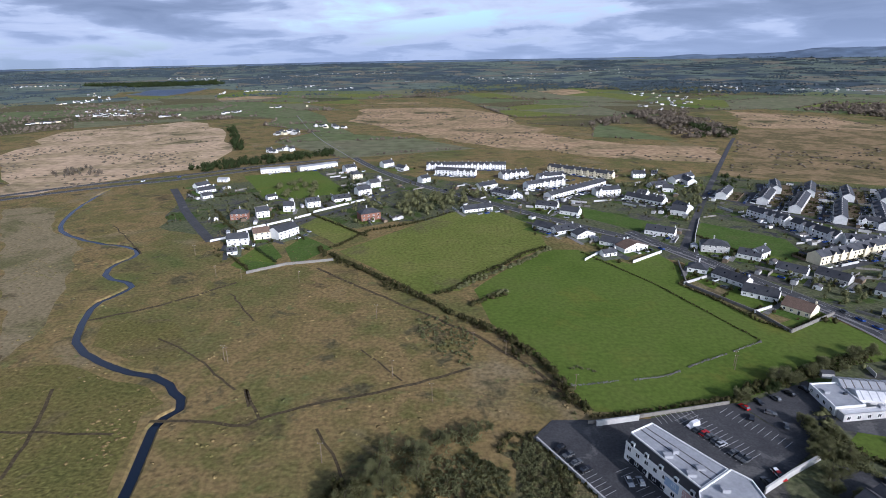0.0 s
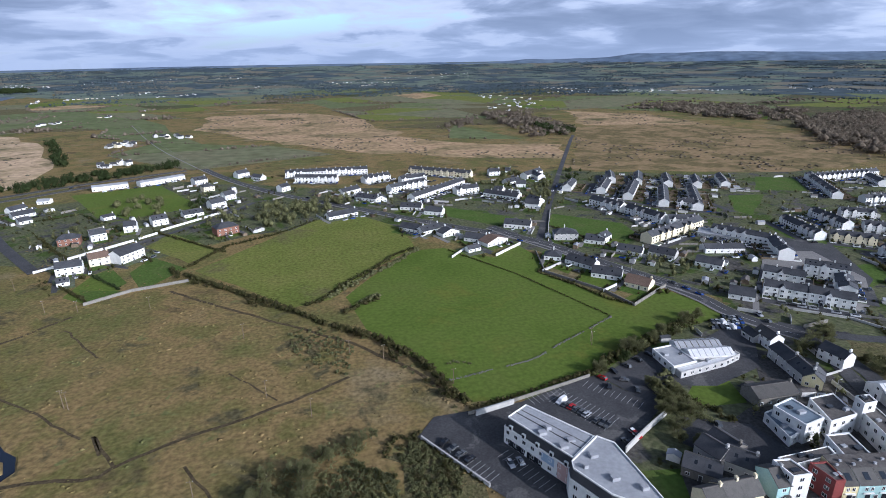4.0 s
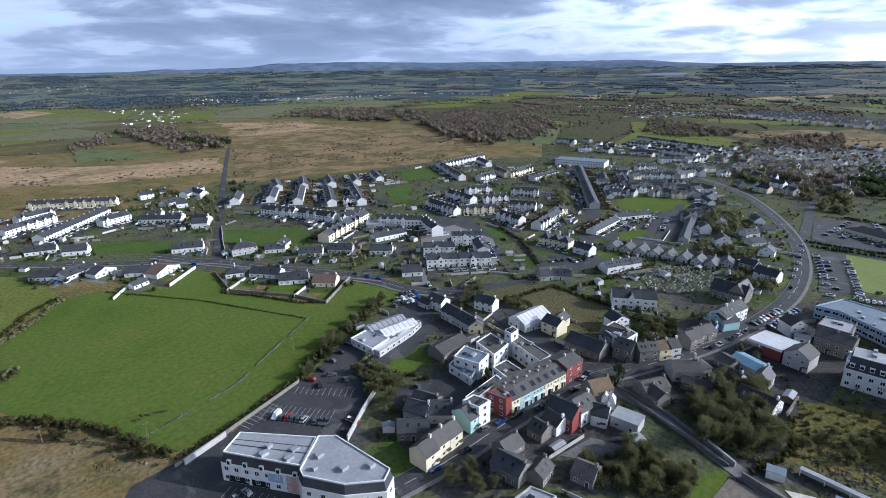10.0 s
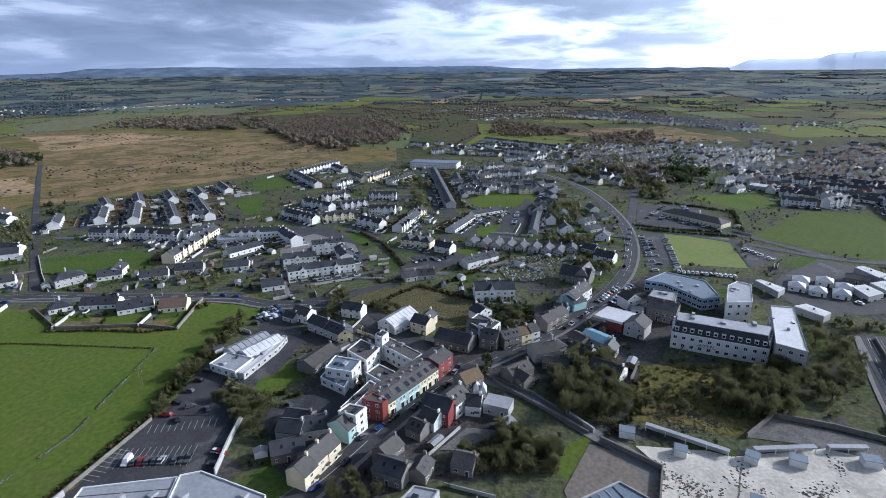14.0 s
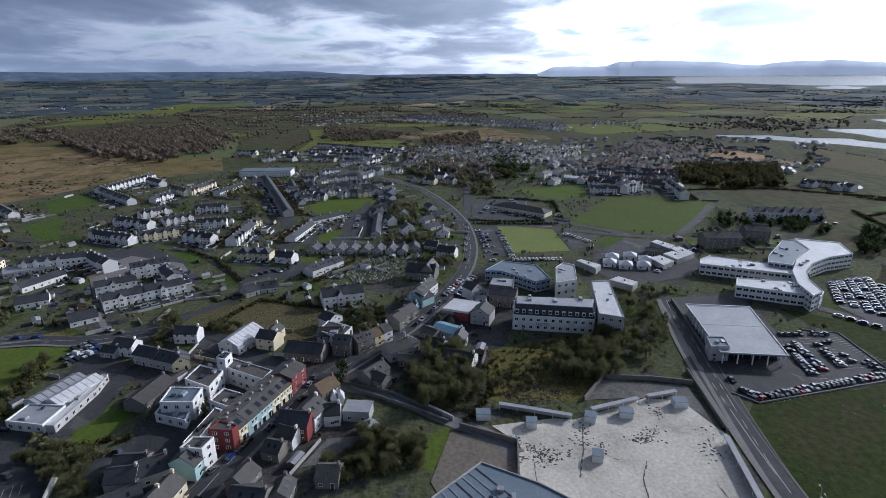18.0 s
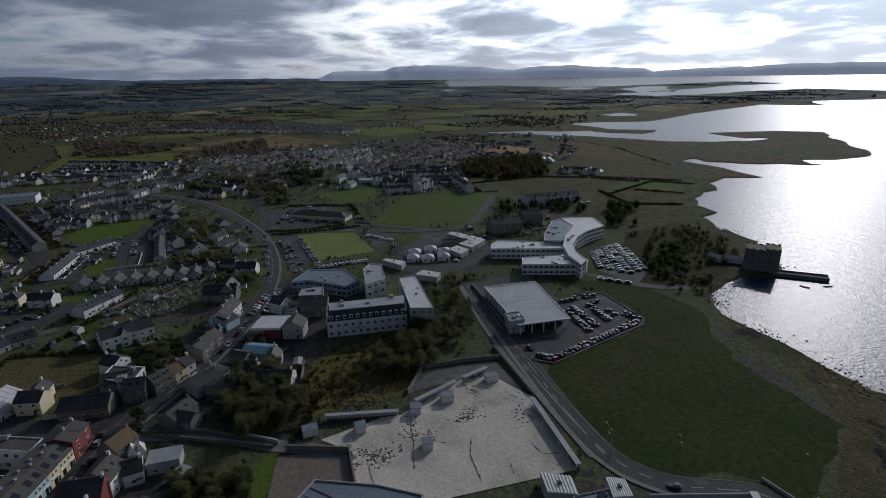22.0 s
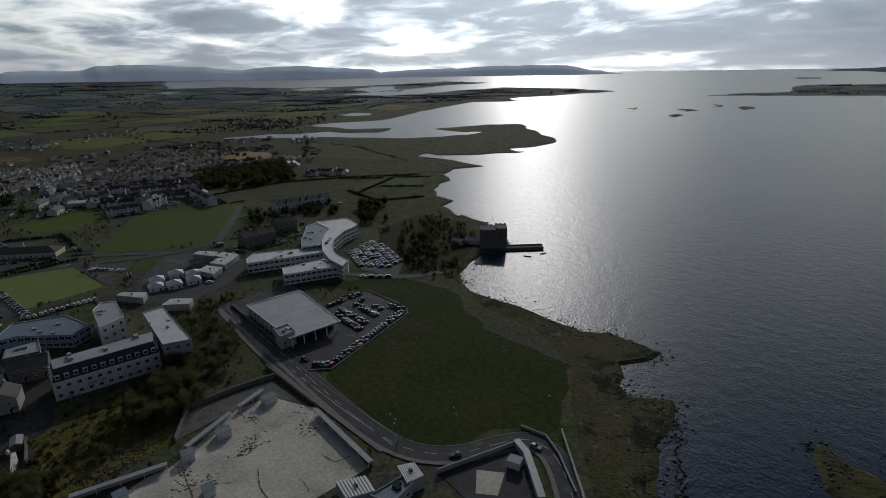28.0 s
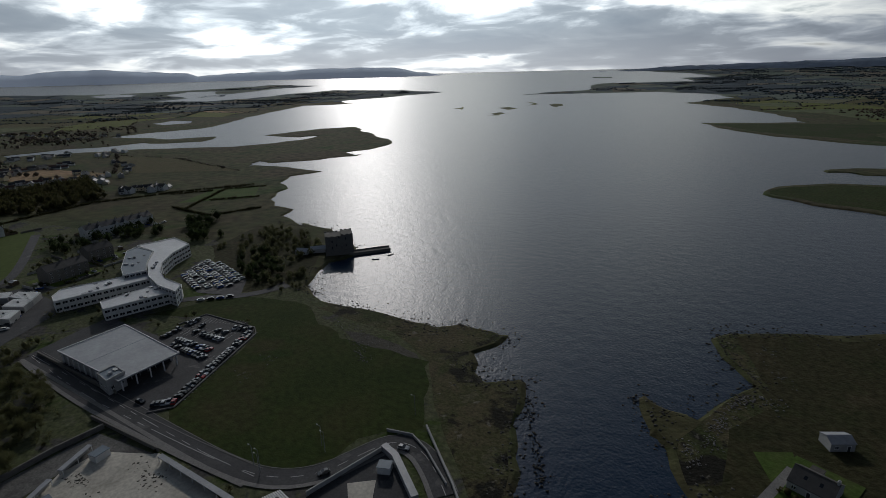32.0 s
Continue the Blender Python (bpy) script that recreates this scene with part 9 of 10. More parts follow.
mansard([(239.1, 0.6), (251.1, 0.5), (250.9, -40.1), (238.1, -37.6)], 7.5, 13, 'white', 2, 'long white hotel with dormered slate upper floors')
block([(382.2, -189.4), (375.9, -214.2), (351.6, -209.9), (342.7, -191.2), (329.7, -175.8), (316.6, -166.4), (301.4, -160.4), (283.8, -158.9), (276.9, -151.0), (294.7, -151.8), (314.4, -157.9), (336.7, -170.3), (358.0, -187.8)], 9, 'white', 'tinwhite', 3, 'ribbon')
block([(342.8, -156.8), (376.1, -178.7), (379.1, -187.6), (359.4, -187.7), (338.0, -170.6), (325.1, -162.9), (329.7, -151.2)], 9, 'white', 'bluegrey', 3, 'ribbon')
block([(228.0, -84.4), (228.6, -91.8), (219.4, -91.2), (218.4, -83.2)], 6.7, 'grey', 'bluegrey', 1)
block([(119.3, 21.7), (135.5, 9.1), (128.7, -8.3), (121.3, -20.3), (112.4, -16.1), (111.7, 16.3)], 6, 'grey', 'bluegrey', 1, 'seams')
striped_roof([(123, -56.3), (118.9, -64.5), (111.8, -63.1), (114.9, -55)], 4.5)
striped_roof([(116.1, -74), (113.8, -79.1), (107.3, -77.7), (108.2, -71.8)], 4.5)
block([(112, -60.9), (112, -73.8), (107.3, -73.2), (104.9, -64.2)], 4, 'grey', 'bluegrey', 1)
block([(137.6, 98.4), (142.6, 97.4), (141.0, 89.8), (138.2, 90.4)], 7.9, 'red', 'darkroof', 3)
shop(144.9, 94.6, -12, 4.4, 10, 'yellow')
shop(150.3, 93.4, -12, 6.4, 10, 'teal')
shop(156.9, 92.0, -12, 7.0, 10, 'teal')
shop(162.6, 90.8, -12, 4.4, 10, 'yellow')
shop(168.4, 89.6, -12, 7.2, 10, 'yellow')
row(253.2, 204.1, -44, 41.0, 9, 5.8, 2.4, 6, 'white', 'slate', 'x')
row(289.5, 225.5, -47, 22.0, 9, 8.0, 1.8, 3, 'white', 'slate', 'x')
row(263.0, 229.0, -47, 21.0, 9, 5.6, 2.2, 3, 'white', 'slate', 'x')
row(279.5, 205.5, 44, 22.0, 8.5, 6.8, 1.8, 3, 'white', 'slate', 'x')
row(-20.5, -163.5, 160, 11.7, 10, 3, 3, 1, 'grey', 'slategrey', 'x')
row(-27.2, -191.1, -150, 7.9, 6, 3, 1.2, 1, 'grey', 'tin', 'x')
row(95.4, -105.2, -158, 4.2, 3.6, 2.7, 0.15, 1, 'hut', 'bluegrey', 'f', False)
row(634.0, 308.0, -79, 62.0, 24, 7, 0.6, 1, 'white', 'bluegrey', 'f')
castle()

# ---- the plan: far country ----
# villages
village(-849, 1318, -707, 1304, 60, 30, 'w')
village(-898, 1420, -785, 1440, 50, 14, 'w')
village(-858, 1136, -813, 1173, 30, 9, 'w')
village(-645, 1259, -609, 1294, 30, 8, 'w')
village(-530, 1312, -493, 1378, 25, 9, 'w')
village(-765, 2167, -649, 2217, 30, 9, 'w')
village(-811, 2006, -799, 2140, 40, 5, 'w')
village(-490, 2204, -356, 2349, 60, 9, 'w')
village(-1864, 2447, -1718, 2599, 60, 16, 'w')
village(-1503, 3137, -1092, 2948, 150, 30, 'w')
village(-1110, 1632, -1113, 1833, 70, 14, 'w')
village(-1334, 2100, -1106, 1853, 60, 7, 'w')
village(-280, 929, -255, 963, 40, 14, 'w')
village(-240, 1053, -179, 1013, 25, 8, 'w')
village(-241, 753, -208, 760, 30, 6, 'w')
village(-358, 1492, -394, 1646, 10, 2, 'w')
village(-450, 1469, -429, 1500, 20, 4, 'w')
village(646, 1887, 711, 1636, 100, 14, 'w')
village(468, 1243, 685, 1538, 90, 9, 'w')
village(910, 1966, 1447, 1821, 120, 30, 'w')
village(144, 2934, 512, 2855, 120, 16, 'w')
village(712, 3590, 1114, 3396, 120, 20, 'w')
village(-164, 2689, -60, 2881, 80, 5, 'w')
village(-543, 3395, -218, 3619, 120, 10, 'w')
village(-1044, 3166, -629, 3498, 150, 14, 'w')
village(-644, 2279, -563, 2542, 60, 7, 'w')
village(505, 1368, 732, 1614, 90, 14, 'w')
village(1015, 2171, 1105, 2061, 60, 12, 'w')
village(289, 2619, 389, 2705, 50, 10, 'w')
village(1207, 1932, 1678, 1673, 80, 26, 'w')
village(494, 3231, 1106, 3235, 120, 14, 'w')
village(1823, 1781, 1943, 1261, 100, 16, 'w')
village(1463, 594, 1577, 175, 50, 60, 'w')
village(1518, 181, 1239, -77, 60, 40, 'w')
village(1612, 693, 1825, 445, 60, 20, 'w')
village(1187, -75, 1499, -264, 60, 14, 'w')
village(627, -70, 618, -175, 40, 24, 'r')
village(685, -87, 682, -199, 40, 24, 'r')
village(753, -142, 833, -224, 60, 18, 'r')
village(953, -197, 913, -393, 50, 40, 'r')
village(1067, -220, 1054, -452, 50, 30, 'w')
village(803, -241, 772, -327, 25, 16, 'r')
village(827, -370, 700, -330, 30, 12, 'w')
village(889, -446, 721, -372, 25, 8, 'w')
village(640, -312, 604, -351, 30, 12, 'w')
village(871, -73, 940, -137, 50, 14, 'w')
village(1617, 195, 1277, -88, 60, 34, 'w')
village(848, 159, 843, 17, 120, 22, 'w')
village(903, 340, 807, 186, 60, 20, 'w')
village(713, 135, 629, 13, 70, 10, 'w')
village(708, -30, 781, -66, 60, 10, 'w')
village(827, 420, 768, 325, 60, 10, 'w')
village(1479, -191, 1306, -268, 60, 16, 'w')
village(1654, -471, 1437, -625, 80, 16, 'w')
village(610, -80, 609, -106, 14, 5, 'w')
village(593, -116, 626, -132, 14, 3, 'w')
village(608, -163, 561, -163, 16, 5, 'w')
village(106, -2636, -306, -2783, 140, 20, 'w')
village(302, -3692, -341, -3139, 200, 24, 'w')
village(1339, -555, 1306, -683, 60, 10, 'w')
village(3019, -1299, 2802, -1746, 120, 10, 'w')
village(517, 228, 564, 132, 60, 34, 'w')
village(594, 240, 682, 161, 50, 24, 'w')
village(491, 135, 425, 93, 40, 10, 'w')
village(728, 165, 849, 80, 70, 26, 'w')
village(879, 84, 831, -58, 90, 30, 'w')
village(667, -50, 746, -129, 50, 24, 'r')
village(738, -48, 808, -153, 50, 24, 'r')
village(807, 366, 822, 239, 50, 24, 'w')
village(782, 227, 902, 153, 50, 22, 'w')
village(906, 145, 995, 12, 80, 20, 'w')
village(715, 196, 596, 76, 80, 16, 'w')
village(767, 300, 734, 201, 40, 14, 'w')
village(1564, 792, 1667, 269, 45, 50, 'w')
village(1295, 522, 1531, 343, 45, 30, 'w')
village(867, -171, 920, -256, 60, 20, 'r')
village(780, -90, 881, -165, 60, 20, 'w')
village(986, -42, 1071, -156, 70, 14, 'w')
village(964, -453, 1021, -530, 30, 8, 'w')
# woods
wood([(442, 1283), (533, 1218), (489, 909), (439, 827), (369, 847), (419, 1217)], 150, 9, 'farwood')
wood([(442, 1000), (489, 909), (439, 827), (400, 850)], 34, 9, 'evergreen')
wood([(253, 1007), (304, 1092), (378, 1156), (321, 1002)], 40, 7, 'farwood')
wood([(914, 840), (1212, 966), (1159, 749), (875, 551), (720, 504), (752, 636)], 420, 12, 'farwood')
wood([(888, 1312), (1092, 1309), (1157, 1043), (950, 857), (855, 1027)], 200, 10, 'farwood')
wood([(948, 611), (1073, 635), (871, 491), (777, 488)], 60, 9, 'farwood')
wood([(-390, 998), (-389, 1031), (-288, 796), (-274, 745), (-293, 766)], 50, 8, 'evergreen')
wood([(-297, 628), (-262, 689), (-211, 715), (-148, 756), (-145, 719), (-210, 659), (-274, 614)], 160, 7, 'evergreen')
wood([(-1617, 2541), (-1117, 2787), (-1005, 2635), (-1332, 2456)], 260, 14, 'evergreen')
wood([(-458, 627), (-418, 659), (-387, 607), (-430, 594)], 30, 5, 'farwood')
wood([(741, -204), (747, -332), (623, -292), (597, -225), (643, -182)], 300, 9, 'hedge')
wood([(998, 206), (933, 37), (709, -15), (580, 49), (670, 142)], 70, 6, 'farwood')
wood([(1179, 703), (1017, 555), (832, 548), (839, 736), (1085, 942)], 280, 11, 'farwood')
wood([(1031, 177), (1171, 85), (945, 58), (867, 138)], 150, 8, 'farwood')
wood([(803, 183), (737, 42), (627, 34), (644, 70)], 80, 8, 'farwood')
wood([(1286, 462), (1117, 214), (1000, 250), (998, 369)], 160, 8, 'farwood')
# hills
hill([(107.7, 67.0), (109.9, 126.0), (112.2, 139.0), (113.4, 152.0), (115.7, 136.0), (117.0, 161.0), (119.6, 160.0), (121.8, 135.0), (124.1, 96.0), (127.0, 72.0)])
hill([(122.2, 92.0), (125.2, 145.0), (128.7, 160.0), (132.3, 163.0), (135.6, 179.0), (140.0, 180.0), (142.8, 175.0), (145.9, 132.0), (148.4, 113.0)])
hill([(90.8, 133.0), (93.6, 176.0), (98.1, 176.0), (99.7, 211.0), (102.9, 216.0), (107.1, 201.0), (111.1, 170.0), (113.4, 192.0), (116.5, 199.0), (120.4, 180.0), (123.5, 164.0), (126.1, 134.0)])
# a low strip in the haze colour closes this skyline
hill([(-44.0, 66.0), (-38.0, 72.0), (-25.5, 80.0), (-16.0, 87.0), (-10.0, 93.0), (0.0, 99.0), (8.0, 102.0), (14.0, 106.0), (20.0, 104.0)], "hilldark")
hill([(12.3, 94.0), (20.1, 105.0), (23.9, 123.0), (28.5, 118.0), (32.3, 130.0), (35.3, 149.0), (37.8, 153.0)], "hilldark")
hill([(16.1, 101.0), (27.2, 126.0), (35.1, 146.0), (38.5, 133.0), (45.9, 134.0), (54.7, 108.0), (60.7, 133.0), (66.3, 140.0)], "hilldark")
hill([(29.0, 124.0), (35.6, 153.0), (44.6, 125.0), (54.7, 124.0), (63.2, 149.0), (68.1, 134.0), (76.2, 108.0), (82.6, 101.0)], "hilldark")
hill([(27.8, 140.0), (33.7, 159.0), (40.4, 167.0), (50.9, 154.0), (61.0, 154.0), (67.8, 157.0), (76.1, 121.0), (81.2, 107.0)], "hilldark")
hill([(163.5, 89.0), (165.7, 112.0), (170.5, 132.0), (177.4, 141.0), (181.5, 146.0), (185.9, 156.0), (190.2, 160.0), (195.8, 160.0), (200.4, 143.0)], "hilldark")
# added strip in the haze colour, over the plain's dark outer rim
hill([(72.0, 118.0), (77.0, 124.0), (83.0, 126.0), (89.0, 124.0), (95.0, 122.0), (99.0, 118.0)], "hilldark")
countryside()
bog_scrub()

# ---- the plan: hedges, trees, walls, cars ----
# hedges
hedge([(-86, 347), (-50, 307), (-20, 275), (4, 246), (25, 225), (38, 207), (45, 188), (48, 175), (53, 163)], 3.2, 4.5, 'hedge')
hedge([(-99, 366), (-111, 383), (-122, 394)], 2, 2, 'hedge')
hedge([(72, 346), (54, 334), (37, 312), (18, 294), (5, 274), (-5, 269)], 2.2, 3, 'hedge')
hedge([(13, 256), (26, 264), (34, 268)], 3, 5, 'hedge')
hedge([(-75, 347), (-56, 384), (-21, 405)], 2.4, 3, 'hedge')
hedge([(-21, 405), (8, 435)], 1.4, 2, 'hedge')
hedge([(-113, 436), (-80, 400), (-55, 371)], 2.2, 2.5, 'hedge')
hedge([(-142, 336), (-119, 307)], 2.2, 2.5, 'hedge')
hedge([(-129, 349), (-106, 321)], 2, 2.5, 'evergreen')
hedge([(-180, 504), (-159, 472)], 2, 2.5, 'evergreen')
hedge([(-108, 470), (-75, 485)], 1.5, 2, 'hedge')
hedge([(-192, 445), (-167, 403), (-155, 388)], 1.8, 3, 'hedge')
hedge([(-239, 492), (-205, 499), (-185, 511)], 1.5, 2, 'hedge')
hedge([(105, 169), (118, 177), (138, 184), (159, 195), (182, 201)], 3.5, 4, 'hedge')
hedge([(133, 280), (144, 257), (153, 233), (161, 223)], 1.6, 2, 'hedge')
hedge([(161, 223), (187, 240)], 1.5, 1.5, 'hedge')
hedge([(133, 280), (147, 292)], 1.5, 1.5, 'hedge')
hedge([(144, 257), (154, 266)], 1.5, 1.5, 'hedge')
hedge([(152, 241), (163, 250)], 1.5, 1.5, 'hedge')
hedge([(89, 168), (110, 171), (139, 183), (161, 192), (179, 197)], 2.2, 3, 'hedge')
hedge([(181, 367), (204, 303)], 1.6, 2, 'hedge')
hedge([(217, 151), (259, 139), (252, 99)], 2, 4, 'hedge')
hedge([(273, 188), (253, 161), (270, 149)], 1.5, 2, 'hedge')
hedge([(343, 240), (321, 200), (285, 163)], 2.4, 4, 'hedge')
hedge([(432, 36), (433, -4), (439, -35)], 2.6, 3, 'evergreen')
hedge([(533, 24), (518, -35), (456, -39)], 3, 4, 'evergreen')
hedge([(443, 39), (439, 10), (446, -21)], 2.6, 3, 'evergreen')
hedge([(507, -295), (445, -291), (427, -337)], 2.5, 5, 'hedge')
hedge([(591, -180), (606, -266), (573, -346), (531, -412)], 2.5, 5, 'hedge')
hedge([(490, -298), (538, -380), (509, -412)], 2.5, 4, 'hedge')
hedge([(503, -333), (469, -371)], 2.5, 4, 'hedge')
hedge([(570, -331), (542, -368)], 2.5, 4, 'hedge')
hedge([(202, 12), (181, 8), (163, 16)], 2.5, 3, 'hedge')
hedge([(128, 154), (133, 144), (141, 128)], 2.5, 4, 'hedge')
hedge([(136, 165), (131, 148), (119, 145)], 3, 5, 'bare')
hedge([(260, 129), (296, 116), (331, 106)], 2.4, 3.5, 'hedge')
hedge([(343, 66), (330, 62), (318, 45)], 2.4, 3.0, 'hedge')
hedge([(17, 144), (22, 151), (31, 153)], 1.8, 3, 'hedge')
hedge([(72, 341), (45, 312), (25, 294), (8, 276)], 2.4, 4.5, 'bare')
hedge([(24, 263), (30, 269), (35, 272)], 3, 5, 'bare')
hedge([(52, 161), (70, 164), (107, 172)], 1.6, 1.8, 'hedge')
hedge([(52, 193), (55, 194), (62, 191)], 1.2, 1.6, 'bare')
hedge([(45, 124), (38, 136), (31, 149)], 1.4, 1.5, 'hedge')
hedge([(91, 334), (119, 281), (143, 215)], 0.8, 0.9, 'hedge')
# walls
garden_wall([(-165.3, 363.1), (-155.2, 371.6)], 1.6, 0.5, 'wall_white')
garden_wall([(-153.9, 385.1), (-137.8, 401.8)], 1.6, 0.5, 'wall_white')
garden_wall([(-136.5, 401.7), (-121.9, 416.5)], 1.6, 0.5, 'wall_white')
garden_wall([(-119.6, 419.8), (-109.3, 430.9)], 1.6, 0.5, 'wall_white')
garden_wall([(-108.5, 437.8), (-68.8, 480.1)], 1.6, 0.5, 'wall_white')
garden_wall([(-119, 302.4), (-99.1, 316.1), (-70.3, 323.2)], 1.6, 0.6, 'wall_stone')
garden_wall([(118.3, 313.4), (142.8, 331.3)], 1.8, 0.4, 'wall_white')
garden_wall([(135.5, 279.4), (152.6, 288.7)], 1.5, 0.4, 'wall_grey')
garden_wall([(155.2, 242.6), (167.1, 248.5)], 1.5, 0.4, 'wall_white')
garden_wall([(160.9, 221.8), (192.7, 239.6)], 1.8, 0.4, 'wall_stone')
garden_wall([(89.6, 318.4), (104.9, 334.7)], 1.5, 0.4, 'wall_white')
garden_wall([(146.5, 313.5), (136.8, 278.5), (155.8, 243.7), (160.9, 221.8)], 1.4, 0.4, 'wall_stone')
garden_wall([(50.2, 157.7), (68, 160.7), (105.2, 168.4)], 1.4, 0.3, 'wall_stone')
garden_wall([(52.8, 156.6), (68.7, 159.6)], 2.2, 0.5, 'wall_grey')
garden_wall([(30.9, 149.6), (46.1, 122.6)], 1.4, 0.4, 'wall_grey')
garden_wall([(119.4, 138.9), (106.4, 132.2), (93.8, 125)], 2.4, 0.4, 'wall_grey')
field_wall([(49.8, 181.4), (87.8, 186.7), (125, 205.5), (142.5, 214)], 520)
garden_wall([(223, 117.8), (224, 106.2)], 1.5, 0.4, 'wall_stone')
garden_wall([(182.9, 70.9), (177.5, 46.7), (165.6, 25)], 1.3, 0.35, 'wall_stone')
garden_wall([(179.7, 63.6), (170.4, 42.4), (161.9, 22.4)], 1.3, 0.35, 'wall_stone')
garden_wall([(201.7, 13.1), (216.6, 11.7)], 2.2, 0.5, 'wall_stone')
garden_wall([(172, 44.8), (168, 35.7), (163.4, 25.8)], 1.3, 0.25, 'wall_blue')
garden_wall([(181.6, -27), (198.5, -36.2), (199.6, -55), (198.2, -70.8)], 2, 0.5, 'wall_stone')
garden_wall([(208.3, -71.5), (168.2, -73.5)], 1.6, 0.5, 'wall_stone')
garden_wall([(159.8, 18.1), (153.3, -2), (135.6, -2.5)], 2, 0.5, 'wall_stone')
garden_wall([(109.3, -84.4), (102.2, -112.4)], 1.8, 0.3, 'wall_grey')
garden_wall([(102, -113.2), (95.6, -111.1), (79.5, -99.2)], 2.4, 2.2, 'roof_tin')
garden_wall([(107.4, -121.8), (97.9, -124.1), (89.1, -119.8), (75.2, -109.8)], 1, 0.35, 'wall_grey')
garden_wall([(96.3, -130.6), (73.7, -110.8), (66.8, -104.1)], 1.2, 0.5, 'wall_grey')
garden_wall([(193.6, -84), (187.8, -91.6), (210.7, -150), (216.8, -154.3), (252.7, -152.2), (254.7, -136.4)], 0.5, 0.4, 'paving')
garden_wall([(283.9, -84.7), (226.3, -84.6), (217.4, -85.4)], 1.6, 0.5, 'wall_stone')
garden_wall([(164.9, 332.5), (181.2, 367.1), (201.5, 406.4)], 1.2, 0.4, 'wall_white')
garden_wall([(235.4, 195.5), (253.9, 179.5), (260.3, 163)], 1.1, 0.4, 'wall_grey')
garden_wall([(172.1, 35), (163.2, 20.8)], 2, 0.5, 'wall_grey')
garden_wall([(369.1, 162.2), (408.9, 164.3), (395.9, 144.4)], 1.4, 0.3, 'wall_white')
garden_wall([(376.5, 137.1), (380.9, 118.4), (410, 123.1)], 1.2, 0.3, 'wall_white')
garden_wall([(297, 116.8), (331.3, 96.4)], 1.4, 0.4, 'wall_stone')
# groves
grove([(-44, 439), (-33, 491), (9, 496), (23, 464), (3, 437), (-29, 413)], 26, 6, 10, 'bare')
grove([(-75, 489), (-54, 488), (-44, 430), (-62, 431)], 6, 4, 7, 'bare')
grove([(-26, 133), (-22, 145), (-11, 148), (1, 155), (14, 155), (18, 151), (2, 144), (-8, 132), (-16, 121), (-31, 121)], 22, 4, 8, 'bare')
grove([(-39, 128), (-26, 134), (-21, 121), (-36, 117)], 6, 5, 8, 'shrub')
grove([(-8, 134), (8, 145), (20, 134), (18, 121), (-8, 121)], 30, 1.5, 3, 'shrub')
grove([(22, 147), (29, 150), (40, 132), (37, 121), (23, 121)], 24, 1.2, 2.4, 'shrub')
grove([(104, 167), (112, 178), (147, 191), (189, 204), (185, 197), (142, 183)], 16, 4, 7, 'bare')
grove([(-85, 342), (-35, 291), (-7, 260), (-10, 253), (-48, 296), (-85, 334)], 10, 3, 5, 'shrub')
grove([(4, 243), (30, 220), (46, 189), (52, 163), (47, 162), (39, 183), (24, 220)], 14, 3.5, 5.5, 'shrub')
grove([(128, 154), (134, 145), (128, 136), (116, 136), (119, 145)], 7, 4, 6, 'bare')
grove([(120, 136), (124, 124), (116, 117), (112, 129)], 5, 4, 6, 'bare')
grove([(209, 46), (214, 26), (198, 13), (170, 14), (169, 32), (186, 42)], 36, 6, 10, 'bare')
grove([(217, -16), (228, -37), (217, -47), (199, -42), (191, -20)], 28, 6, 9, 'bare')
grove([(248, -39), (239, -50), (232, -52), (225, -39)], 8, 6, 9, 'bare')
grove([(199, 9), (204, -16), (189, -16), (184, 7)], 8, 4, 6, 'bare')
grove([(136, 59), (152, 47), (151, 30), (138, 28), (127, 53)], 30, 4, 7, 'bare')
grove([(107, 91), (111, 81), (111, 68), (96, 82)], 8, 4, 6, 'bare')
grove([(244, 91), (259, 71), (233, 58), (226, 78)], 14, 4, 7, 'evergreen')
grove([(450, 112), (484, 112), (484, 92), (441, 82), (417, 92)], 26, 7, 11, 'bare')
grove([(372, 95), (392, 92), (392, 62), (374, 62)], 12, 5, 8, 'bare')
grove([(330, 60), (345, 62), (342, 40), (322, 40)], 8, 4, 7, 'bare')
grove([(235, 94), (243, 87), (221, 80)], 4, 4, 6, 'bare')
grove([(231, 184), (235, 167), (217, 158), (216, 170)], 6, 4, 7, 'bare')
grove([(538, 332), (569, 310), (520, 256), (377, 191), (388, 207), (485, 262)], 14, 6, 10, 'bare')
grove([(218, 294), (235, 273), (210, 244), (198, 269)], 10, 3, 6, 'bare')
grove([(391, 60), (415, 77), (350, 60), (349, 49)], 5, 4, 7, 'bare')
grove([(625, 73), (632, 23), (549, 18), (542, 57)], 14, 7, 11, 'bare')
grove([(783, 46), (764, -13), (621, -19), (614, 27)], 22, 7, 12, 'evergreen')
grove([(685, 155), (896, 46), (810, -13), (623, 115)], 26, 6, 10, 'bare')
grove([(194, 75), (196, 71), (179, 65), (177, 68)], 2, 6, 8, 'evergreen')
grove([(225, 515), (257, 514), (208, 425), (190, 429)], 12, 4, 7, 'bare')
grove([(295, 563), (312, 558), (283, 509), (273, 520)], 6, 4, 7, 'evergreen')
grove([(207, 551), (225, 534), (198, 477), (182, 492)], 8, 4, 7, 'bare')
grove([(174, 593), (254, 605), (213, 487), (166, 524)], 12, 4, 7, 'bare')
grove([(241, 520), (269, 545), (217, 437), (183, 390)], 10, 4, 7, 'bare')
grove([(20, 507), (49, 529), (40, 484), (19, 474)], 8, 5, 9, 'bare')
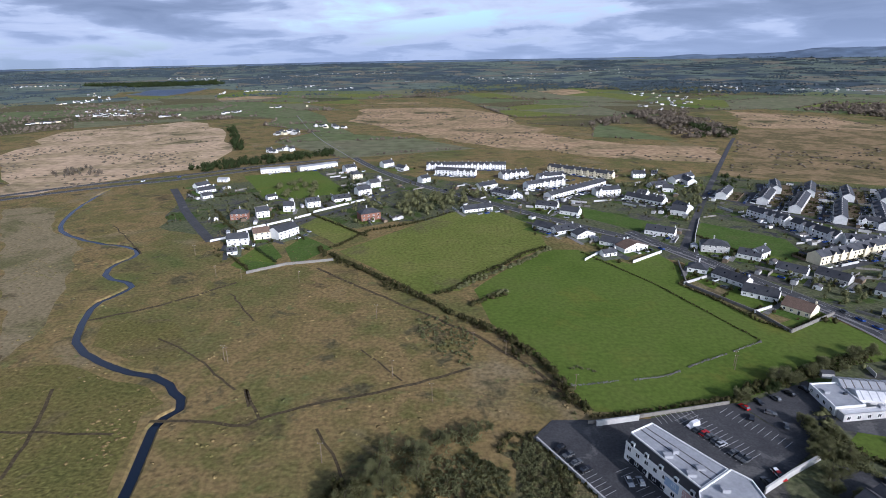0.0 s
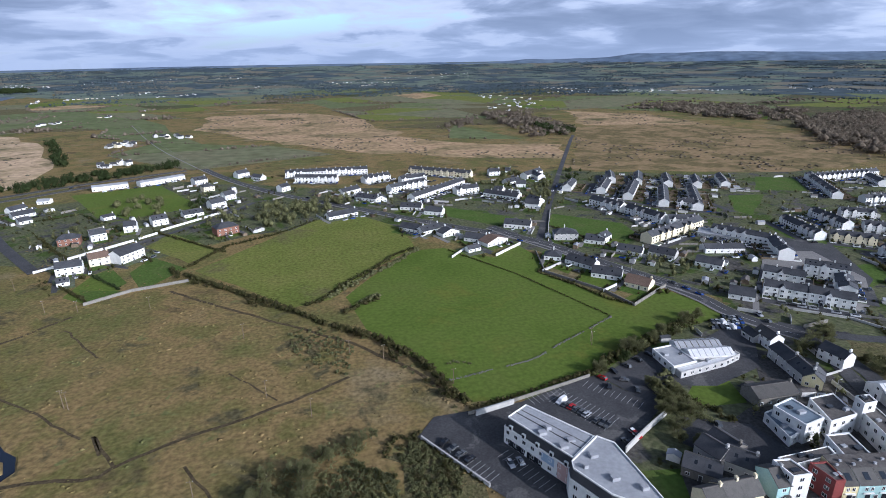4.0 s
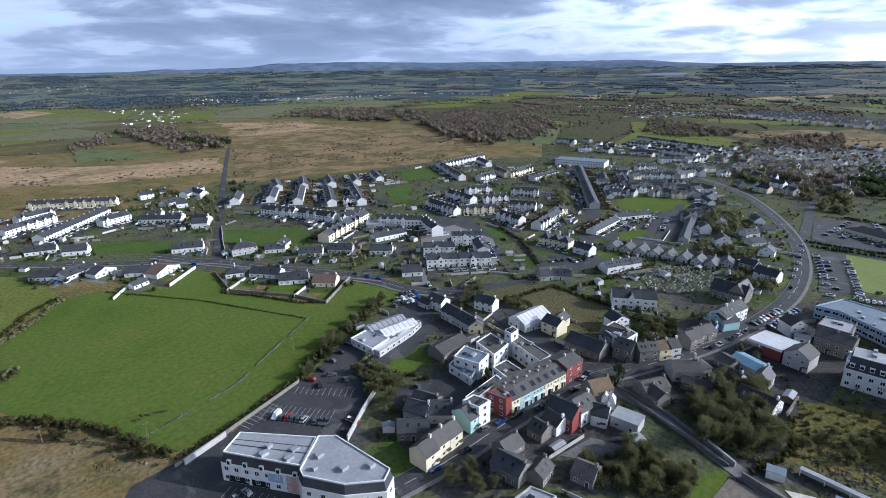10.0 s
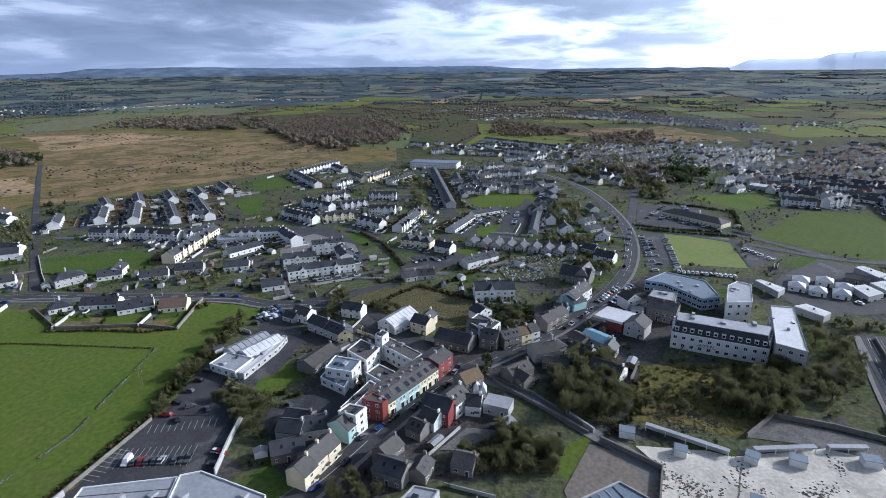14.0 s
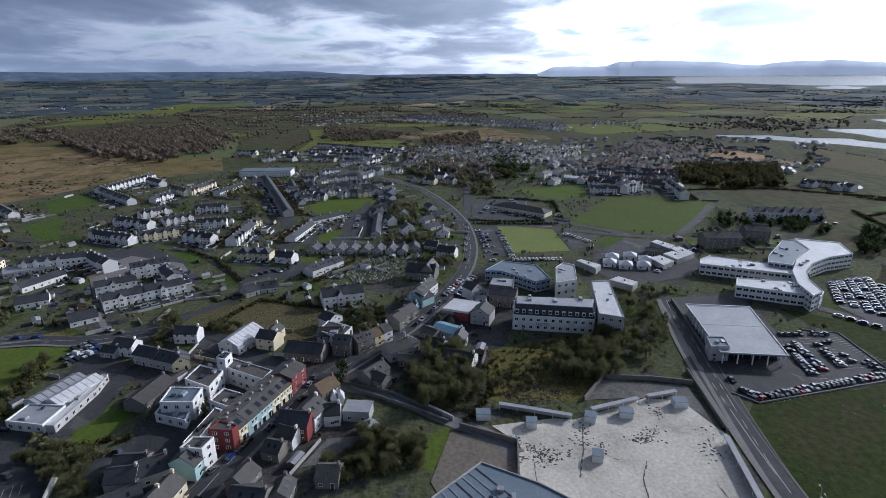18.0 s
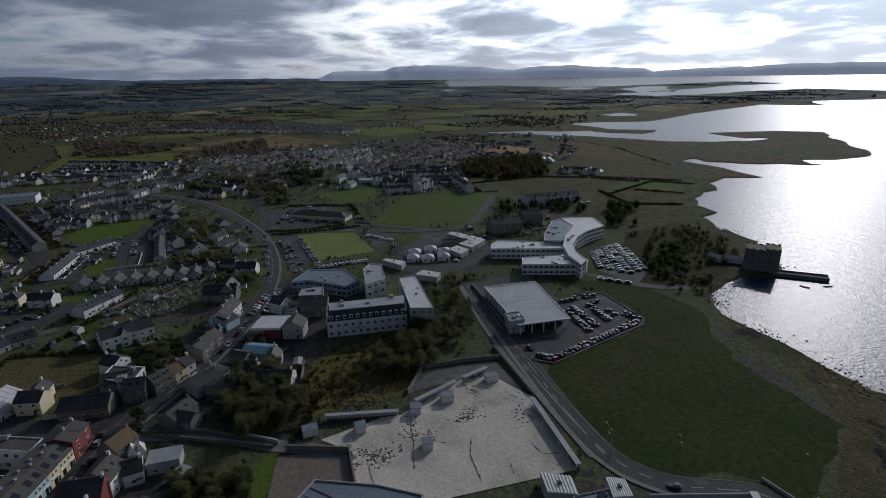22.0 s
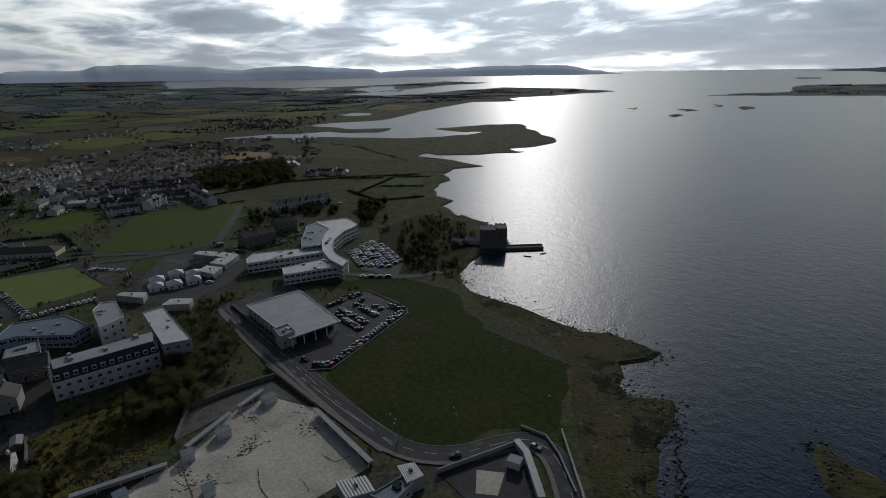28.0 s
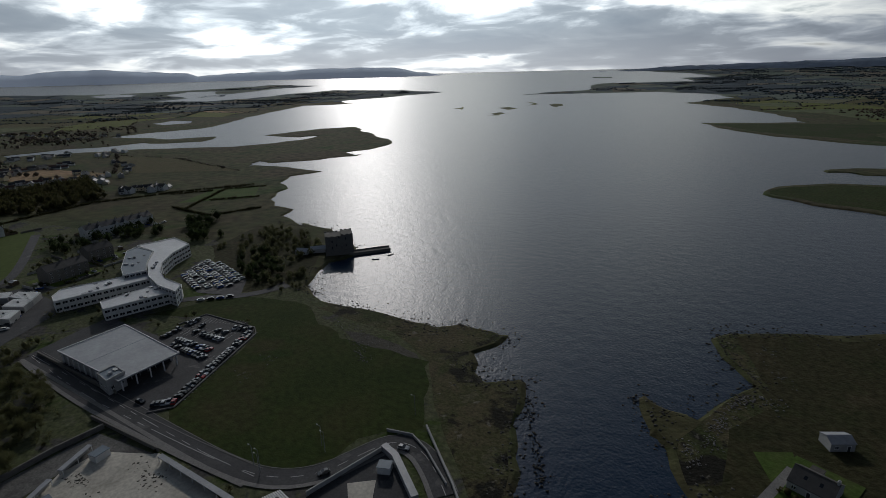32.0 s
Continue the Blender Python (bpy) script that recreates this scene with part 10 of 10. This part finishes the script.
grove([(-174, 540), (-135, 571), (-117, 486), (-141, 481)], 10, 5, 8, 'bare')
grove([(-107, 550), (-85, 557), (-78, 511), (-98, 501)], 7, 4, 7, 'evergreen')
grove([(-192, 463), (-158, 468), (-160, 443), (-183, 439)], 6, 3, 5, 'hedge')
grove([(-88, 469), (-67, 464), (-75, 423), (-86, 432)], 6, 3, 5, 'bare')
grove([(482, -168), (468, -252), (427, -238), (436, -154)], 22, 6, 10, 'evergreen')
grove([(436, -261), (427, -287), (374, -252), (381, -232)], 12, 8, 12, 'evergreen')
grove([(431, -143), (427, -196), (395, -182), (411, -137)], 8, 4, 6, 'bare')
grove([(284, -56), (288, -76), (247, -75), (208, -57), (218, -44)], 18, 5, 8, 'bare')
grove([(301, -73), (301, -96), (288, -89), (290, -70)], 6, 4, 6, 'bare')
grove([(312, -214), (322, -250), (255, -212), (266, -194)], 24, 4, 7, 'evergreen')
grove([(361, -237), (353, -289), (285, -277), (245, -225), (254, -187), (294, -207)], 30, 4, 8, 'hedge')
grove([(257, -203), (253, -232), (233, -205), (241, -191)], 8, 3, 5, 'bare')
grove([(366, -293), (324, -295), (274, -266), (278, -242), (306, -233)], 20, 4, 7, 'bare')
grove([(467, 112), (471, 92), (420, 83), (420, 101)], 6, 6, 9, 'bare')
grove([(428, -27), (431, -37), (381, -39), (378, -35)], 3, 3, 4, 'shrub')
grove([(-14, 243), (1, 243), (17, 220), (10, 196), (3, 200), (-11, 220)], 14, 0.5, 1.3, 'shrub')
grove([(209, 167), (219, 163), (203, 156), (198, 159)], 5, 4, 6, 'bare')
grove([(223, 155), (229, 137), (225, 124), (216, 136)], 9, 3, 5, 'bare')
grove([(236, 92), (253, 81), (248, 68), (226, 58), (225, 72)], 12, 3, 6, 'bare')
grove([(124, 158), (134, 150), (132, 130), (123, 137)], 12, 3, 5.5, 'bare')
grove([(112, 170), (132, 182), (142, 182), (114, 169)], 5, 3, 5, 'evergreen')
grove([(215, 10), (240, -38), (203, -40), (178, 8)], 26, 1, 2.6, 'shrub')
# poles
pole(-92.2, 200.9, 8)
pole(-94.2, 202.4, 8)
pole(-21.0, 188.8, 8)
pole(-33.2, 240.7, 8)
pole(-4.7, 172.4, 8)
pole(13.0, 213.6, 7)
pole(26.8, 205.5, 7)
pole(-39.5, 140.0, 8)
pole(-83.4, 288.4, 7)
pole(-164.3, 336.5, 7)
pole(-135.5, 298.4, 7)
pole(-118.7, 293.7, 7)
pole(-212.1, 412.1, 7)
pole(50.8, 178.9, 7)
pole(119.1, 191.5, 7)
pole(120.3, 194.6, 7)
lamp_post(133.8, -85.2, 8)
lamp_post(121.8, -104.1, 8)
lamp_post(104.1, -134.8, 8)
lamp_post(130.3, -84.8, 8)
lamp_post(128.8, -83.3, 8)
lamp_post(118.5, -102.1, 8)
lamp_post(321.2, 28.3, 7)
lamp_post(248.6, 39.7, 7)
lamp_post(187.7, 131.5, 7)
lamp_post(154.9, 308.6, 7)
lamp_post(187.7, 265.6, 7)
lamp_post(91.8, 386.2, 7)
lamp_post(214.9, 79.5, 7)
# graves
graveyard([(303, 105), (327, 102), (340, 88), (337, 73), (312, 66), (288, 82), (290, 95)])
# bays
bays(85.6, 161.3, 97.5, 139.3, 13, 10)
bays(101.1, 164.4, 113.7, 145.9, 10, 5)
bays(55.2, 135.3, 63.4, 117.3, 9, 5)
bays(39.0, 142.8, 48.6, 125.7, 10, 5)
bays(75.7, 159.5, 89.9, 162.3, 7, 5)
bays(190.8, -96.2, 213.2, -150.4, 24, 5)
bays(250.6, -145.6, 225.8, -155.5, 14, 5)
bays(236.6, -121.5, 209.0, -123.1, 14, 5)
bays(244.9, -134.5, 219.1, -140.5, 12, 10)
bays(413.8, 30.4, 336.9, 13.8, 16, 5)
# cars
cars(406, 128, 450, 138, 17, 'p', 0.8)
cars(404, 140, 455, 150, 18, 'a', 0.35)
cars(502, 208, 536, 190, 10, 'p', 0.7)
cars(505, 128, 540, 150, 14, 'p', 0.8)
cars(298, 150, 316, 142, 5, 'p', 0.8)
cars(37.0, 146.7, 48.2, 126.9, 6, 'p', 0.8)
cars(85.7, 156.7, 95.9, 137.3, 10, 'p', 0.85)
cars(101.8, 133.2, 102.3, 130.6, 2, 'a', 1)
cars(96.3, 130.9, 97.2, 127.6, 1, 'a', 1)
cars(53.9, 129.6, 60.7, 129.9, 2, 'p', 1)
cars(178.2, 191.1, 197.3, 186.5, 8, 'p', 0.85)
cars(184.9, 195.1, 200.8, 190.9, 7, 'p', 0.85)
cars(193.7, 198.4, 202.7, 195.0, 4, 'p', 0.85)
cars(100.0, 93.4, 103.7, 92.2, 1, 'a', 1)
cars(113.1, 90.8, 116.8, 90.2, 1, 'a', 1)
cars(125.5, 93.5, 131.3, 91.8, 1, 'a', 1)
cars(132.8, 90.5, 144.4, 87.7, 3, 'a', 1)
cars(148.4, 84.4, 163.4, 81.6, 3, 'a', 0.9)
cars(167.6, 80.4, 172.0, 79.3, 1, 'a', 1)
cars(176.8, 80.7, 188.0, 80.8, 2, 'a', 1)
cars(236.1, 48.2, 266.4, 39.1, 6, 'a', 0.85)
cars(274.9, 39.2, 305.4, 30.8, 9, 'p', 0.85)
cars(276.1, 32.3, 308.2, 25.2, 9, 'p', 0.85)
cars(351.1, 33.8, 451.1, 40.7, 7, 'a', 0.85)
cars(411.9, 13.3, 345.4, 1.0, 15, 'p', 0.85)
cars(413.8, 30.4, 336.9, 13.8, 14, 'p', 0.85)
cars(420.3, 27.2, 340.2, 10.9, 10, 'p', 0.5)
cars(341.4, 4.8, 346.7, -31.2, 14, 'p', 0.85)
cars(465.1, 31.6, 518.5, 20.6, 9, 'p', 0.85)
cars(464.7, 21.1, 516.3, 11.5, 8, 'p', 0.85)
cars(526.1, 5.2, 487.9, -2.5, 8, 'p', 0.85)
cars(236.6, -121.5, 210.8, -121.6, 12, 'p', 0.85)
cars(239.7, -126.6, 214.9, -127.3, 11, 'p', 0.85)
cars(239.9, -136.1, 219.1, -136.8, 8, 'p', 0.7)
cars(243.0, -141.7, 223.4, -142.9, 8, 'p', 0.6)
cars(198.5, -86.8, 190.2, -94.4, 6, 'p', 0.85)
cars(192.2, -95.6, 214.6, -149.8, 24, 'p', 0.95)
cars(247.9, -123.5, 250.7, -147.0, 8, 'p', 0.9)
cars(225.6, -147.9, 215.1, -151.6, 4, 'p', 0.85)
cars(321.4, -183.5, 288.7, -172.0, 8, 'p', 0.85)
cars(323.3, -189.0, 284.8, -177.0, 10, 'p', 0.85)
cars(327.5, -196.2, 278.3, -180.9, 13, 'p', 0.85)
cars(329.6, -201.9, 275.2, -185.1, 14, 'p', 0.85)
cars(331.8, -208.3, 276.9, -191.5, 13, 'p', 0.85)
cars(321.3, -209.3, 278.4, -196.7, 9, 'p', 0.85)
cars(327.1, -86.4, 360.9, -113.3, 8, 'p', 0.85)
cars(367.3, -111.2, 388.0, -137.7, 5, 'p', 0.85)
cars(278.0, -156.6, 260.4, -176.2, 5, 'a', 0.8)
cars(407.8, -37.1, 388.1, -54.3, 8, 'p', 0.8)
cars(112.5, -93.1, 110.8, -95.7, 1, 'a', 1)
cars(97.7, -116.4, 95.0, -117.3, 1, 'a', 1)
cars(205.1, -86.2, 199.9, -87.3, 1, 'a', 1)
cars(114.3, 164.0, 119.5, 160.5, 1, 'a', 1)
cars(121.6, 115.4, 124.8, 114.1, 1, 'a', 1)
cars(127.4, 130.7, 141.8, 124.6, 4, 'p', 0.8)
cars(104.1, 162.2, 119.5, 154.1, 5, 'p', 0.7)
cars(107.4, 165.2, 139.9, 177.2, 9, 'p', 0.7)
cars(158.4, 335.7, 196.4, 248.0, 3, 'a', 0.5)
cars(313.1, 499.2, 286.1, 455.3, 4, 'p', 0.85)
cars(348.5, 482.7, 310.8, 428.3, 6, 'p', 0.85)
cars(374.1, 460.2, 325.5, 398.5, 6, 'p', 0.85)
cars(293.1, 225.4, 280.2, 197.3, 5, 'p', 0.85)
cars(215.7, 204.7, 212.1, 185.2, 3, 'a', 0.85)
cars(292.5, 160.8, 312.7, 145.6, 6, 'p', 0.85)
cars(333.1, 93.1, 358.3, 96.6, 3, 'p', 0.85)
cars(514.4, 141.6, 489.6, 113.3, 6, 'p', 0.85)
cars(380.1, 202.8, 346.5, 180.2, 5, 'p', 0.85)
cars(239.9, 305.9, 278.1, 319.7, 8, 'p', 0.85)
cars(182.0, 50.3, 188.1, 47.5, 2, 'p', 1)
cars(-363.8, 538.9, -216.8, 637.6, 5, 'a', 0.6)
cars(-50.4, 574.8, 142.9, 351.9, 9, 'a', 0.5)
cars(198.5, 245.9, 204.1, 220.9, 3, 'a', 0.8)
shore_rocks()
# cracks
crack([(150, -43.1), (141.2, -40.1), (128.9, -40)], 0.5)
crack([(145.3, -7.7), (135.5, -8)], 0.35)
crack([(136.5, -50.9), (129.2, -50.3)], 0.35)
crack([(141.7, -61.7), (135.5, -63.2), (134.4, -68.6)], 0.5)
crack([(134.8, -29.3), (133.2, -31.7)], 0.4)
crack([(151.7, -30.5), (149.1, -34.1)], 0.35)
crack([(165.5, -24.8), (151.8, -23.4), (139.5, -21)], 0.5)
debris([(154.8, -2.1), (151.4, -6.1), (148.6, -13.4)], 140)
debris([(147.8, -3.2), (145.3, -11.3), (151.6, -17.4)], 110)
debris([(165.5, -24.8), (156, -24)], 60)
debris([(160.4, -42.1), (161.7, -47.5)], 90)
debris([(167.9, -66.5), (152.5, -63.2), (156.9, -67.5)], 60)
debris([(173.7, -5), (168.6, -1.8), (165.3, -8.8)], 80)
debris([(179, -51.7), (176.4, -52.6)], 40)
debris([(165.1, -46.7), (166.1, -49.4)], 25)
debris([(156.1, -27.4), (155.4, -31.1)], 30)
debris([(184.9, -181.3), (171, -172.9), (159.6, -166.5), (146.7, -155.9)], 150, 'paving')
debris([(186.6, -136), (183.3, -136.6)], 14, 'paving')
debris([(185, -121.1), (181.7, -121.1)], 14, 'paving')
debris([(168.7, -178.8), (152.3, -172.6)], 60, 'paving')
debris([(188.1, -1.8), (188.6, -9.7), (184.6, -17.4)], 240, 'rock')
debris([(181.1, 0.7), (179.7, -8.7), (179.3, -14.6)], 200, 'rock')
stone_line([(80, -178), (76, -171), (68, -158), (58, -141), (50, -126)], 150)
stone_line([(38, -188), (31, -184), (22, -178), (18, -182)], 110)
debris([(8.1, -169.6), (8.5, -178.9), (5.7, -191.7), (2, -203.2)], 240, 'paving')
debris([(2, -204), (-4.3, -209.4), (-11.7, -207)], 90, 'paving')
debris([(14, -166.8), (11.2, -159.5)], 60, 'paving')
debris([(-4.3, -253.1), (-8.1, -235.7), (-15.2, -222.8)], 40, 'paving')
finish_gardens()
town_clutter()
street_cars()
tussocks()
